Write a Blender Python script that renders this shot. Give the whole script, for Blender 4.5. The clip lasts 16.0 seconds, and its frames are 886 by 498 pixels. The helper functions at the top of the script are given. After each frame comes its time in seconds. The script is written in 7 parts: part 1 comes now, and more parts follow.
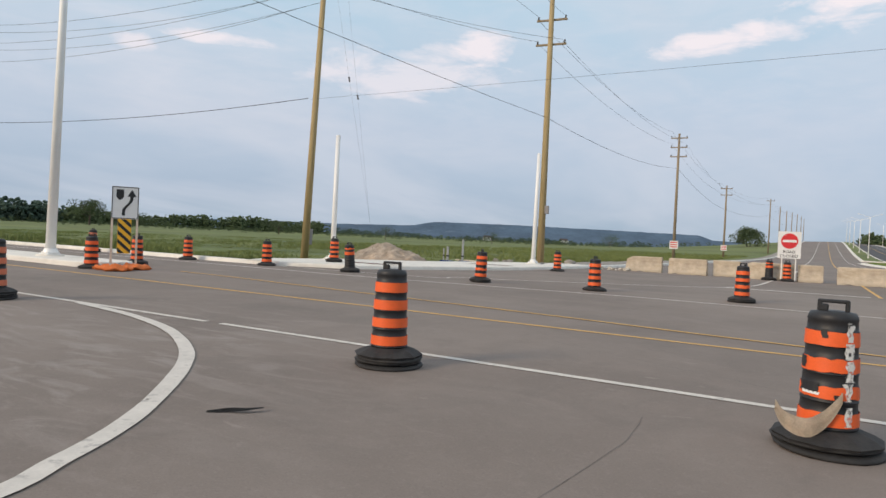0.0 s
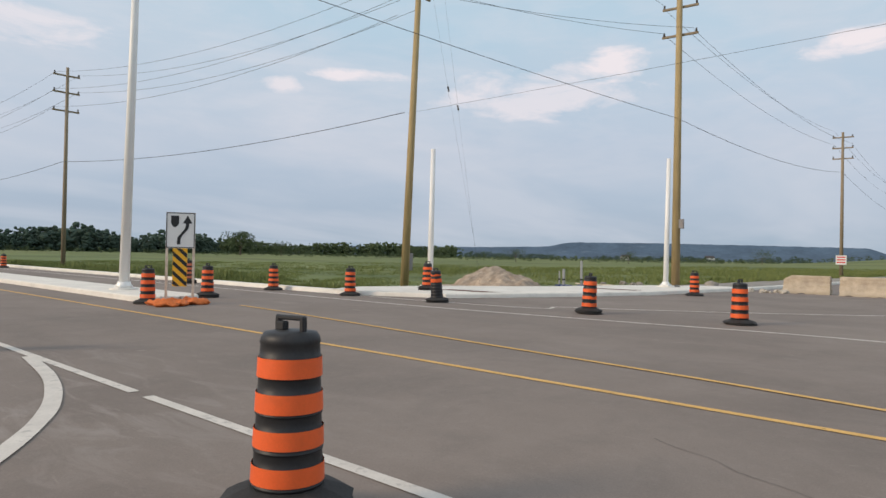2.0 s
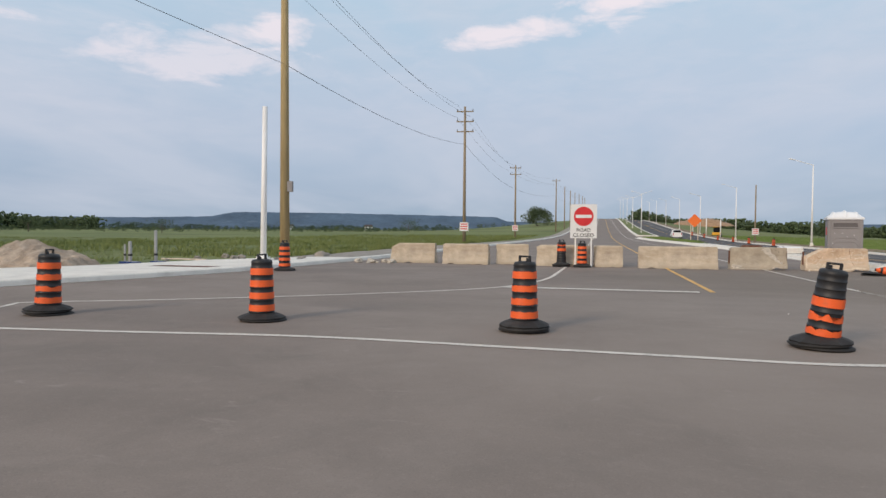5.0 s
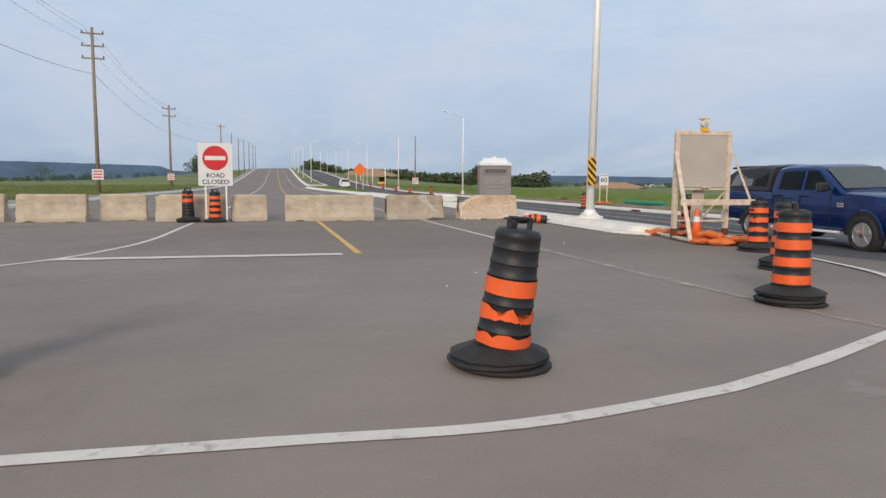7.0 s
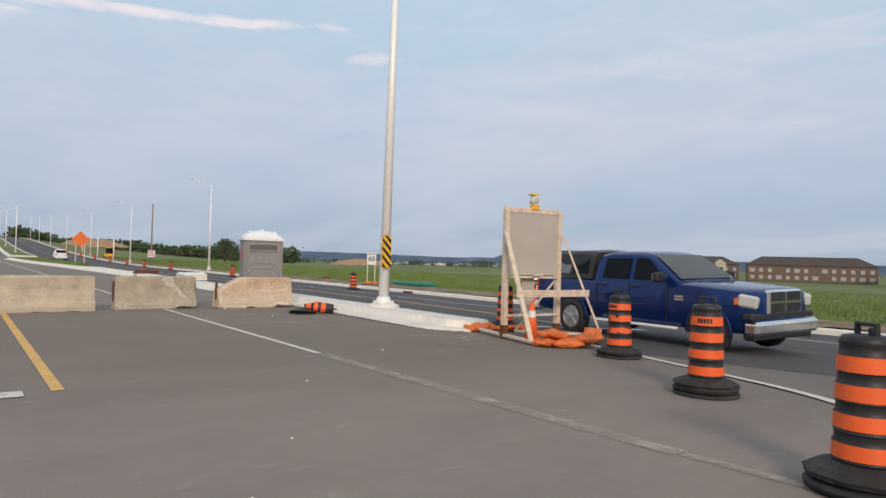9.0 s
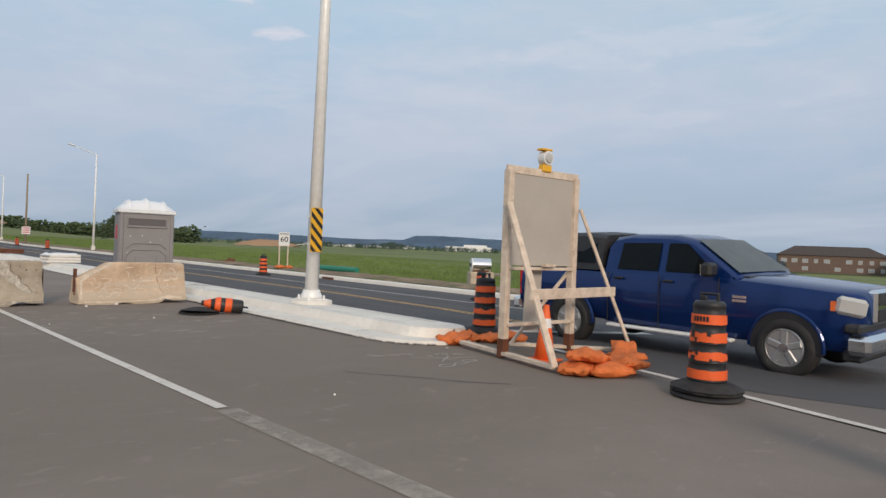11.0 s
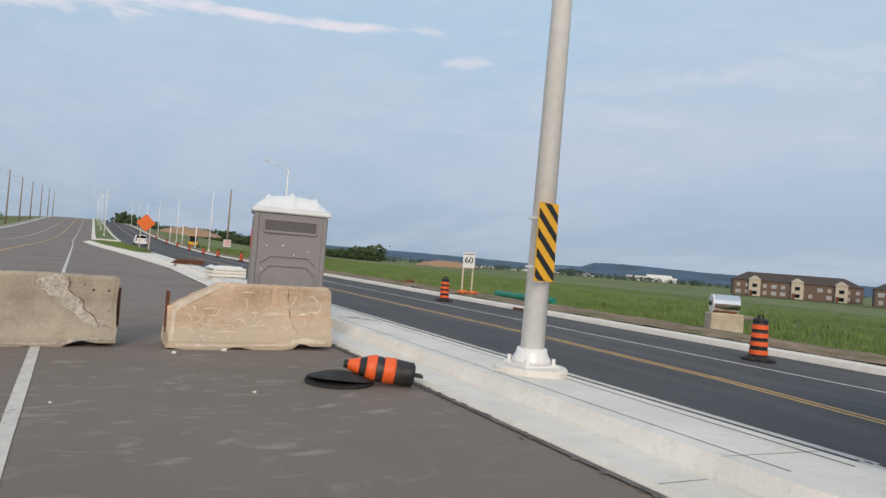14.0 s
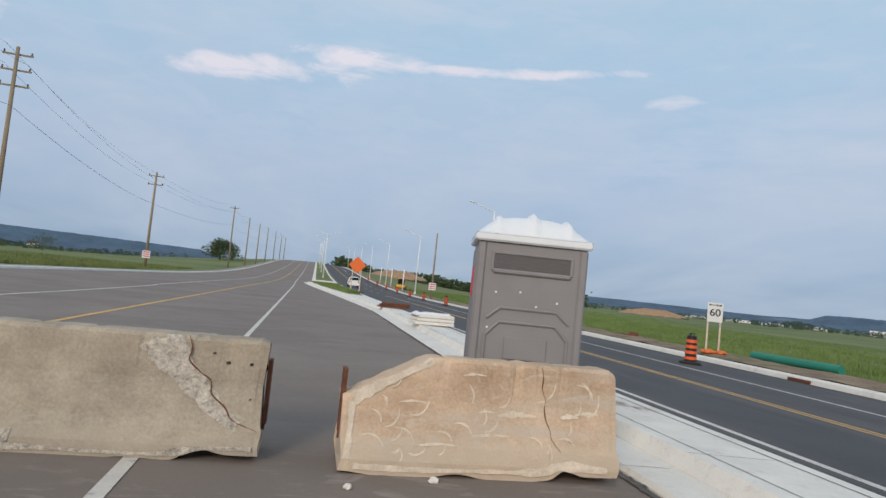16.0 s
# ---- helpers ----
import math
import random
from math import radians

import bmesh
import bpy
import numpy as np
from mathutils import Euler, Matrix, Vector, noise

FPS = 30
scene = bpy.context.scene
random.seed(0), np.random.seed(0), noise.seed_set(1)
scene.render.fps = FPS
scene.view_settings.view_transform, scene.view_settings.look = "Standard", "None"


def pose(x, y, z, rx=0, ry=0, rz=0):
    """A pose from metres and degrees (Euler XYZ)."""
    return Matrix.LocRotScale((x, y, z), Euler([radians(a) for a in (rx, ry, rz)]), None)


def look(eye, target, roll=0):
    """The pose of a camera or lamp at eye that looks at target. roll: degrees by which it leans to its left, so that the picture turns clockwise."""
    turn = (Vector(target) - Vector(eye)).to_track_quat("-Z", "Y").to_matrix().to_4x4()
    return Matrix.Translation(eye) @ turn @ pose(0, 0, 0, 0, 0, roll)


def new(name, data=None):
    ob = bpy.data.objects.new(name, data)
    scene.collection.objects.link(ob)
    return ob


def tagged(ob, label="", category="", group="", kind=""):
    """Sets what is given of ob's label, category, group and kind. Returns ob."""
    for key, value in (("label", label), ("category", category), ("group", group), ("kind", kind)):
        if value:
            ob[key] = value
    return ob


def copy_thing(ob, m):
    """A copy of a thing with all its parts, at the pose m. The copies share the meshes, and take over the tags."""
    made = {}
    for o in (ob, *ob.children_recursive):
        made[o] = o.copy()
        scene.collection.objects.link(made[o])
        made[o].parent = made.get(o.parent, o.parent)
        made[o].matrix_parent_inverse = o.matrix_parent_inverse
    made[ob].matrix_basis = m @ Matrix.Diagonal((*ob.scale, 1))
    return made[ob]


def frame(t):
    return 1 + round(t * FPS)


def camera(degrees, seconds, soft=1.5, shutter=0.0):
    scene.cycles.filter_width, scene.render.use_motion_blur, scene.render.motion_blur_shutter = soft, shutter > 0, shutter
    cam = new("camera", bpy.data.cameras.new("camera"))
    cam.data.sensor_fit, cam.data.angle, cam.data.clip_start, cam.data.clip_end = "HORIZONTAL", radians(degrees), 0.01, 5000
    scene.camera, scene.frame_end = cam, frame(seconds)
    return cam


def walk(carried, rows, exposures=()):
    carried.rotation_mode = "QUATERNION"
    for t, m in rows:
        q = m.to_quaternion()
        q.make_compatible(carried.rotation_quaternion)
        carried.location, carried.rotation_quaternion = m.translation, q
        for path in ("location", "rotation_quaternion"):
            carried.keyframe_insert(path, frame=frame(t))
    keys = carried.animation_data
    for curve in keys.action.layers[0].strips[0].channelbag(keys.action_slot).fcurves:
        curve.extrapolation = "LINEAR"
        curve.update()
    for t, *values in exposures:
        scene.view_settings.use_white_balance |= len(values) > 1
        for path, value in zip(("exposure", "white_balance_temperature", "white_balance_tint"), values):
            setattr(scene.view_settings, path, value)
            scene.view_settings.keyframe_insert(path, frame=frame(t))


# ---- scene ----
cam = camera(67.3, 16.0)
PATH = [
    (0, (0.095, 2.186, 1.358), (-0.899, 3.922, 1.324), 2.6),
    (0.5, (-0.109, 3.113, 1.386), (-1.38, 4.656, 1.408), 2.4),
    (1, (-0.339, 3.912, 1.404), (-1.834, 5.24, 1.442), 2.4),
    (1.5, (-0.606, 4.835, 1.422), (-2.04, 6.23, 1.443), 1.6),
    (2, (-0.871, 5.836, 1.417), (-2.194, 7.336, 1.437), 1.1),
    (2.5, (-1.043, 6.852, 1.401), (-2.209, 8.478, 1.429), 1.9),
    (3, (-1.079, 7.789, 1.446), (-1.962, 9.584, 1.455), 4.4),
    (3.2, (-1.133, 8.189, 1.427), (-1.93, 10.023, 1.437), 4.5),
    (5.3, (-0.635, 12.915, 1.4), (-1.029, 14.873, 1.297), 1.5),
    (5.5, (-0.567, 13.356, 1.4), (-0.885, 15.326, 1.263), 3.3),
    (6, (-0.251, 14.564, 1.357), (-0.45, 16.549, 1.219), 4.1),
    (6.5, (0.091, 15.74, 1.348), (0.102, 17.732, 1.17), 2.4),
    (7, (0.387, 16.805, 1.27), (0.872, 18.735, 1.07), 0.4),
    (7.5, (0.672, 17.767, 1.312), (1.891, 19.349, 1.21), 2.4),
    (8, (0.849, 18.778, 1.376), (2.206, 20.246, 1.438), -0.5),
    (8.5, (0.9, 19.786, 1.399), (2.113, 21.375, 1.46), 1.0),
    (9, (1.024, 20.847, 1.392), (2.184, 22.476, 1.432), 1.6),
    (9.2, (1.129, 21.262, 1.373), (2.303, 22.881, 1.392), 1.9),
    (11.3, (3.115, 25.163, 1.384), (4.568, 26.537, 1.377), 3.3),
    (11.5, (3.311, 25.417, 1.369), (4.809, 26.741, 1.364), 4.0),
    (12, (3.899, 26.27, 1.358), (5.376, 27.618, 1.398), 4.0),
    (12.5, (4.411, 27.154, 1.321), (5.746, 28.642, 1.315), 5.9),
    (13, (4.899, 28.044, 1.31), (6.121, 29.627, 1.304), 4.0),
    (13.5, (5.192, 28.973, 1.298), (6.268, 30.659, 1.291), 3.5),
    (14, (5.553, 30.091, 1.325), (6.495, 31.855, 1.363), 4.6),
    (14.5, (5.749, 31.135, 1.276), (6.469, 33.001, 1.266), 3.0),
    (15, (5.886, 32.142, 1.285), (6.376, 34.081, 1.321), 3.7),
    (15.5, (6.059, 33.139, 1.309), (6.533, 35.079, 1.418), 5.2),
    (16, (6.18, 34.049, 1.336), (6.554, 36.011, 1.454), 5.9),
]
EXPOSURES = [(0.0, 0.15, 6750, 11), (1.5, 0.13, 6850, 11), (3.0, 0.05, 6700, 12), (5.5, 0.05, 6600, 12), (6.5, 0.1, 6550, 12), (7.0, 0.12, 6500, 11), (8.0, 0.0, 6300, 9), (9.0, 0.06, 6700, 12), (11.5, -0.04, 6550, 11), (12.5, 0.0, 6600, 11), (13.5, -0.04, 6350, 10), (14.0, -0.02, 6400, 10), (15.0, 0.1, 6500, 10), (16.0, -0.08, 6200, 9)]
walk(cam, [(t, look(eye, target, roll)) for t, eye, target, roll in PATH], EXPOSURES)

# ---- world, sun, exposure ----
SUN_EL, SUN_AZ = 24.0, 208.0      # degrees; azimuth clockwise from +y
world = bpy.data.worlds.new("sky")
scene.world = world
world.use_nodes = True
wn, wl = world.node_tree.nodes, world.node_tree.links
wn.clear()


def wnode(kind, **values):
    n = wn.new(kind)
    for key, value in values.items():
        n.inputs[key].default_value = value
    return n


w_out = wn.new("ShaderNodeOutputWorld")
w_bg = wn.new("ShaderNodeBackground")
w_sky = wn.new("ShaderNodeTexSky")
w_sky.sky_type, w_sky.sun_disc = "NISHITA", False
w_sky.sun_elevation, w_sky.sun_rotation = radians(SUN_EL), radians(SUN_AZ)
w_sky.air_density, w_sky.dust_density, w_sky.ozone_density = 1.0, 1.5, 2.5
w_bg.inputs["Strength"].default_value = 0.13
w_tc = wn.new("ShaderNodeTexCoord")
w_sep = wn.new("ShaderNodeSeparateXYZ")
wl.new(w_tc.outputs["Generated"], w_sep.inputs[0])


def wmath(op, a, b=None):
    n = wn.new("ShaderNodeMath")
    n.operation = op
    for i, v in enumerate((a, b)):
        if v is None:
            continue
        if isinstance(v, (int, float)):
            n.inputs[i].default_value = v
        else:
            wl.new(v, n.inputs[i])
    return n.outputs[0]


def wramp(fac, stops):
    n = wn.new("ShaderNodeValToRGB")
    n.color_ramp.elements[0].position, n.color_ramp.elements[0].color = stops[0][0], (*stops[0][1], 1)
    n.color_ramp.elements[1].position, n.color_ramp.elements[1].color = stops[-1][0], (*stops[-1][1], 1)
    for p, c in stops[1:-1]:
        n.color_ramp.elements.new(p).color = (*c, 1)
    wl.new(fac, n.inputs[0])
    return n.outputs[0]


def wmix(fac, a, b):
    n = wn.new("ShaderNodeMix")
    n.data_type = "RGBA"
    for sock, v in ((n.inputs[0], fac), (n.inputs[6], a), (n.inputs[7], b)):
        if isinstance(v, (int, float)):
            sock.default_value = v
        elif isinstance(v, tuple):
            sock.default_value = (*v, 1)
        else:
            wl.new(v, sock)
    return n.outputs[2]


# thin high haze and streaky cloud laid on a flat layer overhead
w_h = wmath("MAXIMUM", w_sep.outputs[2], 0.0)
w_den = wmath("ADD", w_h, 0.16)
w_vec = wn.new("ShaderNodeCombineXYZ")
wl.new(wmath("DIVIDE", w_sep.outputs[0], w_den), w_vec.inputs[0])
wl.new(wmath("DIVIDE", w_sep.outputs[1], w_den), w_vec.inputs[1])


def wcloud(scale, detail, rough, stretch, shift):
    m = wn.new("ShaderNodeMapping")
    m.inputs["Scale"].default_value = stretch
    m.inputs["Location"].default_value = shift
    m.inputs["Rotation"].default_value = (0, 0, 0.5)
    wl.new(w_vec.outputs[0], m.inputs[0])
    n = wnode("ShaderNodeTexNoise", Scale=scale, Detail=detail, Roughness=rough, Distortion=0.3)
    wl.new(m.outputs[0], n.inputs["Vector"])
    return n.outputs[0]


haze = wramp(w_h, [(0.0, (2.4, 3.3, 4.3)), (0.05, (2.75, 3.5, 4.6)), (0.16, (3.5, 4.2, 5.2)), (0.32, (3.5, 4.75, 5.8)), (0.6, (4.15, 5.25, 6.1)), (1.0, (4.6, 5.3, 5.8))])
base_sky = wmix(0.9, w_sky.outputs[0], haze)
veil = wramp(wcloud(0.9, 4, 0.55, (1.0, 0.45, 1), (0.3, 1.7, 0)), [(0.4, (0, 0, 0)), (0.64, (1, 1, 1))])
w_flat = wn.new("ShaderNodeMapping")
w_flat.inputs["Scale"].default_value, w_flat.inputs["Location"].default_value = (1.0, 1.0, 5.5), (3.1, 0.4, 0.35)
wl.new(w_tc.outputs["Generated"], w_flat.inputs[0])
w_puff = wnode("ShaderNodeTexNoise", Scale=2.3, Detail=8, Roughness=0.6, Distortion=0.25)
wl.new(w_flat.outputs[0], w_puff.inputs["Vector"])
streak = wramp(w_puff.outputs[0], [(0.54, (0, 0, 0)), (0.6, (0.3, 0.3, 0.3)), (0.7, (1, 1, 1))])
lift = wramp(w_h, [(0.06, (0, 0, 0)), (0.2, (1, 1, 1))])
# the day's own clouds: azimuth, height, half-length, half-height (degrees), slope, strength
CLOUDS = [(-33, 13.8, 9, 2.3, 0.12, 0.55), (-27.5, 15.4, 3.6, 1.6, 0.1, 0.8), (-49, 14.9, 4.2, 0.55, 0.0, 0.75), (-55.5, 13.9, 1.8, 0.7, 0.0, 0.6),
          (-5.5, 16.4, 8, 1.25, 0.12, 0.85), (2.5, 18.2, 6.5, 1.0, 0.05, 0.9), (15, 18.6, 11, 0.5, 0.04, 0.8), (28.4, 16.8, 3, 0.6, 0.05, 0.5), (60, 17, 14, 1.6, 0.05, 0.14), (-80, 16, 12, 1.5, 0.0, 0.5)]
w_az = wmath("MULTIPLY", wmath("ARCTAN2", w_sep.outputs[0], w_sep.outputs[1]), 57.296)
w_el = wmath("MULTIPLY", wmath("ARCSINE", w_sep.outputs[2]), 57.296)
w_grid = wn.new("ShaderNodeCombineXYZ")
wl.new(wmath("MULTIPLY", w_az, 0.16), w_grid.inputs[0])
wl.new(wmath("MULTIPLY", w_el, 0.5), w_grid.inputs[1])
w_wisp = wnode("ShaderNodeTexNoise", Scale=1.0, Detail=8, Roughness=0.62, Distortion=0.4)
wl.new(w_grid.outputs[0], w_wisp.inputs["Vector"])
w_ragged = wmath("MULTIPLY", wmath("SUBTRACT", w_wisp.outputs[0], 0.5), 4.6)
clouds = None
for az, el, wide, tall, slope, strength in CLOUDS:
    off = wmath("SUBTRACT", w_az, az)
    u = wmath("DIVIDE", off, wide)
    v = wmath("DIVIDE", wmath("SUBTRACT", wmath("SUBTRACT", w_el, el), wmath("MULTIPLY", off, slope)), tall)
    body = wmath("SUBTRACT", 1.0, wmath("ADD", wmath("MULTIPLY", u, u), wmath("MULTIPLY", v, v)))
    ragged = wramp(wmath("ADD", wmath("MAXIMUM", body, -3.0), w_ragged), [(0.0, (0, 0, 0)), (1.0, (1, 1, 1))])
    one = wmath("MULTIPLY", ragged, strength)
    clouds = one if clouds is None else wmath("MAXIMUM", clouds, one)
c1 = wmix(wmath("MULTIPLY", veil, 0.55), base_sky, (4.3, 4.7, 5.45))
c2 = wmix(wmath("MULTIPLY", wmath("MULTIPLY", streak, lift), 0.22), c1, (5.9, 5.75, 6.2))
wisps = wmath("MULTIPLY", wmath("MULTIPLY", wramp(w_wisp.outputs[0], [(0.42, (0, 0, 0)), (0.72, (1, 1, 1))]), lift), 0.24)
c3 = wmix(clouds, wmix(wisps, c2, (5.4, 5.4, 6.0)), (6.5, 6.05, 6.4))
wl.new(c3, w_bg.inputs["Color"])
wl.new(w_bg.outputs[0], w_out.inputs[0])

sun = new("sun", bpy.data.lights.new("sun", "SUN"))
sun.data.energy, sun.data.angle, sun.data.color = 2.0, radians(16), (1.0, 0.82, 0.63)
sun.matrix_world = look((300 * math.sin(radians(SUN_AZ)), 300 * math.cos(radians(SUN_AZ)), 300 * math.tan(radians(SUN_EL))), (0, 0, 0))

# ---- materials ----
def material(name, base, rough=0.7, spread=0.25, scale=6.0, fine=60.0, bump=0.15, metal=0.0, tint=None, spec=0.4, stretch=(1, 1, 1), object_random=0.0):
    """Base colour broken up by a coarse and a fine noise, with relief from both."""
    m = bpy.data.materials.new(name)
    m.use_nodes = True
    n, l = m.node_tree.nodes, m.node_tree.links
    p = n["Principled BSDF"]
    p.inputs["Roughness"].default_value, p.inputs["Metallic"].default_value = rough, metal
    p.inputs["Specular IOR Level"].default_value = spec
    tc, mp = n.new("ShaderNodeTexCoord"), n.new("ShaderNodeMapping")
    mp.inputs["Scale"].default_value = stretch
    l.new(tc.outputs["Object"], mp.inputs[0])
    a, b = n.new("ShaderNodeTexNoise"), n.new("ShaderNodeTexNoise")
    for t, s, d in ((a, scale, 5), (b, fine, 3)):
        t.inputs["Scale"].default_value, t.inputs["Detail"].default_value = s, d
        t.inputs["Roughness"].default_value = 0.6
        l.new(mp.outputs[0], t.inputs["Vector"])
    add = n.new("ShaderNodeMath")
    add.operation = "MULTIPLY_ADD"
    l.new(b.outputs[0], add.inputs[0])
    add.inputs[1].default_value = 0.5
    l.new(a.outputs[0], add.inputs[2])
    fac = add.outputs[0]
    if object_random:
        info, more = n.new("ShaderNodeObjectInfo"), n.new("ShaderNodeMath")
        more.operation = "MULTIPLY_ADD"
        l.new(info.outputs["Random"], more.inputs[0])
        more.inputs[1].default_value = object_random
        l.new(fac, more.inputs[2])
        fac = more.outputs[0]
    ramp = n.new("ShaderNodeValToRGB")
    e = ramp.color_ramp.elements
    lo = tuple(c * (1 - spread) for c in base)
    hi = tuple(min(1, c * (1 + spread)) for c in (tint or base))
    e[0].position, e[0].color = 0.5, (*lo, 1)
    e[1].position, e[1].color = 1.0 + object_random, (*hi, 1)
    e[1].position = min(1.0, e[1].position)
    l.new(fac, ramp.inputs[0])
    l.new(ramp.outputs[0], p.inputs["Base Color"])
    if bump:
        bp = n.new("ShaderNodeBump")
        bp.inputs["Strength"].default_value, bp.inputs["Distance"].default_value = bump, 0.02
        l.new(fac, bp.inputs["Height"])
        l.new(bp.outputs[0], p.inputs["Normal"])
    return m


def overlay(m, colour, scale, low, high, amount, stretch=(1, 1, 1), kind="noise", distortion=0.0, shift=(0, 0, 0), spot=None):
    """Lays stains, scuffs or wear of another colour over a material's base colour."""
    n, l = m.node_tree.nodes, m.node_tree.links
    p = n["Principled BSDF"]
    old = p.inputs["Base Color"].links[0].from_socket
    tc, mp = n.new("ShaderNodeTexCoord"), n.new("ShaderNodeMapping")
    mp.inputs["Scale"].default_value, mp.inputs["Location"].default_value = stretch, shift
    l.new(tc.outputs["Object"], mp.inputs[0])
    t = n.new("ShaderNodeTexNoise" if kind == "noise" else "ShaderNodeTexVoronoi")
    t.inputs["Scale"].default_value = scale
    if kind == "noise":
        t.inputs["Detail"].default_value, t.inputs["Roughness"].default_value, t.inputs["Distortion"].default_value = 6, 0.62, distortion
    else:
        t.feature = "DISTANCE_TO_EDGE"
    l.new(mp.outputs[0], t.inputs["Vector"])
    r = n.new("ShaderNodeMapRange")
    for key, v in (("From Min", low), ("From Max", high), ("To Min", 0.0), ("To Max", amount)):
        r.inputs[key].default_value = v
    l.new(t.outputs[0], r.inputs["Value"])
    worn = r.outputs[0]
    if spot:
        # a worn place of its own, thinning out round (x, y) over a radius
        far = n.new("ShaderNodeVectorMath")
        far.operation = "DISTANCE"
        far.inputs[1].default_value = (spot[0], spot[1], 0)
        l.new(tc.outputs["Object"], far.inputs[0])
        fade, both = n.new("ShaderNodeMapRange"), n.new("ShaderNodeMath")
        fade.interpolation_type = "SMOOTHSTEP"
        for key, v in (("From Min", spot[2] * 0.4), ("From Max", spot[2]), ("To Min", 1.0), ("To Max", 0.0)):
            fade.inputs[key].default_value = v
        l.new(far.outputs["Value"], fade.inputs["Value"])
        both.operation = "MULTIPLY"
        l.new(r.outputs[0], both.inputs[0])
        l.new(fade.outputs[0], both.inputs[1])
        worn = both.outputs[0]
    mix = n.new("ShaderNodeMix")
    mix.data_type = "RGBA"
    l.new(worn, mix.inputs[0])
    l.new(old, mix.inputs[6])
    mix.inputs[7].default_value = (*colour, 1)
    l.new(mix.outputs[2], p.inputs["Base Color"])
    return m


M = {}
M["asphalt"] = material("worn_asphalt", (0.212, 0.171, 0.146), 0.88, 0.14, 0.25, 70, 0.16, tint=(0.236, 0.194, 0.168))
overlay(M["asphalt"], (0.155, 0.128, 0.112), 0.22, 0.46, 0.66, 0.5, (0.5, 1.3, 1), distortion=0.6)
overlay(M["asphalt"], (0.145, 0.12, 0.105), 1.3, 0.5, 0.68, 0.26, (1.0, 0.6, 1), shift=(11, 3, 0), distortion=1.0)
overlay(M["asphalt"], (0.34, 0.285, 0.25), 0.5, 0.52, 0.74, 0.26, (0.9, 1.3, 1), shift=(3, 7, 0), distortion=0.8)
overlay(M["asphalt"], (0.39, 0.335, 0.3), 2.4, 0.64, 0.72, 0.3, (0.6, 1.8, 1), shift=(9, 2, 0), distortion=1.0)
overlay(M["asphalt"], (0.318, 0.275, 0.25), 9.0, 0.52, 0.66, 0.12, distortion=0.8)
overlay(M["asphalt"], (0.34, 0.3, 0.275), 34, 0.57, 0.68, 0.2)
overlay(M["asphalt"], (0.09, 0.08, 0.075), 42, 0.56, 0.68, 0.22, shift=(5, 1, 2))
# browner towards the closed road, paler in mid-junction, darker course towards the open lanes
overlay(M["asphalt"], (0.178, 0.143, 0.112), 0.3, 0.0, 0.45, 0.6, spot=(6.0, 32.5, 9.0))
overlay(M["asphalt"], (0.31, 0.262, 0.225), 0.4, 0.2, 0.7, 0.55, (1.0, 1.6, 1), shift=(5, 2, 0), spot=(3.0, 22.5, 9.0))
overlay(M["asphalt"], (0.105, 0.096, 0.091), 0.3, 0.0, 0.4, 0.8, spot=(16.5, 23.0, 11.0))
# dusty tyre scuffs at the barriers and where the traffic turned
overlay(M["asphalt"], (0.4, 0.345, 0.3), 2.6, 0.56, 0.7, 0.55, (0.8, 1.5, 1), shift=(4, 1, 0), distortion=0.9, spot=(6.6, 36.5, 4.0))
overlay(M["asphalt"], (0.36, 0.31, 0.27), 3.0, 0.6, 0.72, 0.34, (0.8, 1.5, 1), shift=(6, 8, 0), distortion=0.9, spot=(4.5, 26.0, 8.0))
overlay(M["asphalt"], (0.36, 0.315, 0.285), 1.5, 0.5, 0.68, 0.5, (0.5, 1.6, 1), shift=(2, 4, 0), distortion=1.4, spot=(-8.5, 5.0, 7.0))
M["new_asphalt"] = material("fresh_dark_asphalt", (0.07, 0.067, 0.07), 0.85, 0.2, 0.3, 90, 0.25)
overlay(M["new_asphalt"], (0.125, 0.115, 0.11), 0.5, 0.5, 0.68, 0.55, (2.0, 0.2, 1))
overlay(M["new_asphalt"], (0.17, 0.16, 0.155), 45, 0.56, 0.68, 0.45)
M["white_line"] = material("white_road_paint", (0.64, 0.59, 0.53), 0.7, 0.12, 3, 40, 0.1)
overlay(M["white_line"], (0.24, 0.22, 0.21), 7, 0.56, 0.7, 0.7)
M["worn_line"] = material("worn_white_road_paint", (0.44, 0.39, 0.33), 0.8, 0.15, 3, 40, 0.1)


def worn_away(m, scale, low, high, most, seed=0.0):
    """Lets the surface below show through where paint has gone."""
    n, l = m.node_tree.nodes, m.node_tree.links
    tc, mp, t, r = n.new("ShaderNodeTexCoord"), n.new("ShaderNodeMapping"), n.new("ShaderNodeTexNoise"), n.new("ShaderNodeMapRange")
    mp.inputs["Location"].default_value = (seed, seed * 2, 0)
    l.new(tc.outputs["Object"], mp.inputs[0])
    t.inputs["Scale"].default_value, t.inputs["Detail"].default_value, t.inputs["Roughness"].default_value = scale, 7, 0.68
    l.new(mp.outputs[0], t.inputs["Vector"])
    for key, v in (("From Min", low), ("From Max", high), ("To Min", 0.0), ("To Max", most)):
        r.inputs[key].default_value = v
    l.new(t.outputs[0], r.inputs["Value"])
    l.new(r.outputs[0], n["Principled BSDF"].inputs["Alpha"])


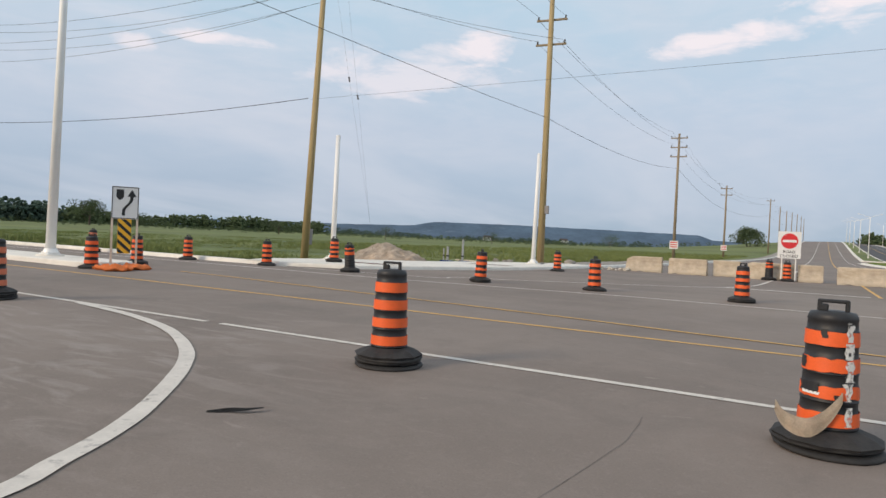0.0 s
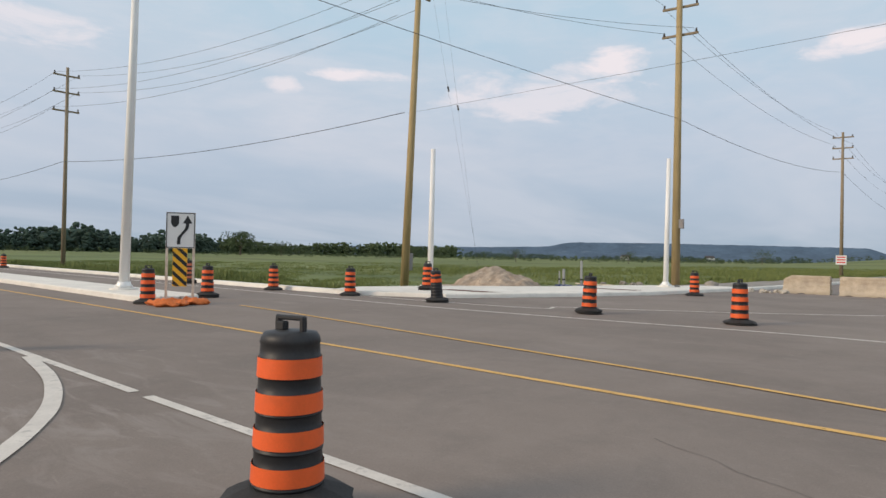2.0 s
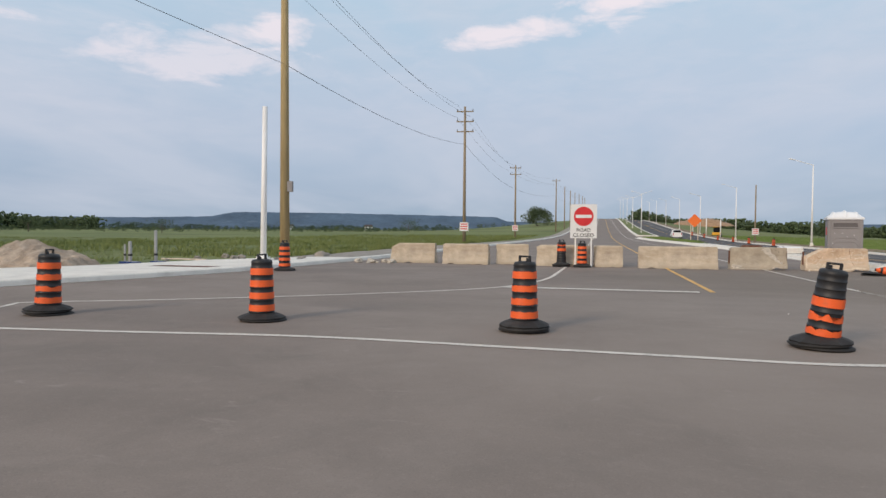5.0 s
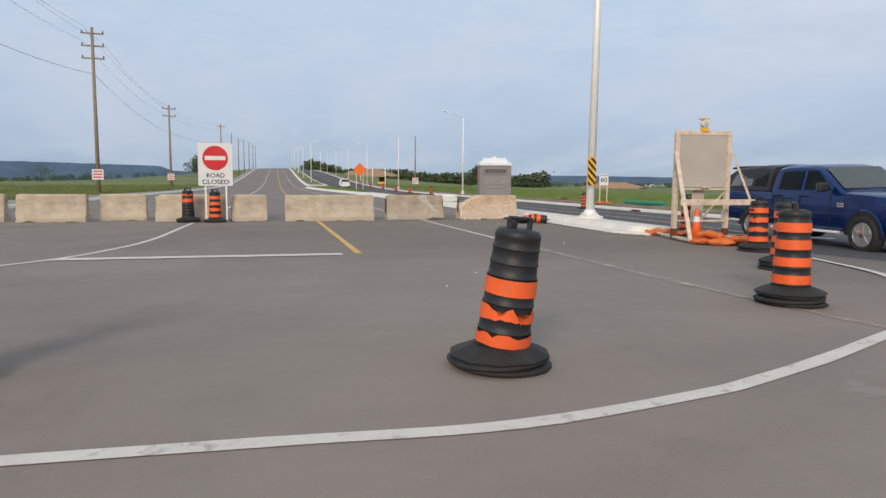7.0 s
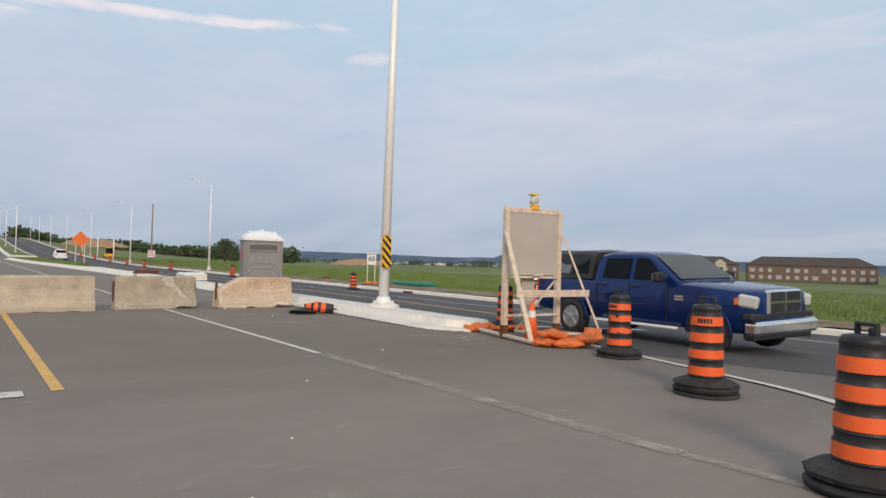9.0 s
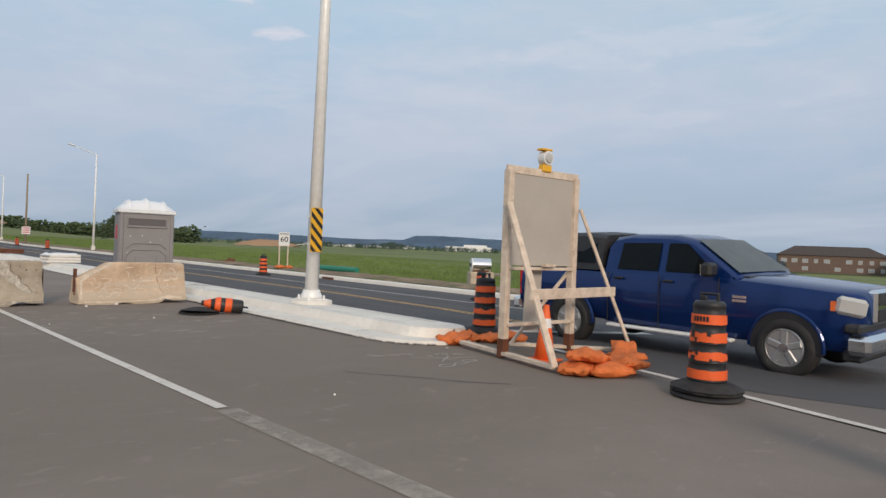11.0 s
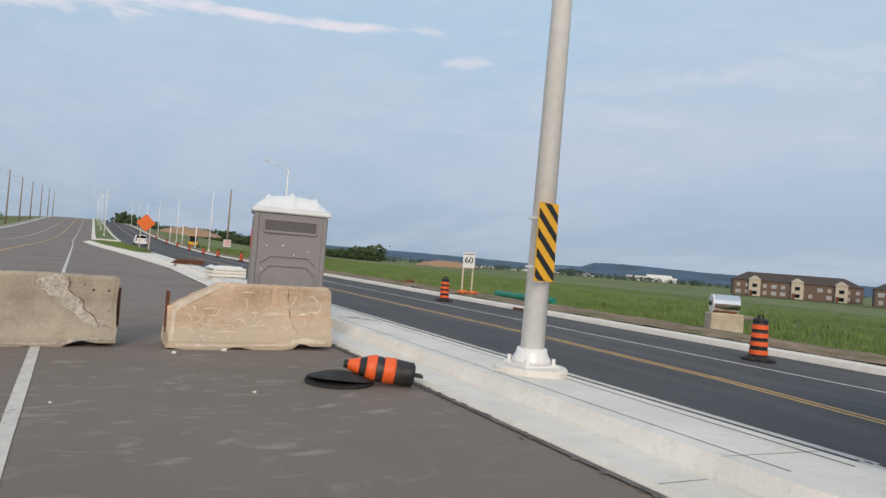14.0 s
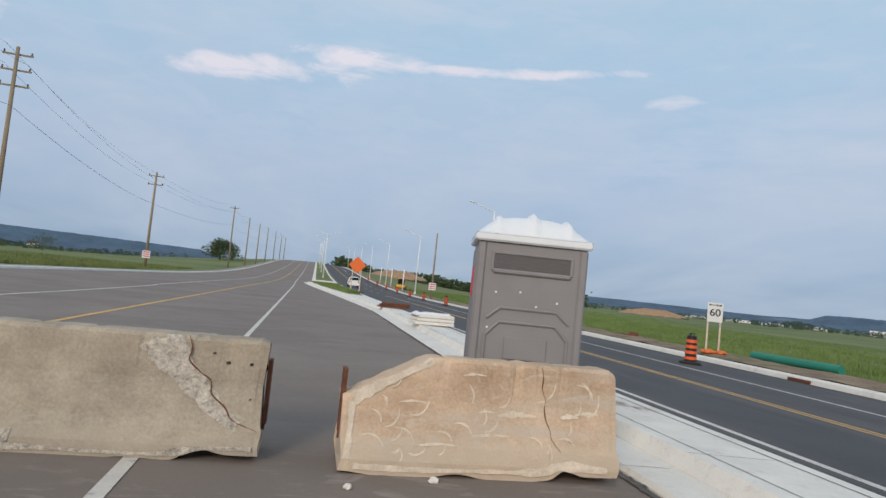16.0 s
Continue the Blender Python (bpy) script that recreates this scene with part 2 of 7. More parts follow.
worn_away(M["worn_line"], 3.0, 0.25, 0.65, 0.7)
M["flaked"] = material("flaking_white_paint", (0.66, 0.65, 0.62), 0.7, 0.1, 8, 60, 0.1)
worn_away(M["flaked"], 22.0, 0.4, 0.52, 1.0, 2.0)
M["cloth"] = material("dirty_cream_cloth", (0.56, 0.47, 0.36), 0.9, 0.25, 9, 80, 0.4)
worn_away(M["white_line"], 9.0, 0.24, 0.36, 1.0, 4.0)
M["yellow_line"] = material("yellow_road_paint", (0.68, 0.4, 0.12), 0.7, 0.15, 3, 40, 0.1)
overlay(M["yellow_line"], (0.3, 0.22, 0.14), 8, 0.6, 0.72, 0.5)
worn_away(M["yellow_line"], 8.0, 0.27, 0.38, 1.0, 7.0)
M["kerb"] = material("pale_new_concrete", (0.75, 0.71, 0.645), 0.85, 0.12, 1.2, 50, 0.15)
overlay(M["kerb"], (0.45, 0.41, 0.36), 1.5, 0.56, 0.75, 0.35)
overlay(M["kerb"], (0.2, 0.13, 0.09), 5.0, 0.45, 0.62, 0.8, (1.4, 0.5, 1), distortion=0.6, spot=(10.0, 41.6, 0.55))
overlay(M["kerb"], (0.5, 0.45, 0.39), 9.0, 0.56, 0.68, 0.3, distortion=0.5)
M["concrete"] = material("weathered_barrier_concrete", (0.42, 0.338, 0.26), 0.9, 0.2, 2.5, 45, 0.6, tint=(0.52, 0.44, 0.335), object_random=0.15)
overlay(M["concrete"], (0.3, 0.215, 0.13), 1.3, 0.48, 0.7, 0.55, (0.6, 1, 2.5))
overlay(M["concrete"], (0.62, 0.56, 0.47), 6, 0.6, 0.7, 0.55, (1, 1, 2), distortion=1.5)
overlay(M["concrete"], (0.16, 0.13, 0.1), 26, 0.7, 0.76, 0.6)
M["grey_concrete"] = material("grey_tan_barrier_concrete", (0.345, 0.288, 0.222), 0.9, 0.2, 2.5, 45, 0.6, tint=(0.43, 0.37, 0.285))
overlay(M["grey_concrete"], (0.27, 0.2, 0.13), 1.3, 0.48, 0.7, 0.45, (0.6, 1, 2.5))
overlay(M["grey_concrete"], (0.52, 0.47, 0.39), 5, 0.6, 0.7, 0.5, (1, 1, 2), distortion=1.5)
overlay(M["grey_concrete"], (0.14, 0.11, 0.09), 26, 0.7, 0.76, 0.6)
M["peach_concrete"] = material("peach_tan_concrete", (0.53, 0.375, 0.25), 0.9, 0.2, 2.0, 45, 0.6, tint=(0.62, 0.46, 0.325))
overlay(M["peach_concrete"], (0.33, 0.2, 0.115), 1.5, 0.5, 0.68, 0.5, (0.8, 1, 2.2))
overlay(M["peach_concrete"], (0.62, 0.53, 0.43), 5, 0.56, 0.68, 0.6, (0.8, 1, 1.6), distortion=2.2)
overlay(M["peach_concrete"], (0.58, 0.52, 0.44), 1.1, 0.52, 0.66, 0.5, (0.5, 1, 3.0), shift=(2, 0, 5))
overlay(M["peach_concrete"], (0.15, 0.1, 0.07), 26, 0.7, 0.76, 0.6)


def pale_foot(m, colour, top, amount):
    """Scraped paler concrete up to an uneven height above the base."""
    n, l = m.node_tree.nodes, m.node_tree.links
    p = n["Principled BSDF"]
    old = p.inputs["Base Color"].links[0].from_socket
    tc, sep, t = n.new("ShaderNodeTexCoord"), n.new("ShaderNodeSeparateXYZ"), n.new("ShaderNodeTexNoise")
    l.new(tc.outputs["Object"], sep.inputs[0])
    t.inputs["Scale"].default_value, t.inputs["Detail"].default_value = 3.5, 7
    l.new(tc.outputs["Object"], t.inputs["Vector"])
    add, r, mix = n.new("ShaderNodeMath"), n.new("ShaderNodeMapRange"), n.new("ShaderNodeMix")
    add.operation = "MULTIPLY_ADD"
    add.inputs[1].default_value = 0.5
    l.new(t.outputs[0], add.inputs[0])
    l.new(sep.outputs[2], add.inputs[2])
    for key, v in (("From Min", top + 0.29), ("From Max", top + 0.21), ("To Min", 0.0), ("To Max", amount)):
        r.inputs[key].default_value = v
    l.new(add.outputs[0], r.inputs["Value"])
    mix.data_type = "RGBA"
    l.new(r.outputs[0], mix.inputs[0])
    l.new(old, mix.inputs[6])
    mix.inputs[7].default_value = (*colour, 1)
    l.new(mix.outputs[2], p.inputs["Base Color"])


pale_foot(M["peach_concrete"], (0.56, 0.47, 0.36), 0.26, 0.7)
pale_foot(M["concrete"], (0.5, 0.44, 0.35), 0.2, 0.45)
pale_foot(M["grey_concrete"], (0.47, 0.41, 0.33), 0.2, 0.5)
M["chip"] = material("pale_scraped_concrete", (0.68, 0.58, 0.46), 0.95, 0.2, 9, 60, 0.4)
M["crack"] = material("crack_filler", (0.1, 0.093, 0.087), 0.9, 0.2, 5, 60, 0.0)
overlay(M["crack"], (0.17, 0.155, 0.145), 2.0, 0.45, 0.55, 0.9)
M["broken"] = material("broken_concrete", (0.5, 0.45, 0.38), 0.95, 0.5, 22, 70, 1.0)
M["grass"] = material("field_grass", (0.085, 0.13, 0.03), 0.95, 0.3, 0.03, 1.6, 0.5, tint=(0.14, 0.17, 0.055))
overlay(M["grass"], (0.2, 0.185, 0.07), 0.02, 0.5, 0.66, 0.5, (0.5, 1.6, 1))
overlay(M["grass"], (0.19, 0.2, 0.06), 0.015, 0.48, 0.6, 0.6, (0.35, 2.4, 1), shift=(9, 3, 0))
overlay(M["grass"], (0.05, 0.08, 0.026), 0.05, 0.52, 0.7, 0.6, (0.4, 1.5, 1), shift=(40, 7, 0))
M["soil"] = material("bare_tan_soil", (0.29, 0.175, 0.1), 0.95, 0.3, 1.5, 30, 0.8, tint=(0.38, 0.25, 0.155))
M["pale_soil"] = material("dry_pale_soil", (0.33, 0.25, 0.185), 0.95, 0.35, 2.5, 25, 0.9, tint=(0.42, 0.335, 0.26))
M["verge"] = material("trampled_brown_soil", (0.17, 0.115, 0.072), 0.95, 0.35, 0.8, 22, 0.9, tint=(0.26, 0.19, 0.125))
overlay(M["verge"], (0.1, 0.115, 0.04), 0.9, 0.5, 0.62, 0.75, (1.6, 0.5, 1), distortion=0.8)
overlay(M["verge"], (0.33, 0.27, 0.2), 2.2, 0.58, 0.7, 0.6)
M["gravel"] = material("grey_gravel", (0.29, 0.26, 0.225), 0.95, 0.35, 2, 45, 0.9)
M["orange"] = material("orange_reflective_sheeting", (0.82, 0.125, 0.028), 0.45, 0.1, 4, 80, 0.05, object_random=0.1)
overlay(M["orange"], (0.45, 0.1, 0.03), 5, 0.56, 0.75, 0.5)
M["faded_orange"] = material("faded_orange_sheeting", (0.62, 0.17, 0.085), 0.55, 0.12, 4, 80, 0.05)
M["rubber"] = material("black_drum_plastic", (0.022, 0.022, 0.024), 0.5, 0.3, 5, 60, 0.1)
overlay(M["rubber"], (0.075, 0.07, 0.066), 3, 0.52, 0.75, 0.6)
M["tyre"] = material("dusty_rubber", (0.024, 0.023, 0.023), 0.75, 0.3, 6, 60, 0.3)
overlay(M["tyre"], (0.085, 0.077, 0.07), 4, 0.52, 0.74, 0.45)
M["white_steel"] = material("white_painted_steel", (0.82, 0.81, 0.79), 0.4, 0.05, 2, 50, 0.02)
M["galv"] = material("galvanised_steel", (0.84, 0.83, 0.8), 0.4, 0.08, 8, 60, 0.02, metal=0.1)
M["alloy"] = material("dull_alloy", (0.42, 0.42, 0.42), 0.35, 0.12, 8, 60, 0.02, metal=0.6)
M["field_blade"] = material("dull_field_grass", (0.125, 0.175, 0.048), 0.9, 0.3, 0.25, 5, 0.0, tint=(0.18, 0.2, 0.07))
M["pole_wood"] = material("pale_treated_pole_wood", (0.4, 0.3, 0.155), 0.85, 0.25, 1.2, 25, 0.4, stretch=(6, 6, 0.5))
M["grey_wood"] = material("weathered_grey_pole_wood", (0.28, 0.22, 0.15), 0.9, 0.25, 1.2, 25, 0.4, stretch=(6, 6, 0.5))
M["lumber"] = material("raw_pine_lumber", (0.6, 0.475, 0.365), 0.75, 0.2, 2.5, 30, 0.2, stretch=(3, 3, 3), tint=(0.68, 0.57, 0.46))
overlay(M["lumber"], (0.22, 0.15, 0.1), 9, 0.66, 0.74, 0.8)
M["ply"] = material("grey_beige_board", (0.44, 0.4, 0.355), 0.7, 0.06, 2, 30, 0.05)
M["sandbag"] = material("orange_woven_bag", (0.7, 0.175, 0.045), 0.75, 0.25, 7, 120, 0.5)
overlay(M["sandbag"], (0.4, 0.14, 0.06), 5, 0.58, 0.72, 0.5)
M["sign_white"] = material("white_sign_sheeting", (0.74, 0.74, 0.73), 0.45, 0.05, 4, 60, 0.02)
M["sign_black"] = material("black_sign_film", (0.02, 0.02, 0.022), 0.5, 0.2, 4, 60, 0.02)
M["sign_red"] = material("red_sign_film", (0.62, 0.03, 0.035), 0.45, 0.1, 4, 60, 0.02)
M["sign_yellow"] = material("amber_sign_sheeting", (0.83, 0.44, 0.03), 0.4, 0.06, 4, 60, 0.02)
M["sign_orange"] = material("orange_sign_sheeting", (0.82, 0.17, 0.03), 0.45, 0.06, 4, 60, 0.02)
M["potty"] = material("grey_moulded_plastic", (0.25, 0.235, 0.235), 0.5, 0.08, 2, 60, 0.06)
M["potty_dark"] = material("dark_grey_mesh_plastic", (0.12, 0.11, 0.11), 0.7, 0.15, 40, 90, 0.3, stretch=(0.2, 1, 3))
M["potty_roof"] = material("white_translucent_roof_plastic", (0.78, 0.79, 0.8), 0.4, 0.05, 2, 60, 0.03)
M["truck_blue"] = material("metallic_blue_car_paint", (0.004, 0.025, 0.12), 0.1, 0.1, 3, 200, 0.0, metal=0.25, spec=0.5)
M["chrome"] = material("chrome", (0.75, 0.76, 0.78), 0.15, 0.03, 3, 60, 0.0, metal=1.0)
M["car_glass"] = material("dark_car_glass", (0.006, 0.008, 0.009), 0.06, 0.1, 3, 60, 0.0, spec=0.35)
# lighter than the side glass: sky reflection is put into the base colour
M["windscreen"] = material("reflection_tinted_windscreen", (0.16, 0.18, 0.175), 0.05, 0.1, 3, 60, 0.0, spec=1.0)
M["lamp_glass"] = material("clear_headlamp_lens", (0.5, 0.5, 0.48), 0.12, 0.05, 3, 60, 0.0, spec=0.7)
M["red_lens"] = material("red_lens", (0.4, 0.015, 0.015), 0.2, 0.05, 3, 60, 0.0)
M["rust"] = material("rusty_steel", (0.14, 0.052, 0.026), 0.8, 0.4, 5, 50, 0.3)
M["cable"] = material("dark_cable", (0.03, 0.03, 0.034), 0.6, 0.1, 2, 40, 0.0)
M["ceramic"] = material("grey_insulator_ceramic", (0.09, 0.085, 0.085), 0.35, 0.1, 3, 40, 0.0)
M["leaf"] = material("tree_foliage", (0.055, 0.08, 0.045), 0.9, 0.35, 0.3, 3, 0.3, tint=(0.07, 0.1, 0.04))
M["grass_blade"] = material("tall_grass", (0.12, 0.19, 0.045), 0.85, 0.25, 0.4, 5, 0.0, tint=(0.17, 0.23, 0.07))
M["bark"] = material("bark", (0.09, 0.07, 0.055), 0.9, 0.3, 3, 30, 0.5)
# ridge colours carry the blue of distance haze, both base and pale cliffs
M["ridge"] = material("hazed_wooded_ridge", (0.06, 0.098, 0.15), 1.0, 0.2, 0.01, 0.08, 0.0, tint=(0.075, 0.12, 0.175))
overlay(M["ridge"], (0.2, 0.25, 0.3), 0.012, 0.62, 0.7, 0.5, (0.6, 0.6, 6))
# foliage colour with some bluish distance haze mixed in
M["far_wood"] = material("hazed_distant_wood", (0.05, 0.08, 0.06), 1.0, 0.35, 0.05, 0.6, 0.0)
M["brick"] = material("brown_brick", (0.155, 0.105, 0.085), 0.85, 0.2, 1.5, 12, 0.1)
M["stucco"] = material("cream_stucco", (0.52, 0.45, 0.37), 0.85, 0.1, 1, 12, 0.05)
M["shingle"] = material("dark_brown_shingles", (0.075, 0.06, 0.055), 0.9, 0.2, 1.5, 12, 0.2)
M["window_glass"] = material("house_window", (0.35, 0.38, 0.42), 0.1, 0.1, 3, 60, 0.0, spec=0.8)
M["green_pipe"] = material("green_plastic_pipe", (0.025, 0.2, 0.135), 0.5, 0.1, 2, 40, 0.0)
M["ibc"] = material("cloudy_white_plastic", (0.66, 0.64, 0.58), 0.5, 0.1, 3, 40, 0.05)
M["chalk"] = material("white_marking_spray", (0.52, 0.48, 0.44), 0.9, 0.2, 8, 50, 0.0)
M["cone"] = material("orange_cone_plastic", (0.85, 0.14, 0.03), 0.45, 0.08, 4, 50, 0.0)
M["mach_yellow"] = material("yellow_machine_paint", (0.7, 0.36, 0.03), 0.5, 0.12, 2, 40, 0.0)

# ---- mesh helpers ----
def part(name, bm, mat, parent=None, label="", smooth=False):
    """Links a bmesh as one mesh object, under a thing or a part where one is given."""
    me = bpy.data.meshes.new(name)
    bm.to_mesh(me)
    bm.free()
    me.materials.append(M[mat])
    if smooth:
        for poly in me.polygons:
            poly.use_smooth = True
    if smooth == "angle":
        me.set_sharp_from_angle(angle=radians(32))
    ob = new(name, me)
    if parent is not None:
        ob.parent = parent
    if label:
        ob["label"] = label
    return ob


def thing(name, m, label, category, group="", kind=""):
    ob = new(name)
    ob.empty_display_size = 0.2
    ob.matrix_basis = m
    return tagged(ob, label, category, group, kind)


def box(bm, sx, sy, sz, x=0, y=0, z=0, turn=None, bevel=0.0):
    """A box with its centre at x, y, z."""
    m = Matrix.Translation((x, y, z)) @ (turn or Matrix.Identity(4)) @ Matrix.Diagonal((sx, sy, sz, 1))
    made = bmesh.ops.create_cube(bm, size=1, matrix=m)
    if bevel:
        edges = list({e for v in made["verts"] for e in v.link_edges})
        bmesh.ops.bevel(bm, geom=edges, offset=bevel, segments=1, affect="EDGES")
    return bm


def beam(bm, a, b, w, d):
    """A squared timber from a to b."""
    a, b = Vector(a), Vector(b)
    turn = (b - a).to_track_quat("Z", "Y").to_matrix().to_4x4()
    return box(bm, w, d, (b - a).length, *((a + b) / 2), turn=turn, bevel=0.004)


def rod(bm, a, b, r1, r2=None, seg=10):
    a, b = Vector(a), Vector(b)
    turn = (b - a).to_track_quat("Z", "Y").to_matrix().to_4x4()
    bmesh.ops.create_cone(bm, cap_ends=True, segments=seg, radius1=r1, radius2=r1 if r2 is None else r2, depth=(b - a).length,
                          matrix=Matrix.Translation((a + b) / 2) @ turn)
    return bm


def lathe(bm, profile, seg=20, m=None, wobble=0.0, seed=0):
    """Turns a profile of (radius, height) round the z axis."""
    rings = []
    for r, z in profile:
        ring = []
        for i in range(seg):
            a = 2 * math.pi * i / seg
            k = 1 + wobble * noise.noise(Vector((math.cos(a) * 1.7 + seed, math.sin(a) * 1.7, z * 9)))
            v = Vector((r * k * math.cos(a), r * k * math.sin(a), z))
            ring.append(bm.verts.new(m @ v if m else v))
        rings.append(ring)
    for p, q in zip(rings, rings[1:]):
        for i in range(seg):
            bm.faces.new((p[i], p[(i + 1) % seg], q[(i + 1) % seg], q[i]))
    if profile[0][0] > 0.001:
        bm.faces.new(rings[0][::-1])
    if profile[-1][0] > 0.001:
        bm.faces.new(rings[-1])
    return bm


def smoothstep(a, b, v):
    t = min(1.0, max(0.0, (v - a) / (b - a)))
    return t * t * (3 - 2 * t)


def gz(x, y):
    """Height of the finished ground: flat junction, cross fall to the east carriageway, a rise far up the road."""
    fall = -0.03 * (min(max(x, 9.0), 25.0) - 9.0)
    wide = math.exp(-((x - 4) / 60.0) ** 2)
    lift = (8.5 * smoothstep(110, 430, y) - 12 * smoothstep(440, 800, y)) * wide
    return fall + lift - 2.0 * smoothstep(30, 230, x)


def along(points, v):
    """Linear look-up in a list of (key, value)."""
    if v <= points[0][0]:
        return points[0][1]
    for (a, p), (b, q) in zip(points, points[1:]):
        if v <= b:
            return p + (q - p) * (v - a) / (b - a)
    return points[-1][1]


def spread_list(stops):
    """Turns (start, step) stops into a growing list of values."""
    out = []
    for (a, step), (b, _) in zip(stops, stops[1:]):
        n = max(1, round((b - a) / step))
        out += [a + (b - a) * i / n for i in range(n)]
    return out + [stops[-1][0]]


def sheet(bm, us, cross, point):
    """A sheet over us x cross (0..1), with point(u, c) giving each vertex."""
    rows = [[bm.verts.new(point(u, c)) for c in cross] for u in us]
    for p, q in zip(rows, rows[1:]):
        for i in range(len(cross) - 1):
            bm.faces.new((p[i], p[i + 1], q[i + 1], q[i]))
    return bm


def stripe(name, points, width, mat, label, dz=0.006, parent=None):
    """A painted line along points (x, y), lying on the ground."""
    pts = []
    for (ax, ay), (bx, by) in zip(points, points[1:]):
        n = max(1, int(math.hypot(bx - ax, by - ay) / 1.5))
        pts += [(ax + (bx - ax) * i / n, ay + (by - ay) * i / n) for i in range(n)]
    pts.append(points[-1])
    bm = bmesh.new()
    rows = []
    for i, (x, y) in enumerate(pts):
        x0, y0 = pts[max(0, i - 1)]
        x1, y1 = pts[min(len(pts) - 1, i + 1)]
        d = Vector((x1 - x0, y1 - y0)).normalized()
        w = width * (0.5 + 0.05 * noise.noise(Vector((x * 2, y * 2, 3))))
        rows.append([bm.verts.new((x - d.y * s * w, y + d.x * s * w, gz(x - d.y * s * w, y + d.x * s * w) + dz)) for s in (1, -1)])
    for p, q in zip(rows, rows[1:]):
        bm.faces.new((p[0], p[1], q[1], q[0]))
    return tagged(part(name, bm, mat), label, "road marking", kind="structure")


def bend(points, steps=6):
    """A smooth curve through points."""
    out = []
    for i in range(len(points) - 1):
        p0, p1, p2, p3 = points[max(0, i - 1)], points[i], points[i + 1], points[min(len(points) - 1, i + 2)]
        for k in range(steps):
            t = k / steps
            out.append(tuple(0.5 * (2 * b + (c - a) * t + (2 * a - 5 * b + 4 * c - d) * t * t + (3 * b - a - 3 * c + d) * t ** 3)
                             for a, b, c, d in zip(p0, p1, p2, p3)))
    return out + [points[-1]]


# ---- plan: edges of the carriageways ----
SOUTH = [(-420, 8.4), (-60, 8.0), (-24, 7.2), (-17.4, 6.6), (-14.8, 5.4), (-12.8, 2.0), (-11.5, -10), (-11, -35), (21, -35)]
WEST = [(21.0, -18.4), (22.5, -15.4), (24.5, -14.4), (28.4, -12.9), (31.5, -12.0), (42, -10.9), (66, -10.2), (96, -9.4), (150, -8.4), (430, -8.4), (900, -8.4)]
KERB_E = 20.6

# ---- ground sheet to the horizon ----
xs = spread_list([(-2600, 300), (-500, 40), (-140, 10), (-60, 4), (60, 10), (160, 60), (700, 300), (2800, 300)])
ys = spread_list([(-900, 150), (-60, 10), (0, 4), (60, 8), (160, 14), (460, 40), (900, 300), (3200, 300)])


def terrain(u, c):
    paved = -60 < u < KERB_E and -35 < c < 21 or -12 < u < KERB_E and c > -35 or u > -300 and u < 0 and 8 < c < 21
    soft = 0.0 if paved else 0.12 * noise.noise(Vector((u * 0.05, c * 0.05, 1)))
    return (u, c, gz(u, c) - (0.14 if paved else 0.09) + soft)


ground = part("ground", sheet(bmesh.new(), xs, ys, terrain), "grass", smooth=True)
tagged(ground, "wide flat field of green and straw-coloured grass", "ground", kind="structure")

# ---- roads ----
bm = bmesh.new()
sheet(bm, spread_list([(-420, 20), (-80, 6), (-30, 1.5), (KERB_E, 1)]), [i / 14 for i in range(15)],
      lambda u, c: (u, along(SOUTH, u) + (21.0 - along(SOUTH, u)) * c, gz(u, along(SOUTH, u) + (21.0 - along(SOUTH, u)) * c)))
tagged(part("road_cross", bm, "asphalt", smooth=True), "worn grey asphalt of the crossing road, patched and stained", "road", kind="structure")
bm = bmesh.new()
sheet(bm, spread_list([(21.0, 1.5), (45, 4), (110, 10), (520, 40), (900, 40)]), [i / 12 for i in range(13)],
      lambda v, c: (along(WEST, v) + (10.0 - along(WEST, v)) * c, v, gz(along(WEST, v) + (10.0 - along(WEST, v)) * c, v)))
tagged(part("road_north", bm, "asphalt", smooth=True), "closed grey asphalt carriageway running up to a crest", "road", kind="structure")
bm = bmesh.new()
sheet(bm, spread_list([(21.0, 1.5), (45, 4), (110, 10), (520, 40), (900, 40)]), [i / 8 for i in range(9)],
      lambda v, c: (10.0 + (KERB_E - 10.0) * c, v, gz(10.0 + (KERB_E - 10.0) * c, v)))
tagged(part("road_east", bm, "asphalt", smooth=True), "open grey asphalt carriageway beside the median", "road", kind="structure")
# darker overlay course on the open carriageway, ending in a sweep at the junction
SEAM = [(-35, 18.0), (16, 17.0), (20.5, 14.6), (24.2, 11.4), (27.8, 10.1), (33.0, 10.9), (900, 10.9)]
bm = bmesh.new()
sheet(bm, spread_list([(-35, 4), (20.5, 0.5), (36, 2), (110, 10), (520, 40), (900, 40)]), [i / 6 for i in range(7)],
      lambda v, c: (along(SEAM, v) + (KERB_E - along(SEAM, v)) * c, v, gz(along(SEAM, v) + (KERB_E - along(SEAM, v)) * c, v) + 0.004))
tagged(part("road_overlay", bm, "new_asphalt", smooth=True), "darker newer asphalt course of the open lanes", "road", kind="structure")


# ---- painted lines ----
stripe("road_line_south", [(-300, 11.0), (-52, 10.2), (-28, 9.3), (-14, 8.9), (-7.55, 8.8)], 0.115, "white_line", "solid white edge line across the junction mouth")
stripe("road_line_mouth", [(-7.25, 8.8), (20, 8.5)], 0.115, "white_line", "solid white line across the junction mouth")
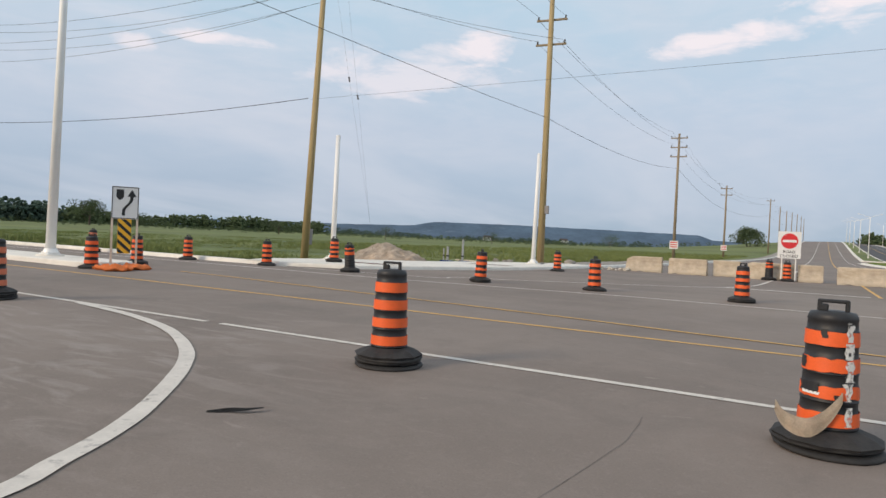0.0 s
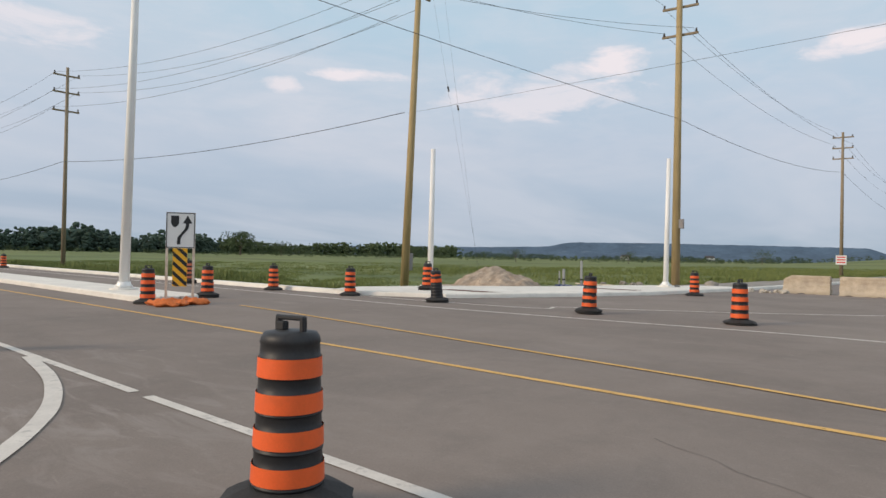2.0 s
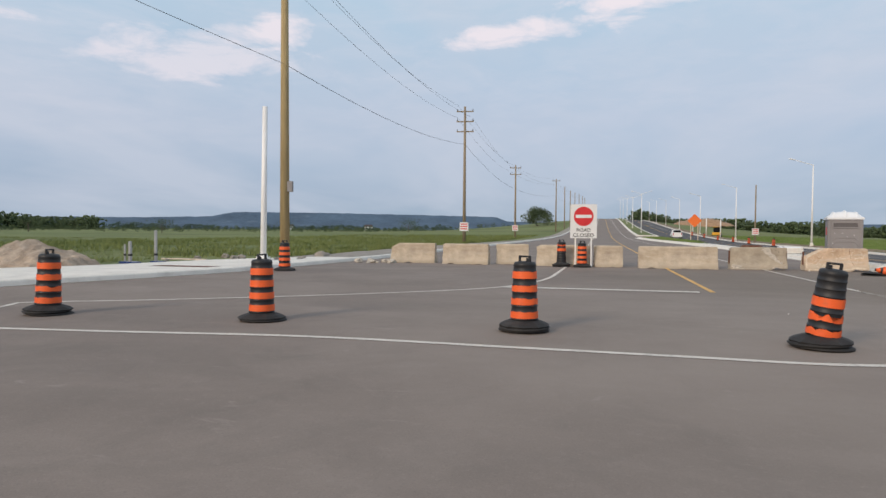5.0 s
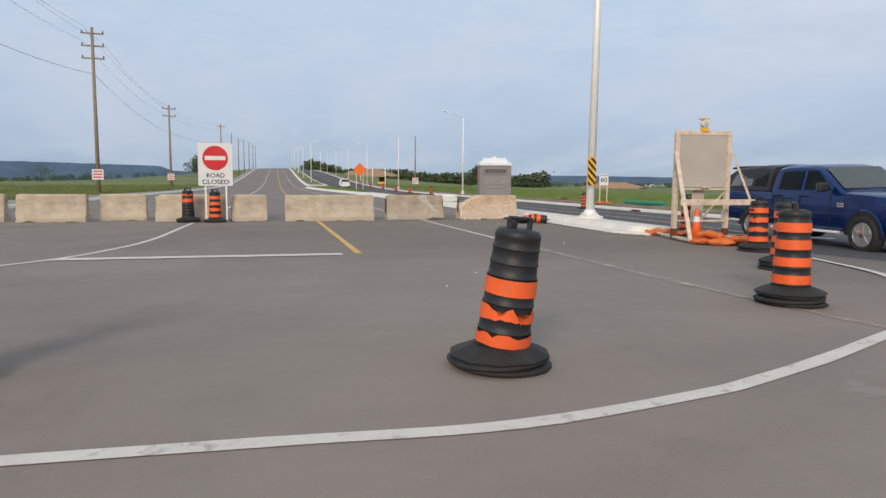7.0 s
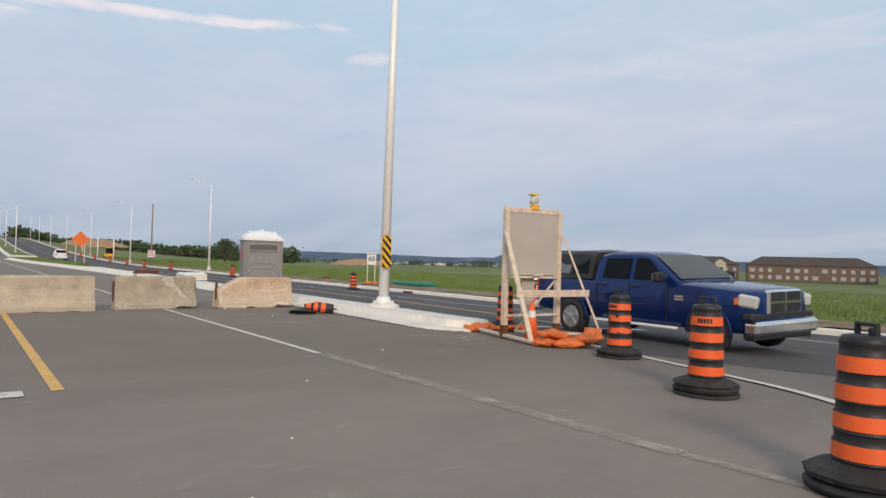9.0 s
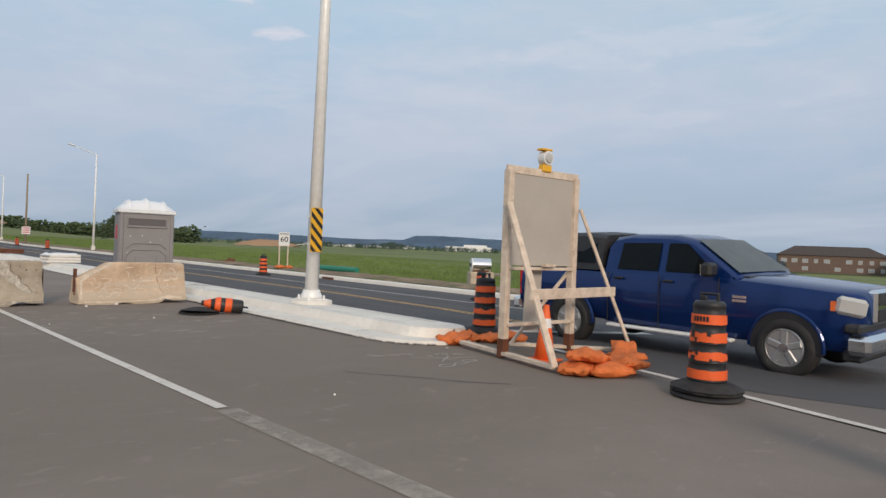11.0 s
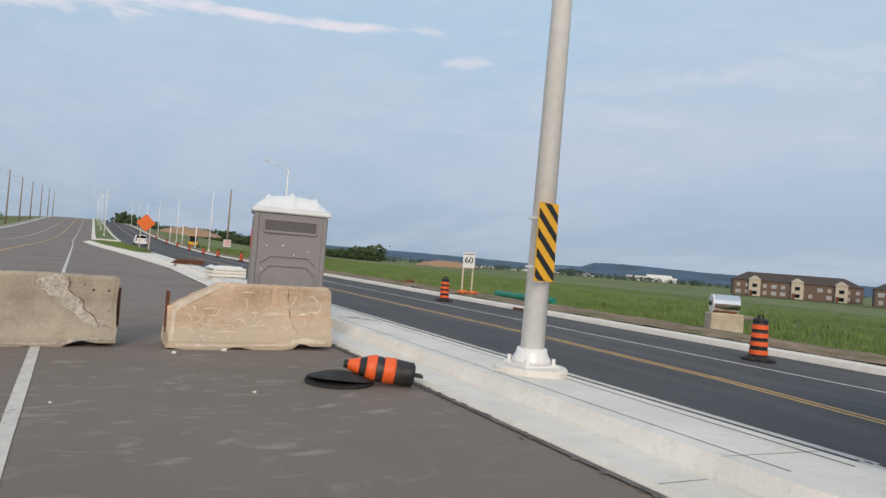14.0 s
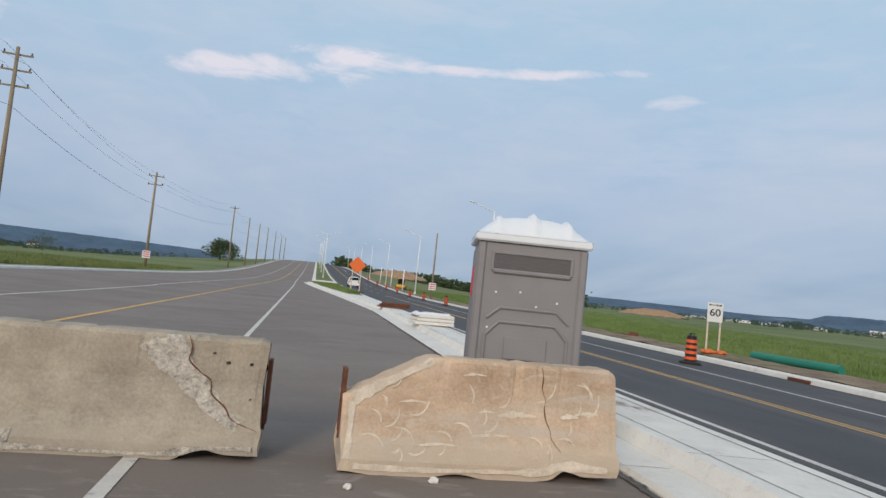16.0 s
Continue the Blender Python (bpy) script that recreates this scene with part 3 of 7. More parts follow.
stripe("road_line_turn", bend([(-10.6, 8.78), (-9.0, 8.5), (-7.8, 8.15), (-6.9, 7.75), (-5.95, 7.15), (-5.3, 6.6), (-4.6, 5.85), (-4.0, 5.1), (-3.6, 4.4), (-3.3, 3.6), (-3.1, 1), (-3.0, -20)]), 0.155, "white_line", "broad curved white turning line", 0.01)
stripe("road_line_centre", [(-300, 14.6), (-60, 13.2), (-20.8, 12.65), (-7.5, 12.42), (0.8, 12.18), (20, 11.8)], 0.11, "yellow_line", "solid yellow centre line")
stripe("road_line_taper", [(-16.5, 15.5), (-13.9, 15.25), (-8.5, 14.5), (-3.8, 13.85), (-1.6, 13.45), (0.9, 13.1), (20, 11.9)], 0.095, "yellow_line", "thin yellow taper line", 0.01)
stripe("road_line_lane", bend([(-60, 19.6), (-21.5, 19.4), (-13.7, 19.3), (-7.8, 19.8), (-4.5, 20.2), (-1.6, 20.12), (0.3, 20.05), (1.6, 20.0), (2.9, 20.24), (3.45, 20.42), (4.29, 20.76), (5.4, 21.28), (6.04, 21.56), (6.65, 21.92), (7.42, 22.6), (8.2, 23.6), (8.7, 24.28), (9.0, 24.95), (9.28, 25.82), (9.82, 27.6), (10.27, 29.0), (11.35, 33.0), (11.5, 36), (11.5, 60)]), 0.13, "white_line", "white lane line sweeping round into the open carriageway")
stripe("road_line_arc", bend([(-60, 20.7), (-16, 21.0), (-10.8, 22.6), (-7.3, 24.65), (-4.5, 26.85), (-3.2, 28.3), (-2.6, 29.8), (-2.2, 32.0), (-2.06, 36.5), (-1.7, 53), (-1.6, 67), (-2.0, 114), (-2.0, 430)]), 0.12, "white_line", "white arc and edge line of the closed road")
stripe("road_line_stop", [(-3.1, 28.45), (1.5, 28.45)], 0.3, "white_line", "white stop line on grey asphalt", 0.01)
stripe("road_line_yellow_north", [(1.8, 28.5), (1.65, 41), (1.6, 48), (1.3, 90), (1.2, 430)], 0.12, "yellow_line", "yellow centre line of the closed road")
stripe("road_line_lane_north", [(5.27, 29.9), (5.14, 38.5), (4.95, 55.7), (4.3, 110), (3.8, 137), (3.8, 430)], 0.1, "white_line", "white lane line under the barriers")
stripe("road_line_faded", [(5.27, 29.8), (5.33, 27.0), (5.37, 25.0), (5.43, 23.9)], 0.19, "worn_line", "faded white lane line", 0.008)
stripe("road_line_dash", [(5.43, 23.85), (5.57, 22.07)], 0.11, "worn_line", "faded white dash on grey asphalt", 0.01)
stripe("road_line_dash", [(5.58, 22.0), (5.76, 21.1)], 0.12, "worn_line", "worn white dash on grey asphalt", 0.006)
for y0 in (20.15, 14.9):
    stripe("road_line_dash", [(5.77 + (21.0 - y0 - 0.9) * 0.02, y0 + 0.9), (6.06 + (20.15 - y0) * 0.02, y0)], 0.1, "white_line", "short white dash on dark asphalt")
for o in (-0.1, 0.1):
    stripe("road_line_yellow_east", [(13.7 + o, 33.0), (14.4 + o, 37), (14.7 + o, 42), (14.6 + o, 60), (14.6 + o, 430)], 0.085, "yellow_line", "double yellow line of the open carriageway")
stripe("road_line_east", [(18.4, 5), (17.9, 25), (17.3, 38), (17.2, 62), (17.2, 430)], 0.12, "white_line", "white edge line of the open carriageway")
stripe("road_line_give_way", [(11.45, 32.9), (15.0, 31.6)], 0.35, "white_line", "white bar across the open lane", 0.01)


for pts, w in (([(-3.1, 10.95), (-1.6, 10.2), (-0.6, 9.75), (0.4, 9.3)], 0.01), ([(7.0, 30.7), (7.5, 30.0), (7.75, 29.55), (8.1, 29.2)], 0.05), ([(-1.14, 5.2), (-1.14, 5.97), (-1.06, 6.54), (-1.04, 7.22), (-1.1, 7.6)], 0.006)):
    stripe("road_crack", [(x + 0.09 * noise.noise(Vector((x * 2, y * 2, 1))), y + 0.09 * noise.noise(Vector((x * 2, y * 2, 6)))) for x, y in bend(pts, 14)], w * 0.6, "crack", "thin dark crack across the asphalt", 0.003)

# ---- kerbs, median, island, pavement ----
def kerb(name, points, side, label, top=0.15, width=0.2, pan=0.0, mat="kerb", group=""):
    """A kerb along points; side +1 puts it on the left of the way. pan: width of the gutter in front."""
    pts = []
    for (ax, ay), (bx, by) in zip(points, points[1:]):
        n = max(1, int(math.hypot(bx - ax, by - ay) / (2.0 if ay < 120 else 12)))
        pts += [(ax + (bx - ax) * i / n, ay + (by - ay) * i / n) for i in range(n)]
    pts.append(points[-1])
    prof = [(-pan, -0.08), (-pan, 0.012), (0.0, 0.03 if pan else 0.0), (0.035, top - 0.03), (0.07, top), (0.07 + width, top + 0.005), (0.07 + width, -0.1)]
    bm = bmesh.new()
    rows = []
    for i, (x, y) in enumerate(pts):
        x0, y0 = pts[max(0, i - 1)]
        x1, y1 = pts[min(len(pts) - 1, i + 1)]
        d = Vector((x1 - x0, y1 - y0)).normalized()
        rows.append([bm.verts.new((x - d.y * side * o, y + d.x * side * o, gz(x, y) + h)) for o, h in prof])
    for p, q in zip(rows, rows[1:]):
        for k in range(len(prof) - 1):
            bm.faces.new((p[k], p[k + 1], q[k + 1], q[k]))
    for r in (rows[0], rows[-1]):
        bm.faces.new(r)
    bmesh.ops.recalc_face_normals(bm, faces=bm.faces)
    return tagged(part(name, bm, mat), label, "kerb", group, "structure")


kerb("kerb_north_west", [(-300, 22.5), (-60, 21.3), (-24, 20.9), (-18.4, 21.0), (-15.4, 22.5), (-14.4, 24.5), (-12.9, 28.4), (-12.0, 31.5), (-10.9, 42), (-10.2, 66), (-9.4, 96), (-8.4, 150), (-8.4, 430), (-8.4, 900)], 1, "pale new concrete kerb along the field side", width=0.25)
kerb("kerb_south_west", [(-420, 8.3), (-60, 7.9), (-24, 7.1), (-17.4, 6.5), (-14.8, 5.3), (-12.8, 1.9), (-11.5, -10), (-11, -35)], -1, "pale concrete kerb at the near corner", width=0.2, pan=0.4)
kerb("kerb_east", [(KERB_E, -35), (KERB_E, 900)], -1, "pale concrete kerb along the open carriageway", width=0.3, top=0.17)


def slab(name, left, right, keys, top, label, mat="kerb", cross=4, rim=0.0, parent=None):
    """A raised slab between two edges given against keys along y, with closed rounded sides."""
    bm = bmesh.new()
    lean = 0.06 if top > 0.15 else 0.0
    fr = [(-lean, -0.1), (-lean * 0.85, 0.06 if lean else top - 0.04), (0.03 - lean * 0.2, top)] + [(None, top)] * (cross - 1) + [(-0.03, top), (0, top - 0.04), (0, -0.1)]
    rows = []
    for v in keys:
        a, b = left(v), right(v)
        row = []
        n = 0
        for i, (o, h) in enumerate(fr):
            if o is None:
                n += 1
                x = a + (b - a) * n / cross
            else:
                x = (a if i < 3 else b) + o
            row.append(bm.verts.new((x, v, gz(x, v) + h)))
        rows.append(row)
    for p, q in zip(rows, rows[1:]):
        for k in range(len(fr) - 1):
            bm.faces.new((p[k], p[k + 1], q[k + 1], q[k]))
    bm.faces.new(rows[0])
    bm.faces.new(rows[-1])
    bmesh.ops.recalc_face_normals(bm, faces=bm.faces)
    return tagged(part(name, bm, mat, parent), label, "median", kind="structure")


def nose(v, at, r, mid, sign):
    """Half-round end of the median."""
    if v >= at + r:
        return mid + sign * r
    return mid + sign * math.sqrt(max(0.0, r * r - (at + r - v) ** 2))


M_IN = [(33, 9.36), (47, 9.45), (65, 9.6), (84, 8.6), (134, 5.6)]
M_OUT = [(33, 10.5), (134, 10.6)]
ks = [31.95, 31.97, 32.02, 32.1, 32.2, 32.35, 32.5] + spread_list([(32.6, 0.8), (48, 2), (80, 4), (134, 4)])
slab("median_upper", lambda v: nose(v, 31.95, 0.57, 9.93, -1) if v < 32.52 else along(M_IN, v), lambda v: nose(v, 31.95, 0.57, 9.93, 1) if v < 32.52 else along(M_OUT, v), ks, 0.19, "pale new concrete median between the carriageways, dusty")
ks2 = [31.62, 31.64, 31.7, 31.8, 31.95, 32.1, 32.3] + spread_list([(32.5, 0.8), (48, 2), (80, 4), (134, 4)])
slab("median_apron", lambda v: nose(v, 31.62, 0.9, 9.7, -1) if v < 32.52 else along(M_IN, v) - 0.56, lambda v: nose(v, 31.62, 0.9, 9.75, 1) if v < 32.52 else along(M_OUT, v) + 0.15, ks2, 0.045, "low concrete gutter apron round the median")
for x, w in ((9.6, 0.012), (10.3, 0.02)):
    stripe("median_joint", [(x, 32.75), (x, 62)], w, "crack", "thin dark saw cut in the median", 0.193)
for k in range(10):
    y = 33.1 + 3.05 * k
    stripe("median_joint", [(9.4, y), (10.48, y)], 0.007, "crack", "thin dark saw cut in the median", 0.193)
    stripe("median_joint", [(8.82, y), (9.27, y)], 0.007, "crack", "thin dark saw cut in the gutter", 0.048)
stripe("median_gap", [(8.76, 33.0), (8.77, 40), (8.87, 47), (9.01, 65)], 0.06, "crack", "dark gap along the gutter edge", 0.004)
slab("median_far", lambda v: 6.2 + (v - 150) * 0.004, lambda v: 10.4, spread_list([(150, 8), (430, 10)]), 0.19, "pale kerb ring of the far median")
slab("median_grass", lambda v: along(M_IN, v) + 0.5, lambda v: along(M_OUT, v) - 0.4, spread_list([(86, 3), (133.5, 3)]), 0.24, "strip of grass in the median", mat="grass")
slab("median_grass_far", lambda v: 6.8 + (v - 150) * 0.004, lambda v: 9.9, spread_list([(152, 8), (428, 10)]), 0.24, "strip of grass in the far median", mat="grass")


def wedge(name, near, far, xs_, top, label, mat="kerb"):
    """A raised slab between two edges given against x."""
    bm = bmesh.new()
    rows = []
    for u in xs_:
        a, b = near(u), far(u)
        rows.append([bm.verts.new((u, y, gz(u, y) + h)) for y, h in ((a, -0.1), (a + 0.02, top - 0.03), (a + 0.06, top), ((a + b) / 2, top), (b - 0.06, top), (b - 0.02, top - 0.03), (b, -0.1))])
    for p, q in zip(rows, rows[1:]):
        for k in range(6):
            bm.faces.new((p[k], p[k + 1], q[k + 1], q[k]))
    bm.faces.new(rows[0])
    bm.faces.new(rows[-1])
    bmesh.ops.recalc_face_normals(bm, faces=bm.faces)
    return tagged(part(name, bm, mat), label, "traffic island", kind="structure")


def isl(u, s):
    half = 0.95 * math.sqrt(max(0.0, 1 - max(0.0, (u + 19.6) / 1.2) ** 2)) + 0.02
    return 14.85 + 0.02 * (-19 - u) + s * min(half, 0.95)


wedge("traffic_island", lambda u: isl(u, -1), lambda u: isl(u, 1), spread_list([(-66, 4), (-24, 1), (-20, 0.2), (-18.4, 0.2)]), 0.16, "long pale concrete traffic island with a rounded nose")
# pavement apron at the corner
bm = bmesh.new()
APRON_IN = [(21.0, -18.7), (22.5, -15.7), (24.5, -14.7), (28.4, -13.2), (31.5, -12.3), (40, -11.4)]
APRON_OUT = [(21.0, -19.5), (23.0, -20.5), (26.75, -19.4), (30.6, -17.0), (36, -15.6), (40, -13.0)]
sheet(bm, spread_list([(21.0, 0.7), (40, 1)]), [0, 0.25, 0.5, 0.75, 1], lambda v, c: (along(APRON_OUT, v) + (along(APRON_IN, v) - along(APRON_OUT, v)) * c, v, 0.155))
tagged(part("pavement_corner", bm, "kerb"), "new pale concrete pavement at the corner", "pavement", kind="structure")
bm = bmesh.new()
for a, b in ((24.3, 24.9), (31.0, 31.6)):
    sheet(bm, [a, b], [0, 1], lambda v, c: (along(APRON_IN, v) - 2.6 + 2.2 * c, v, 0.16))
tagged(part("pavement_tactile", bm, "rust"), "rust-brown tactile plates set in the pavement", "pavement", kind="structure")
# bare verge beside the east kerb and at the west side
bm = bmesh.new()
sheet(bm, spread_list([(-35, 2), (20, 0.7), (80, 2), (110, 8), (430, 20)]), [i / 10 for i in range(11)],
      lambda v, c: (KERB_E + 0.36 + (3.2 + 1.3 * noise.noise(Vector((v * 0.12, 0, 0))) + 0.5 * noise.noise(Vector((v * 0.6, 3, 0)))) * c, v, gz(KERB_E + 4 * c, v) + 0.2 + 0.16 * math.sin(c * 3.1) - 0.1 * c * c + 0.09 * noise.noise(Vector((v * 0.9, c * 4, 2)))))
tagged(part("ground_verge", bm, "verge", smooth=True), "strip of bare tan soil behind the kerb", "ground", kind="structure")
bm = bmesh.new()
sheet(bm, spread_list([(37, 2), (110, 8), (430, 20)]), [i / 5 for i in range(6)],
      lambda v, c: (along(WEST, v) - 0.35 - (4.5 - 2.5 * smoothstep(60, 120, v)) * c, v, gz(-10, v) + 0.13 - 0.13 * c + 0.05 * noise.noise(Vector((v * 0.5, c * 3, 7)))))
tagged(part("ground_shoulder", bm, "gravel", smooth=True), "grey gravel shoulder beside the pole line", "ground", kind="structure")

# ---- traffic drums ----
def ring_profile(z, r=0.35, h=0.055):
    return [(r - 0.03, z), (r, z + 0.012), (r + 0.005, z + h * 0.6), (r - 0.03, z + h), (0.2, z + h)]


def drum_radius(z):
    return 0.187 - 0.034 * (z - 0.1) / 0.85


def build_drum(name, rings, bands, tilt, label, orange="orange", grip=0):
    """A ribbed black plastic drum with orange bands, a loop handle and rubber rings round its foot."""
    ob = thing(name, pose(0, 0, -50), label, "traffic drum", "traffic drums")
    lift = 0.036 * rings
    body = []
    edges = [0.0, 0.1, 0.19, 0.28, 0.38, 0.47, 0.57, 0.66, 0.76, 0.84]
    for a, b in zip(edges, edges[1:]):
        r0, r1 = drum_radius(a), drum_radius(b)
        body += [(r0 + 0.004, a + lift), (r0 + 0.004, a + 0.008 + lift), (r0 - 0.002, a + 0.014 + lift), (r1 - 0.002, b - 0.006 + lift), (r1 + 0.003, b + lift)]
    top = 0.84 + lift
    body += [(0.152, top + 0.03), (0.14, top + 0.05), (0.08, top + 0.06), (0.0, top + 0.06)]
    lean = pose(0, 0, 0, tilt, 0, 0)
    part("drum_body", lathe(bmesh.new(), body, 24, lean), "rubber", ob, smooth=True)
    for lo, hi, torn in bands:
        bm = bmesh.new()
        seg = 32
        rows = []
        for k in range(4):
            row = []
            for i in range(seg):
                a = 2 * math.pi * i / seg
                zz = lo + (hi - lo) * k / 3
                if torn and k == 3:
                    zz -= torn * max(0.0, noise.noise(Vector((math.cos(a) * 2.2, math.sin(a) * 2.2, lo * 9))) + 0.05) * 2
                if torn and k == 0:
                    zz += torn * max(0.0, noise.noise(Vector((math.cos(a) * 3 + 4, math.sin(a) * 3, lo * 5))) - 0.1)
                r = drum_radius(zz) + 0.0075
                row.append(bm.verts.new(lean @ Vector((r * math.cos(a), r * math.sin(a), zz + lift))))
            rows.append(row)
        for p, q in zip(rows, rows[1:]):
            for i in range(seg):
                bm.faces.new((p[i], p[(i + 1) % seg], q[(i + 1) % seg], q[i]))
        part("orange_band", bm, orange, ob, "torn orange reflective band" if torn else "orange reflective band", smooth=True)
    bm = bmesh.new()
    for s in (-1, 1):
        box(bm, 0.03, 0.035, 0.075, 0.085 * s, 0, top + 0.085, bevel=0.006)
    box(bm, 0.2, 0.035, 0.026, 0, 0, top + 0.125, bevel=0.008)
    box(bm, 0.06, 0.045, 0.05, -0.06, 0, top + 0.08, bevel=0.008)
    bmesh.ops.transform(bm, matrix=lean @ pose(0, 0, 0, 0, 0, grip), verts=bm.verts)
    part("handle", bm, "rubber", ob)
    for k in range(rings):
        m = pose(0.012 * (-1) ** k, 0.01 * ((k * 2) % 3 - 1), 0, 1.2 * (-1) ** k, 0.9 * (-1) ** (k // 2), 37 * k)
        part("rubber_ring", lathe(bmesh.new(), ring_profile(0.038 * k, 0.352 - 0.006 * k, 0.045), 20, m, 0.02, k), "tyre", ob, smooth=True)
    m = pose(0, 0, 0, 0, 0, 15)
    part("base_flange", lathe(bmesh.new(), [(0.35, 0.038 * rings), (0.36, 0.038 * rings + 0.018), (0.3, 0.038 * rings + 0.05), (0.2, 0.038 * rings + 0.085), (0.17, 0.038 * rings + 0.09)], 10, m), "tyre", ob)
    return ob


FULL = [(0.665, 0.765, 0), (0.485, 0.585, 0), (0.305, 0.4, 0), (0.12, 0.215, 0)]
TORN = [(0.665, 0.765, 0.008), (0.485, 0.585, 0.02), (0.305, 0.4, 0.025), (0.12, 0.215, 0.01)]
HALF = [(0.45, 0.56, 0.0), (0.27, 0.375, 0.06), (0.1, 0.19, 0.03)]
LOW = [(0.55, 0.66, 0.02), (0.74, 0.8, 0.04)]
def patch(parent, name, z0, z1, a0, a1, mat, lift, label="", ragged=0.0):
    """A thin piece lying on the drum's side between two heights and two angles."""
    bm = bmesh.new()
    rows = []
    for i in range(11):
        z = z0 + (z1 - z0) * i / 10
        row = []
        for k in range(6):
            a = radians(a0 + (a1 - a0) * k / 5) + ragged * noise.noise(Vector((z * 23, k // 3 * 7, 2))) * (k in (0, 5))
            r = drum_radius(z) + 0.011
            row.append(bm.verts.new((r * math.cos(a), r * math.sin(a), z + lift)))
        rows.append(row)
    for p, q in zip(rows, rows[1:]):
        for k in range(5):
            bm.faces.new((p[k], p[k + 1], q[k + 1], q[k]))
    return part(name, bm, mat, parent, label)


def marked(parent, lift, at):
    """Dark bars where an owner's name is printed on the top band."""
    for k in range(5):
        patch(parent, "print_bar", 0.695, 0.745, at + 11 * k, at + 8 + 11 * k, "sign_black", lift)


drums = {
    "stacked": build_drum("traffic_drum", 3, FULL, 0, "black and orange plastic traffic drum on stacked rubber rings"),
    "single": build_drum("traffic_drum", 1, FULL, 0, "black and orange plastic traffic drum on one rubber ring"),
    "torn": build_drum("traffic_drum", 2, TORN, 0, "scuffed traffic drum with torn orange bands"),
    "half": build_drum("traffic_drum", 2, HALF, 7.5, "leaning black traffic drum with bands low down", "orange", -43),
    "pale": build_drum("traffic_drum", 3, FULL, 0, "faded traffic drum on stacked rubber rings", "faded_orange"),
    "dark": build_drum("traffic_drum", 2, LOW, 3, "mostly black traffic drum with two scuffed bands"),
}
drums["near"] = build_drum("traffic_drum", 2, TORN, 0, "traffic drum with torn bands and a white paint streak")
for z0, z1, a0, a1 in ((0.7, 0.83, -60, -42), (0.58, 0.69, -64, -40), (0.43, 0.57, -62, -38), (0.3, 0.42, -64, -44), (0.13, 0.26, -62, -42)):
    patch(drums["near"], "paint_streak", z0, z1, a0 + 2, a1 - 1, "flaked", 0.072, "peeling white paint streak", 0.2)
for z0, z1, a0, a1 in ((0.5, 0.58, -168, -146), (0.34, 0.41, -160, -112), (0.3, 0.34, -80, -66), (0.72, 0.78, -112, -98)):
    patch(drums["near"], "torn_gap", z0, z1, a0, a1, "rubber", 0.072, "bare black plastic where the band is torn", 0.14)
patch(drums["near"], "peeled_edge", 0.325, 0.345, -150, -108, "sign_white", 0.074, "white back of the peeled band", 0.08)
drums["printed"] = build_drum("traffic_drum", 2, TORN, 0, "scuffed traffic drum with a printed top band")
marked(drums["printed"], 0.072, -118)
for z0, z1, a0, a1 in ((0.53, 0.6, -128, -112), (0.48, 0.53, -112, -100), (0.55, 0.6, -70, -58), (0.3, 0.35, -122, -104), (0.36, 0.41, -106, -96), (0.3, 0.33, -60, -50)):
    patch(drums["printed"], "torn_gap", z0, z1, a0, a1, "rubber", 0.072, "bare black plastic where the band is torn", 0.12)
drums["printed_stacked"] = build_drum("traffic_drum", 3, FULL, 0, "traffic drum with a printed top band on stacked rings")
marked(drums["printed_stacked"], 0.108, -100)
PLACES = [
    ("stacked", -3.81, 7.96, 12, 0), ("near", 0.17, 7.6, 0, 0), ("pale", -11.9, 8.1, 0, 0), ("torn", -16.8, 8.2, 70, -3),
    ("single", -21.75, 8.1, 10, 0), ("single", -18.37, 13.9, 30, 0), ("torn", -19.8, 16.4, 0, 0), ("single", -51.2, 16.6, 0, 0),
    ("single", -59.5, 19.4, 0, 0), ("single", -54.2, 20.3, 0, 0), ("pale", -28.4, 20.3, 0, 0), ("single", -22.25, 20.45, 0, 0),
    ("single", -18.2, 20.75, 0, 0), ("torn", -17.4, 23.75, 20, 0), ("dark", -14.35, 20.9, 0, 3), ("torn", -9.35, 21.15, 100, 2),
    ("single", -10.95, 32.55, 0, 0), ("single", -5.74, 21.45, 80, 0), ("torn", -1.75, 21.48, 150, 0), ("half", 1.88, 21.12, 58, 0),
    ("printed", 9.42, 27.78, 270, 0), ("printed_stacked", 7.79, 25.21, 280, 0), ("stacked", 5.72, 22.74, 60, 0),
    ("single", 18.6, 39.6, 0, 0), ("torn", 10.95, 32.3, 0, 0), ("single", 18.5, 53.9, 0, 0), ("dark", -2.2, 38.35, 0, 0),
    ("single", -1.42, 38.3, 0, 0), ("pale", 19.2, 29.9, 0, 0), ("single", 18.9, 26.1, 0, 0),
    ("single", 18.9, 76, 0, 0), ("single", 19.2, 98, 0, 0), ("single", 19.3, 112, 0, 0), ("single", 19.4, 124, 0, 0),
    ("single", 19.4, 138, 0, 0), ("single", 19.4, 154, 0, 0), ("single", 19.4, 172, 0, 0), ("single", 19.4, 195, 0, 0),
]
used = set()
for kind, x, y, turn, lean in PLACES:
    on = 0.155 if kind != "dark" and x < -16.9 and 21.2 < y < 30 else 0.0
    m = pose(x, y, gz(x, y) + on, lean, 0, turn)
    if kind in used:
        copy_thing(drums[kind], m)
    else:
        drums[kind].matrix_basis = m
        used.add(kind)


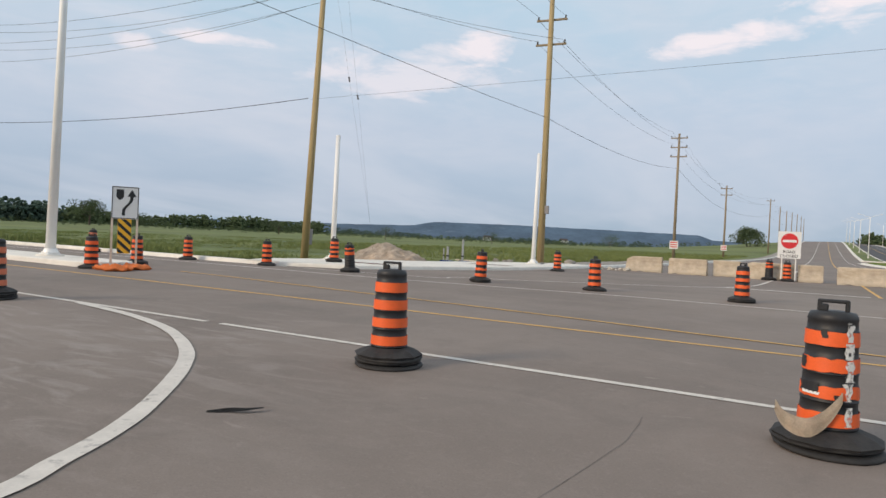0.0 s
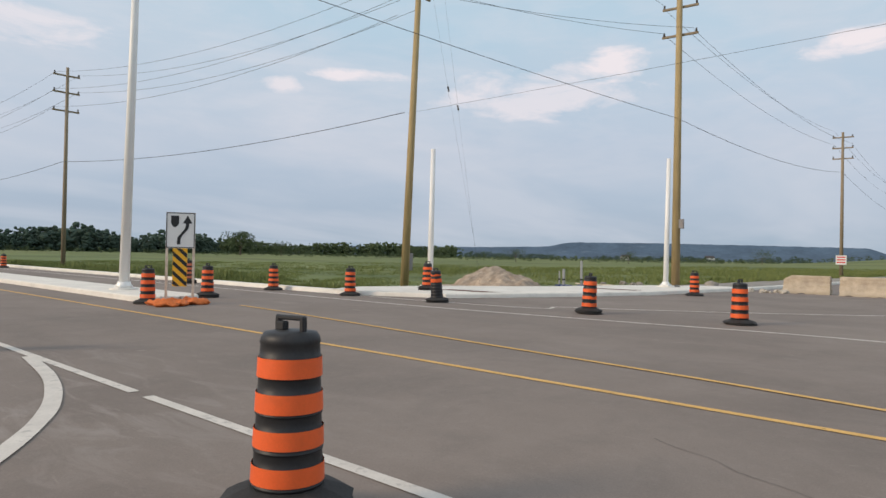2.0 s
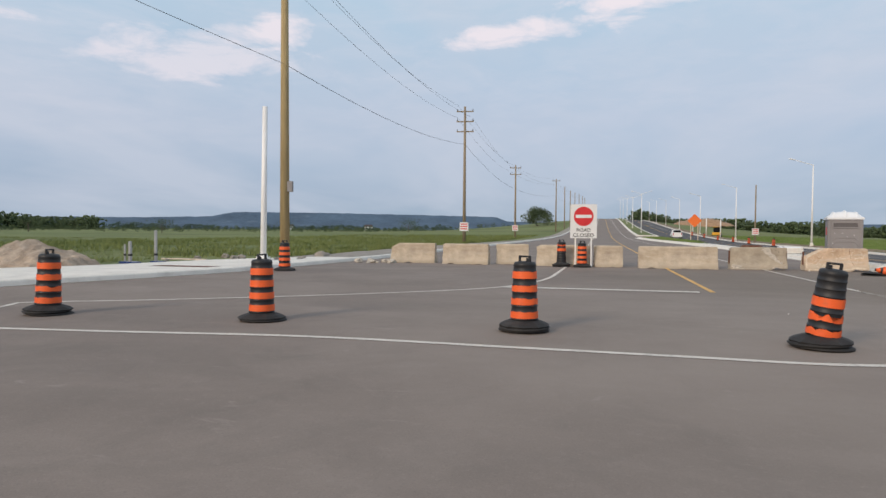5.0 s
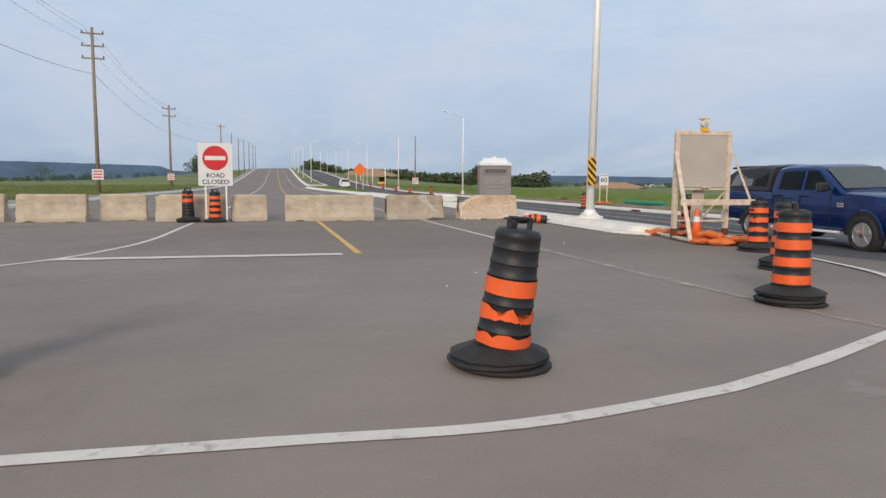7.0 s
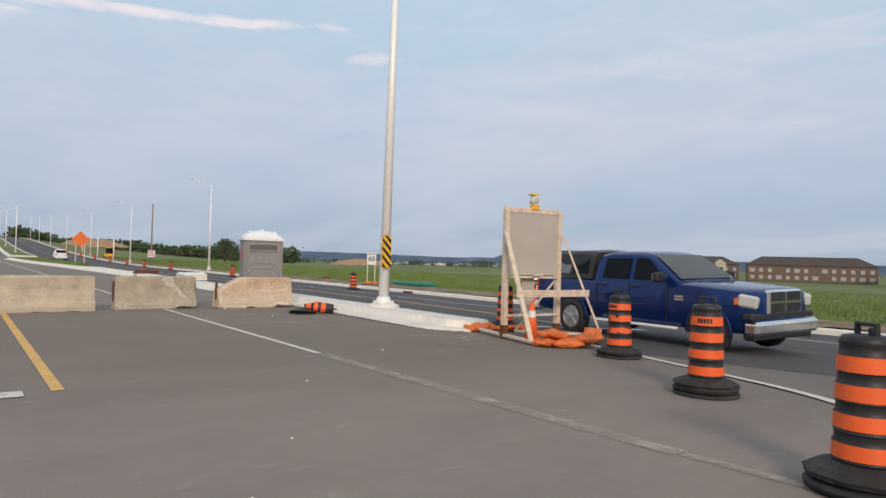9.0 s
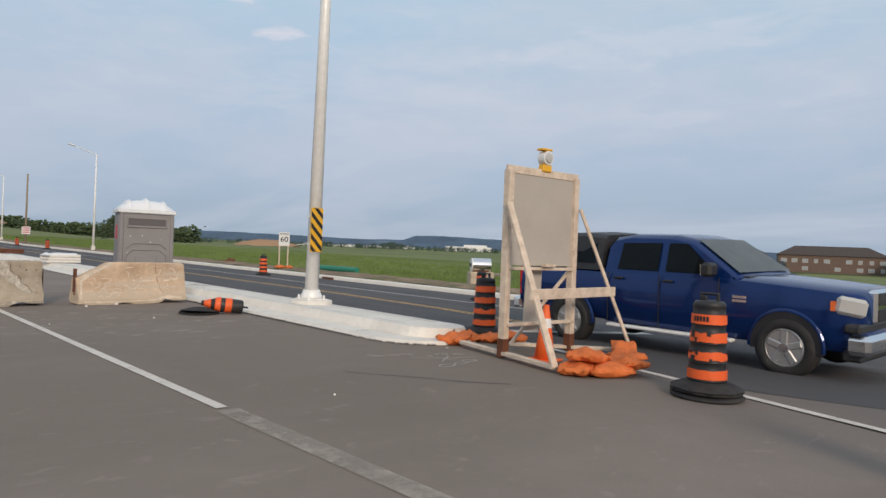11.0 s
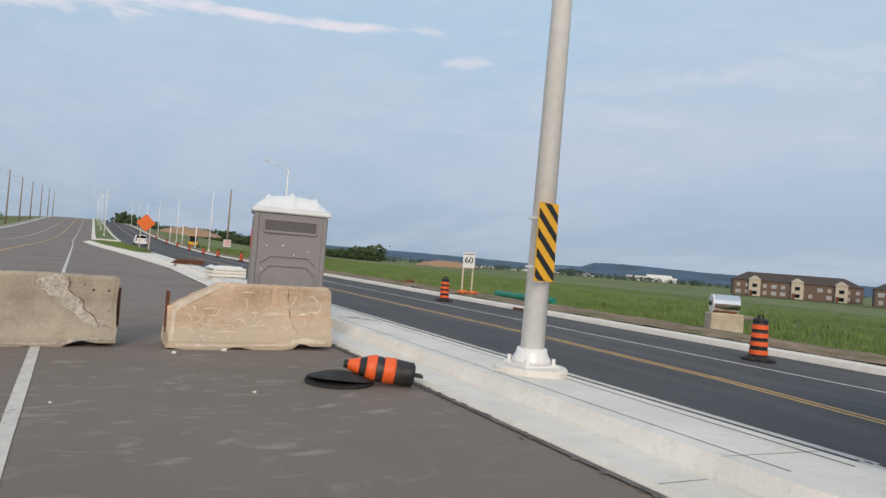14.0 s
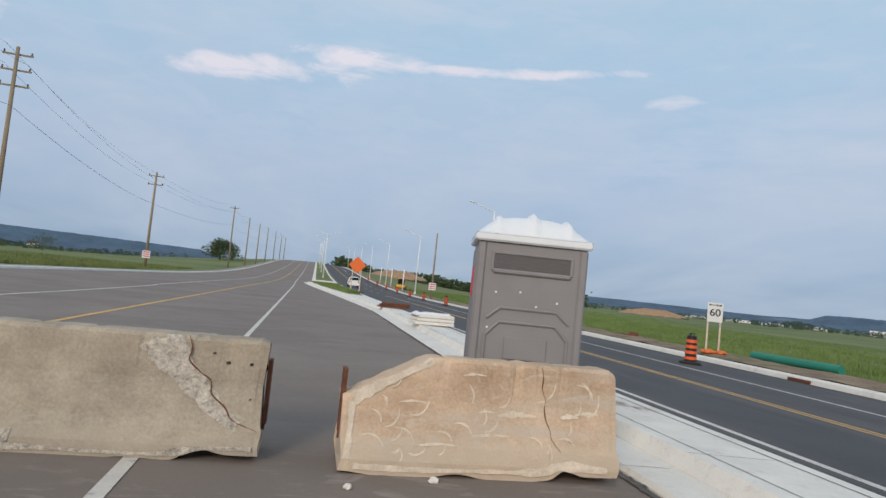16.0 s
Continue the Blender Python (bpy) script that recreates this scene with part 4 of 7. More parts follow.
# ---- concrete barriers ----
def build_barrier(x0, x1, y, seed, label, cut=0.0, turn=0.0, bite=0.0, skin="concrete", rough=0.4):
    """A precast concrete road barrier, worn at its edges; cut: a corner broken away at its west end."""
    length = x1 - x0
    ob = thing("concrete_barrier", pose((x0 + x1) / 2, y + 0.28, 0, 0, 0, turn), label, "concrete barrier", "barriers across the road")
    prof = [(-0.28, 0.03), (-0.28, 0.1), (-0.255, 0.21), (-0.235, 0.26), (-0.16, 0.52), (-0.135, 0.8), (-0.115, 0.83), (0.115, 0.83), (0.135, 0.8), (0.16, 0.52), (0.235, 0.26), (0.255, 0.21), (0.28, 0.1), (0.28, 0.03)]
    n = max(10, int(length / 0.03))
    bm = bmesh.new()
    rows = []
    for i in range(n + 1):
        x = -length / 2 + length * i / n
        row = []
        for k, (y0, z0) in enumerate(prof):
            end = min(x + length / 2, length / 2 - x)
            v = Vector((x * 2.3 + seed * 7, y0 * 6, z0 * 4))
            chip = 0.012 * noise.noise(v * 3) + 0.016 * noise.noise(v)
            xx, yy, zz = x, y0, z0
            if z0 < 0.15:
                zz = 0.0 + max(0.0, noise.noise(Vector((x * 2.6 + seed * 3, seed, 0.3 * (y0 > 0))))) * 0.09 if z0 < 0.05 else z0
                yy *= 1 + chip * 1.2
            else:
                yy *= 1 + chip
                zz += chip * 0.5
            if 0.79 < z0:
                nick = max(0.0, noise.noise(Vector((x * 11 + seed, y0 * 9, 4))) - 0.1)
                zz -= 0.035 * rough * nick
                yy *= 1 - 0.25 * rough * nick
            if end < 0.06:
                zz -= (0.06 - end) * 0.35 if z0 > 0.5 else 0
                yy *= 0.97
            if cut and z0 > 0.4:
                s = x + length / 2
                zz = min(zz, 0.83 - max(0.0, cut - s) * 0.52 + 0.012 * noise.noise(Vector((x * 9, seed, 0))))
            if bite and z0 < 0.05:
                zz += 0.05 * smoothstep(bite - 0.12, bite, x) + 0.03 * max(0.0, 1 - abs(x - bite) / 0.14)
            row.append(bm.verts.new((xx + (0.02 + 0.03 * rough) * noise.noise(Vector((z0 * 9 + seed, y0 * 5, x))) * (end < 0.04), yy, zz)))
        rows.append(row)
    m = len(prof)
    for p, q in zip(rows, rows[1:]):
        for k in range(m):
            bm.faces.new((p[k], p[(k + 1) % m], q[(k + 1) % m], q[k]))
    bm.faces.new(rows[0])
    bm.faces.new(rows[-1])
    bmesh.ops.recalc_face_normals(bm, faces=bm.faces)
    part("barrier_body", bm, skin, ob)
    bm = bmesh.new()
    for k in range(2):
        rod(bm, (-length / 2 - 0.02, -0.02 + 0.04 * k, 0.2 + 0.2 * k), (-length / 2 + 0.05, -0.02 + 0.04 * k, 0.2 + 0.2 * k), 0.02)
        rod(bm, (length / 2 + 0.02, -0.02 + 0.04 * k, 0.2 + 0.42 * k), (length / 2 - 0.05, -0.02 + 0.04 * k, 0.2 + 0.42 * k), 0.02)
    part("lifting_lug", bm, "rust", ob, "rusty steel lugs at the ends")
    return ob


BARRIER = "tan weathered concrete road barrier with chipped edges"
build_barrier(-9.4, -7.5, 39.2, 1, "tan concrete barrier with a broken corner, rubble at its foot", 0.35, 2)
build_barrier(-7.05, -5.15, 38.8, 2, BARRIER, 0, -3)
build_barrier(-4.93, -3.6, 39.4, 3, BARRIER, 0, 4)
build_barrier(-3.2, -1.12, 38.75, 4, BARRIER, 0.15, -2)
build_barrier(-0.98, 0.1, 38.6, 5, "short tan concrete barrier block", 0, 4)
build_barrier(0.68, 3.5, 38.45, 6, "long tan concrete barrier with chipped lower edge", 0, 2)
k2 = build_barrier(4.0, 5.94, 38.85, 7, "cracked tan concrete barrier with a crumbled corner", 0.1, 0, 0.55, "grey_concrete", 1.0)
k3 = build_barrier(6.5, 8.58, 38.75, 8, "tan concrete barrier with a sloping broken corner and graffiti", 0.62, 1, 0.62, "peach_concrete", 1.0)


# ---- poles ----
def mast(name, x, y, z, height, r0, r1, mat, label, plate=True, lean=(0, 0)):
    ob = thing(name, pose(x, y, z), label, "pole", "")
    bm = bmesh.new()
    rod(bm, (0, 0, 0.0), (lean[0], lean[1], height), r0, r1, 20)
    part("shaft", bm, mat, ob, smooth=True)
    if plate:
        bm = lathe(bmesh.new(), [(0.42, -0.16), (0.42, 0.03), (0.4, 0.05), (0, 0.05)], 24)
        part("footing", bm, "kerb", ob, "round concrete footing")
        bm = bmesh.new()
        box(bm, 0.46, 0.46, 0.03, 0, 0, 0.065, bevel=0.005)
        part("base_plate", bm, "galv", ob)
        for sx in (-1, 1):
            for sy in (-1, 1):
                bm = bmesh.new()
                rod(bm, (0.18 * sx, 0.18 * sy, 0.07), (0.18 * sx, 0.18 * sy, 0.15), 0.022)
                part("anchor_bolt", bm, "galv", ob)
        bm = lathe(bmesh.new(), [(r0 + 0.085, 0.08), (r0 + 0.08, 0.13), (r0 + 0.045, 0.19), (r0 + 0.03, 0.25), (r0, 0.25)], 20)
        part("collar", bm, "galv", ob, smooth=True)
    return ob


lp1 = mast("traffic_signal_pole", -22.3, 14.95, 0.16, 13.5, 0.16, 0.09, "white_steel", "tall white steel pole on the traffic island", True, (0.25, 0.1))
lp2 = mast("traffic_signal_pole", 10.1, 36.27, 0.18, 12.5, 0.138, 0.07, "galv", "tall bright galvanised steel pole on the median", True, (0.1, -0.05))
mast("short_pole", -19.2, 25.85, 0.155, 5.6, 0.12, 0.1, "white_steel", "bare white steel pole on the pavement", True, (0.05, 0))
mast("short_pole", -13.6, 36.0, 0.155, 6.0, 0.12, 0.1, "white_steel", "bare white steel pole at the pavement corner", True, (0.03, 0.1))
mast("short_pole", 24.3, 29.2, gz(24.3, 29.2) + 0.12, 5.6, 0.14, 0.12, "white_steel", "bare white steel pole on a round footing")


def hydro(x, y, height, r, wood, arms, across, label, plates=(), box_at=None, z=0.0, lean=0.0):
    """A timber line pole with cross-arms along the direction across, insulators and plates."""
    ob = thing("utility_pole", pose(x, y, z, lean, 0, math.degrees(math.atan2(across[1], across[0]))), label, "utility pole", "utility poles")
    part("shaft", rod(bmesh.new(), (0, 0, -0.3), (0, 0, height), r, r * 0.62, 14), wood, ob, smooth=True)
    for h in arms:
        bm = bmesh.new()
        box(bm, 1.9, 0.1, 0.12, 0, 0.16, h, bevel=0.01)
        arm = part("cross_arm", bm, "grey_wood", ob)
        for o in (-0.85, 0.85):
            part("insulator", lathe(bmesh.new(), [(0.02, 0), (0.07, 0.02), (0.04, 0.07), (0.07, 0.1), (0.04, 0.15), (0.06, 0.18), (0, 0.22)], 10, pose(o, 0.16, h + 0.06)), "ceramic", arm)
    for h, w, t in plates:
        bm = bmesh.new()
        box(bm, w, 0.02, t, 0, -r - 0.02, h)
        plate = part("warning_plate", bm, "sign_white", ob, "white plate with red bars")
        for k in range(3):
            bm = bmesh.new()
            box(bm, w * 0.8, 0.006, t * 0.12, 0, -r - 0.034, h + t * (0.3 - 0.28 * k))
            part("plate_bar", bm, "sign_red", plate)
    if box_at:
        bm = bmesh.new()
        box(bm, 0.28, 0.16, box_at[1], r * 1.2, -0.05, box_at[0], bevel=0.02)
        part("meter_box", bm, "potty", ob)
    return ob


def wire(name, a, b, sag, r=0.009, label="dark overhead line sagging between poles"):
    a, b = Vector(a), Vector(b)
    cu = bpy.data.curves.new(name, "CURVE")
    cu.dimensions, cu.bevel_depth, cu.bevel_resolution = "3D", r, 1
    n = 18
    sp = cu.splines.new("POLY")
    sp.points.add(n)
    for i in range(n + 1):
        t = i / n
        p = a.lerp(b, t) - Vector((0, 0, sag * 4 * t * (1 - t)))
        sp.points[i].co = (*p, 1)
    cu.materials.append(M["cable"])
    return tagged(new(name, cu), label, "overhead wire", "overhead wires")


# line along the crossing road
UP2 = (-22.6, 27.8)
hydro(*UP2, 14.2, 0.2, "pole_wood", (13.45,), (0, 1), "tall pale timber line pole with a cross-arm", (), (1.1, 0.8), 0.0, 2.4)
WEST_POLES = [(-56, 24.7, 15.2), (-97.4, 23.9, 15.9), (-140, 26.5, 15.2), (-183, 27.5, 15.2)]
for x, y, h in WEST_POLES:
    hydro(x, y, h, 0.17, "grey_wood", (h - 0.6, h - 1.9, h - 3.3), (0, 1), "grey timber line pole with three cross-arms", ((1.6, 0.5, 0.5),) if x < -90 else ())
chain = [(UP2[0], UP2[1], 14.2)] + [(x, y, h) for x, y, h in WEST_POLES]
for (ax, ay, ah), (bx, by, bh) in zip(chain, chain[1:]):
    for k, (dz, o) in enumerate(((0.45, 0.8), (0.45, -0.8), (1.75, 0.8), (1.75, -0.8), (3.1, -0.8))):
        wire("overhead_wire", (ax, ay + o, ah - dz * (1 if ax < -30 else 0.6)), (bx, by + o, bh - dz), 1.1)
    wire("overhead_wire", (ax, ay - 0.2, 8.0), (bx, by - 0.2, 8.0), 0.6, 0.016)
# line along the closed road
UP3 = (-15.05, 40.7)
hydro(*UP3, 17.0, 0.23, "pole_wood", (15.0, 13.5), (1, 0.1), "tall pale timber line pole with two cross-arms", (), (3.35, 0.5))
NORTH_POLES = [(-15.4, 84.2, 14.9), (-14.9, 125, 12.4), (-12.0, 185, 13.5), (-11.3, 213, 12.5), (-10.9, 241, 12), (-10.6, 273, 12), (-10.3, 314, 12), (-10.0, 356, 12), (-9.9, 398, 12)]
for i, (x, y, h) in enumerate(NORTH_POLES):
    hydro(x, y, h, 0.19, "grey_wood", (h - 0.5, h - 1.6, h - 2.7)[: (3, 2, 1)[i] if i < 3 else 0], (1, 0.1), "weathered timber line pole beside the closed road", ((1.75, 0.95, 0.95),) if i < 2 else (), None, gz(x, y))
chain = [(-15.05, 40.7, 14.2, 0)] + [(x, y, h - 0.6, gz(x, y)) for x, y, h in NORTH_POLES]
for (ax, ay, ah, az), (bx, by, bh, bz) in zip(chain, chain[1:]):
    for dz, o in ((-0.8, -0.8), (0.6, -0.8), (0.6, 0.8)):
        wire("overhead_wire", (ax + o, ay, az + ah - dz), (bx + o, by, bz + bh - dz), 0.9)
    wire("overhead_wire", (ax, ay, 9.0 if ay < 50 else az + ah - 3.5), (bx, by, bz + bh - 3.5), 0.7, 0.014)
# lines from the corner poles back over the junction
for o in (-0.8, 0.8):
    wire("overhead_wire", (UP3[0] + o, UP3[1], 15.2), (-12.5 + o, -32, 16.5), 1.2)
    wire("overhead_wire", (UP3[0] + o, UP3[1], 13.7), (UP2[0], UP2[1] + o, 13.9), 0.3)
wire("overhead_wire", (UP3[0], UP3[1], 9.0), (-23.5, -25, 12.5), 0.8, 0.011)
wire("overhead_wire", (UP2[0], UP2[1], 13.4), (30, -6, 16), 1.2)
wire("overhead_wire", (UP2[0], UP2[1], 8.0), (80, 17, 7.6), 0.7, 0.005)
# slack stay wires beside the corner pole
for top, foot, bead_at in ((0.9, 3.6, 0.36), (1.5, 3.5, 0.42)):
    a = Vector((UP2[0] + 0.75 * top, UP2[1] + 0.66 * top, 14.4))
    b = Vector((UP2[0] + 0.75 * foot, UP2[1] + 0.66 * foot, 0.1))
    wire("stay_wire", a, b, 0.1, 0.003, "thin slack stay wire running down to the ground")
    bead = part("stay_insulator", lathe(bmesh.new(), [(0.015, -0.13), (0.05, -0.08), (0.03, 0.0), (0.05, 0.08), (0.015, 0.13)], 10), "ceramic")
    bead.matrix_basis = pose(*(a.lerp(b, bead_at) - Vector((0, 0, 0.4 * bead_at * (1 - bead_at)))), 8, -8, 0)
    tagged(bead, "small dark insulator threaded on the stay wire", "insulator", "stay insulators")


# ---- lettering and signs ----
def lettering(text, size, parent, m, mat, width=None, name="lettering"):
    """Raised flat lettering in the built-in font, centred, facing local -y."""
    cu = bpy.data.curves.new(name, "FONT")
    cu.body, cu.size, cu.align_x, cu.align_y, cu.extrude = text, size, "CENTER", "CENTER", 0.001
    cu.offset = size * 0.012
    cu.materials.append(M[mat])
    ob = new(name, cu)
    ob.parent = parent
    s = Matrix.Identity(4)
    if width:
        bpy.context.view_layer.update()
        s = Matrix.Diagonal((width / max(0.01, ob.dimensions.x), 1, 1, 1))
    ob.matrix_basis = m @ pose(0, 0, 0, 90) @ s
    return ob


def plank(name, w, h, t, x, y, z, mat, parent, label="", bevel=0.0):
    return part(name, box(bmesh.new(), w, t, h, x, y, z, bevel=bevel), mat, parent, label)


def panel(name, w, h, x, y, z, mat, parent, label="", r=0.04, t=0.01):
    """A thin sheet with rounded corners facing local -y."""
    bm = bmesh.new()
    vs = []
    for cx, cz, a0 in ((w / 2 - r, h / 2 - r, 0), (-w / 2 + r, h / 2 - r, 90), (-w / 2 + r, -h / 2 + r, 180), (w / 2 - r, -h / 2 + r, 270)):
        for k in range(5):
            a = radians(a0 + 22.5 * k)
            vs.append(bm.verts.new((x + cx + r * math.cos(a), y, z + cz + r * math.sin(a))))
    f = bm.faces.new(vs)
    ext = bmesh.ops.extrude_face_region(bm, geom=[f])
    bmesh.ops.translate(bm, vec=(0, t, 0), verts=[v for v in ext["geom"] if isinstance(v, bmesh.types.BMVert)])
    bmesh.ops.recalc_face_normals(bm, faces=bm.faces)
    return part(name, bm, mat, parent, label)


def hazard(parent, w, h, x, y, z, stripes, down):
    """An amber plate with slanting black stripes clipped to its edges."""
    plate = panel("hazard_plate", w, h, x, y, z, "sign_yellow", parent, "amber plate with slanting black stripes", 0.02)
    step = h / stripes
    for k in range(-1, stripes + 1):
        z0 = -h / 2 + step * (k + 0.25)
        poly = []
        for i in range(9):
            u = -w / 2 + w * i / 8
            poly.append((u, z0 + down * (u + w / 2) * 0.9))
        up = [(u, min(h / 2 - 0.008, max(-h / 2 + 0.008, v + step * 0.46))) for u, v in poly]
        lo = [(u, min(h / 2 - 0.008, max(-h / 2 + 0.008, v))) for u, v in poly]
        bm = bmesh.new()
        a = [bm.verts.new((x + u * 0.97, y - 0.003, z + v)) for u, v in lo]
        b = [bm.verts.new((x + u * 0.97, y - 0.003, z + v)) for u, v in up]
        for i in range(8):
            if abs(up[i][1] - lo[i][1]) + abs(up[i + 1][1] - lo[i + 1][1]) > 0.002:
                bm.faces.new((a[i], a[i + 1], b[i + 1], b[i]))
        if bm.faces:
            part("black_stripe", bm, "sign_black", plate)
        else:
            bm.free()
    return plate


def disc(name, r, x, y, z, mat, parent, label="", t=0.004):
    return part(name, rod(bmesh.new(), (x, y, z), (x, y - t, z), r, None, 36), mat, parent, label)


# curved-arrow sign on the island
s = thing("lane_shift_sign", pose(-17.55, 14.35, 0, 0, 0, 56), "white curved-arrow sign over a black and amber hazard plate", "traffic sign")
for o in (-0.33, 0.33):
    plank("post", 0.06, 2.42, 0.05, o, 0.04, 1.2, "lumber", s, "pale timber post")
face = panel("sign_face", 0.72, 0.94, 0, -0.005, 1.95, "sign_white", s)
bm = bmesh.new()
for w, h, x, z in ((0.7, 0.02, 0, 2.4), (0.7, 0.02, 0, 1.5), (0.02, 0.9, 0.34, 1.95), (0.02, 0.9, -0.34, 1.95)):
    box(bm, w, 0.004, h, x, -0.008, z)
part("sign_border", bm, "sign_black", face)
bm = bmesh.new()
vs = [bm.verts.new((x, -0.009, z)) for x, z in ((-0.24, 2.33), (-0.04, 2.33), (-0.04, 2.13), (-0.08, 2.06), (-0.14, 2.02), (-0.2, 2.06), (-0.24, 2.13))]
bm.faces.new(vs)
part("shield_symbol", bm, "sign_black", face)
bm = bmesh.new()
path = bend([(-0.04, 1.58), (-0.03, 1.75), (0.06, 1.88), (0.15, 2.0), (0.17, 2.14)])
rows = [[bm.verts.new((x + sgn * 0.042, -0.009, z)) for sgn in (-1, 1)] for x, z in path]
for p, q in zip(rows, rows[1:]):
    bm.faces.new((p[0], p[1], q[1], q[0]))
bm.faces.new([bm.verts.new((x, -0.009, z)) for x, z in ((0.05, 2.13), (0.17, 2.34), (0.29, 2.13))])
part("arrow_symbol", bm, "sign_black", face)
hazard(s, 0.36, 1.0, 0, -0.005, 0.98, 4, -1)


def sandbag(x, y, z, turn, size, label="orange woven sandbag lying on the asphalt", lean=0.0):
    """A slumped sandbag with a tied neck and creases."""
    bm = bmesh.new()
    bmesh.ops.create_icosphere(bm, subdivisions=4, radius=1)
    seed = x * 3.1 + y * 1.7 + z
    for v in bm.verts:
        c = v.co.copy()
        big = max(abs(c.x), abs(c.y), 0.001)
        flat = math.hypot(c.x, c.y)
        out = min(1.0, flat ** 0.55) * (flat / big) ** 0.75 if flat > 0.01 else 0.0
        ux, uy = (c.x / flat * out, c.y / flat * out) if flat > 0.01 else (0.0, 0.0)
        fat = max(0.0, (1 - min(1.0, abs(ux)) ** 2.2) * (1 - min(1.0, abs(uy)) ** 2.4)) ** 0.62
        fold = noise.noise(Vector((c.x * 1.7 + seed, c.y * 1.7, seed))) * 0.3 + noise.noise(Vector((c.x * 4 + seed, c.y * 7, 3))) * 0.1 + abs(noise.noise(Vector((c.x * 3.1 - seed, c.y * 9, seed)))) * -0.42 - abs(noise.noise(Vector((c.x * 7, c.y * 2.5 + seed, 5)))) * 0.3
        ragged = 1 + 0.1 * noise.noise(Vector((c.x * 5, c.y * 5, seed))) * flat + 0.12 * (flat / big - 1)
        droop = size * 0.22 * noise.noise(Vector((ux * 1.6 + seed, uy * 1.6, 8)))
        v.co = Vector((ux * size * ragged, uy * size * 0.62 * ragged, math.copysign(fat * (1 + fold), c.z) * size * 0.36 + size * 0.22 + droop + 0.05 * size * noise.noise(Vector((c.x * 3, c.y * 3, seed)))))
        v.co.z = max(v.co.z, 0.004)
    ob = part("sandbag", bm, "sandbag", smooth=True)
    ob.matrix_basis = pose(x, y, z, 0, lean, turn)
    return tagged(ob, label, "sandbag", "sandbags")


for x, y, z, turn in ((-17.9, 14.9, 0, 20), (-17.35, 14.75, 0, 80), (-17.2, 14.2, 0, 140), (-17.6, 13.85, 0, 30), (-17.95, 14.3, 0, 100), (-17.1, 13.8, 0, 60)):
    sandbag(x, y, z, turn, 0.3)

# do-not-enter sign at the barriers
s = thing("road_closed_sign", pose(-1.38, 38.32, 0, 0, 0, 4), "white road closed sign with a red do-not-enter disc", "traffic sign")
for o in (-0.3, 0.3):
    plank("post", 0.05, 2.3, 0.05, o, 0.05, 1.15, "galv", s, "thin steel post")
face = panel("sign_face", 1.0, 1.3, 0, -0.005, 1.76, "sign_white", s)
disc("red_disc", 0.37, 0, -0.006, 1.95, "sign_red", face)
plank("white_bar", 0.6, 0.12, 0.003, 0, -0.013, 1.95, "sign_white", face)
lettering("ROAD", 0.19, face, pose(0, -0.007, 1.42), "sign_black", 0.52)
lettering("CLOSED", 0.19, face, pose(0, -0.007, 1.22), "sign_black", 0.78)

# hazard plate on the median pole
s = thing("hazard_marker", pose(10.0, 36.05, 0, 0, 0, 10), "black and amber hazard marker strapped to the pole", "traffic sign")
hazard(s, 0.31, 0.87, 0.01, -0.02, 1.63, 4, -1)
for h in (1.35, 1.9):
    bm = bmesh.new()
    rod(bm, (0.135, 0.2, h - 0.012), (0.135, 0.2, h + 0.012), 0.15, None, 20)
    part("strap", bm, "galv", s)

# speed sign
s = thing("speed_limit_sign", pose(21.7, 57.6, gz(21.7, 57.6) + 0.1, 0, 0, -14), "white maximum 60 sign on two timber stakes", "traffic sign")
for o in (-0.24, 0.24):
    plank("stake", 0.06, 2.1, 0.05, o, 0.04, 1.05, "lumber", s)
face = panel("sign_face", 0.6, 0.75, 0, -0.005, 1.78, "sign_white", s)
lettering("MAXIMUM", 0.11, face, pose(0, -0.006, 2.06), "sign_black", 0.48)
lettering("60", 0.4, face, pose(0, -0.006, 1.76), "sign_black", 0.42)
for k in range(2):
    sandbag(21.4 + 0.55 * k, 57.4, gz(21.5, 57.4) + 0.27, 20 + 50 * k, 0.3)

# caution sign
s = thing("caution_sign", pose(22.3, 35.4, gz(22.3, 35.4) + 0.15, 0, 0, -48), "orange caution sign with black bars on two stakes", "traffic sign")
for o in (-0.3, 0.3):
    plank("stake", 0.09, 2.1, 0.05, o, 0.04, 1.0, "lumber", s)
face = panel("sign_face", 0.85, 1.12, 0, -0.005, 1.55, "sign_orange", s)
plank("header", 0.83, 0.25, 0.003, 0, -0.008, 1.965, "sign_black", face)
lettering("CAUTION", 0.22, face, pose(0, -0.011, 1.965), "sign_orange", 0.74)
for k, w in enumerate((0.42, 0.66, 0.5)):
    plank("text_bar", w, 0.11, 0.003, 0, -0.008, 1.7 - 0.2 * k, "sign_black", face)
for k in range(2):
    sandbag(22.0 + 0.7 * k, 35.1, gz(22.4, 35) + 0.29, 30 * k, 0.26)

# diamond sign far up the median
s = thing("diamond_sign", pose(10.2, 97, gz(10.2, 97) + 0.19), "orange diamond warning sign on a timber stand", "traffic sign")
bm = bmesh.new()
box(bm, 1.15, 0.02, 1.15, 0, 0, 2.55, pose(0, 0, 0, 0, 45, 0))
part("sign_face", bm, "sign_orange", s)
for o in (-0.4, 0.4):
    plank("leg", 0.08, 2.3, 0.08, o, 0.06, 1.15, "lumber", s)
plank("foot", 1.6, 0.1, 0.5, 0, 0.05, 0.05, "rust", s)

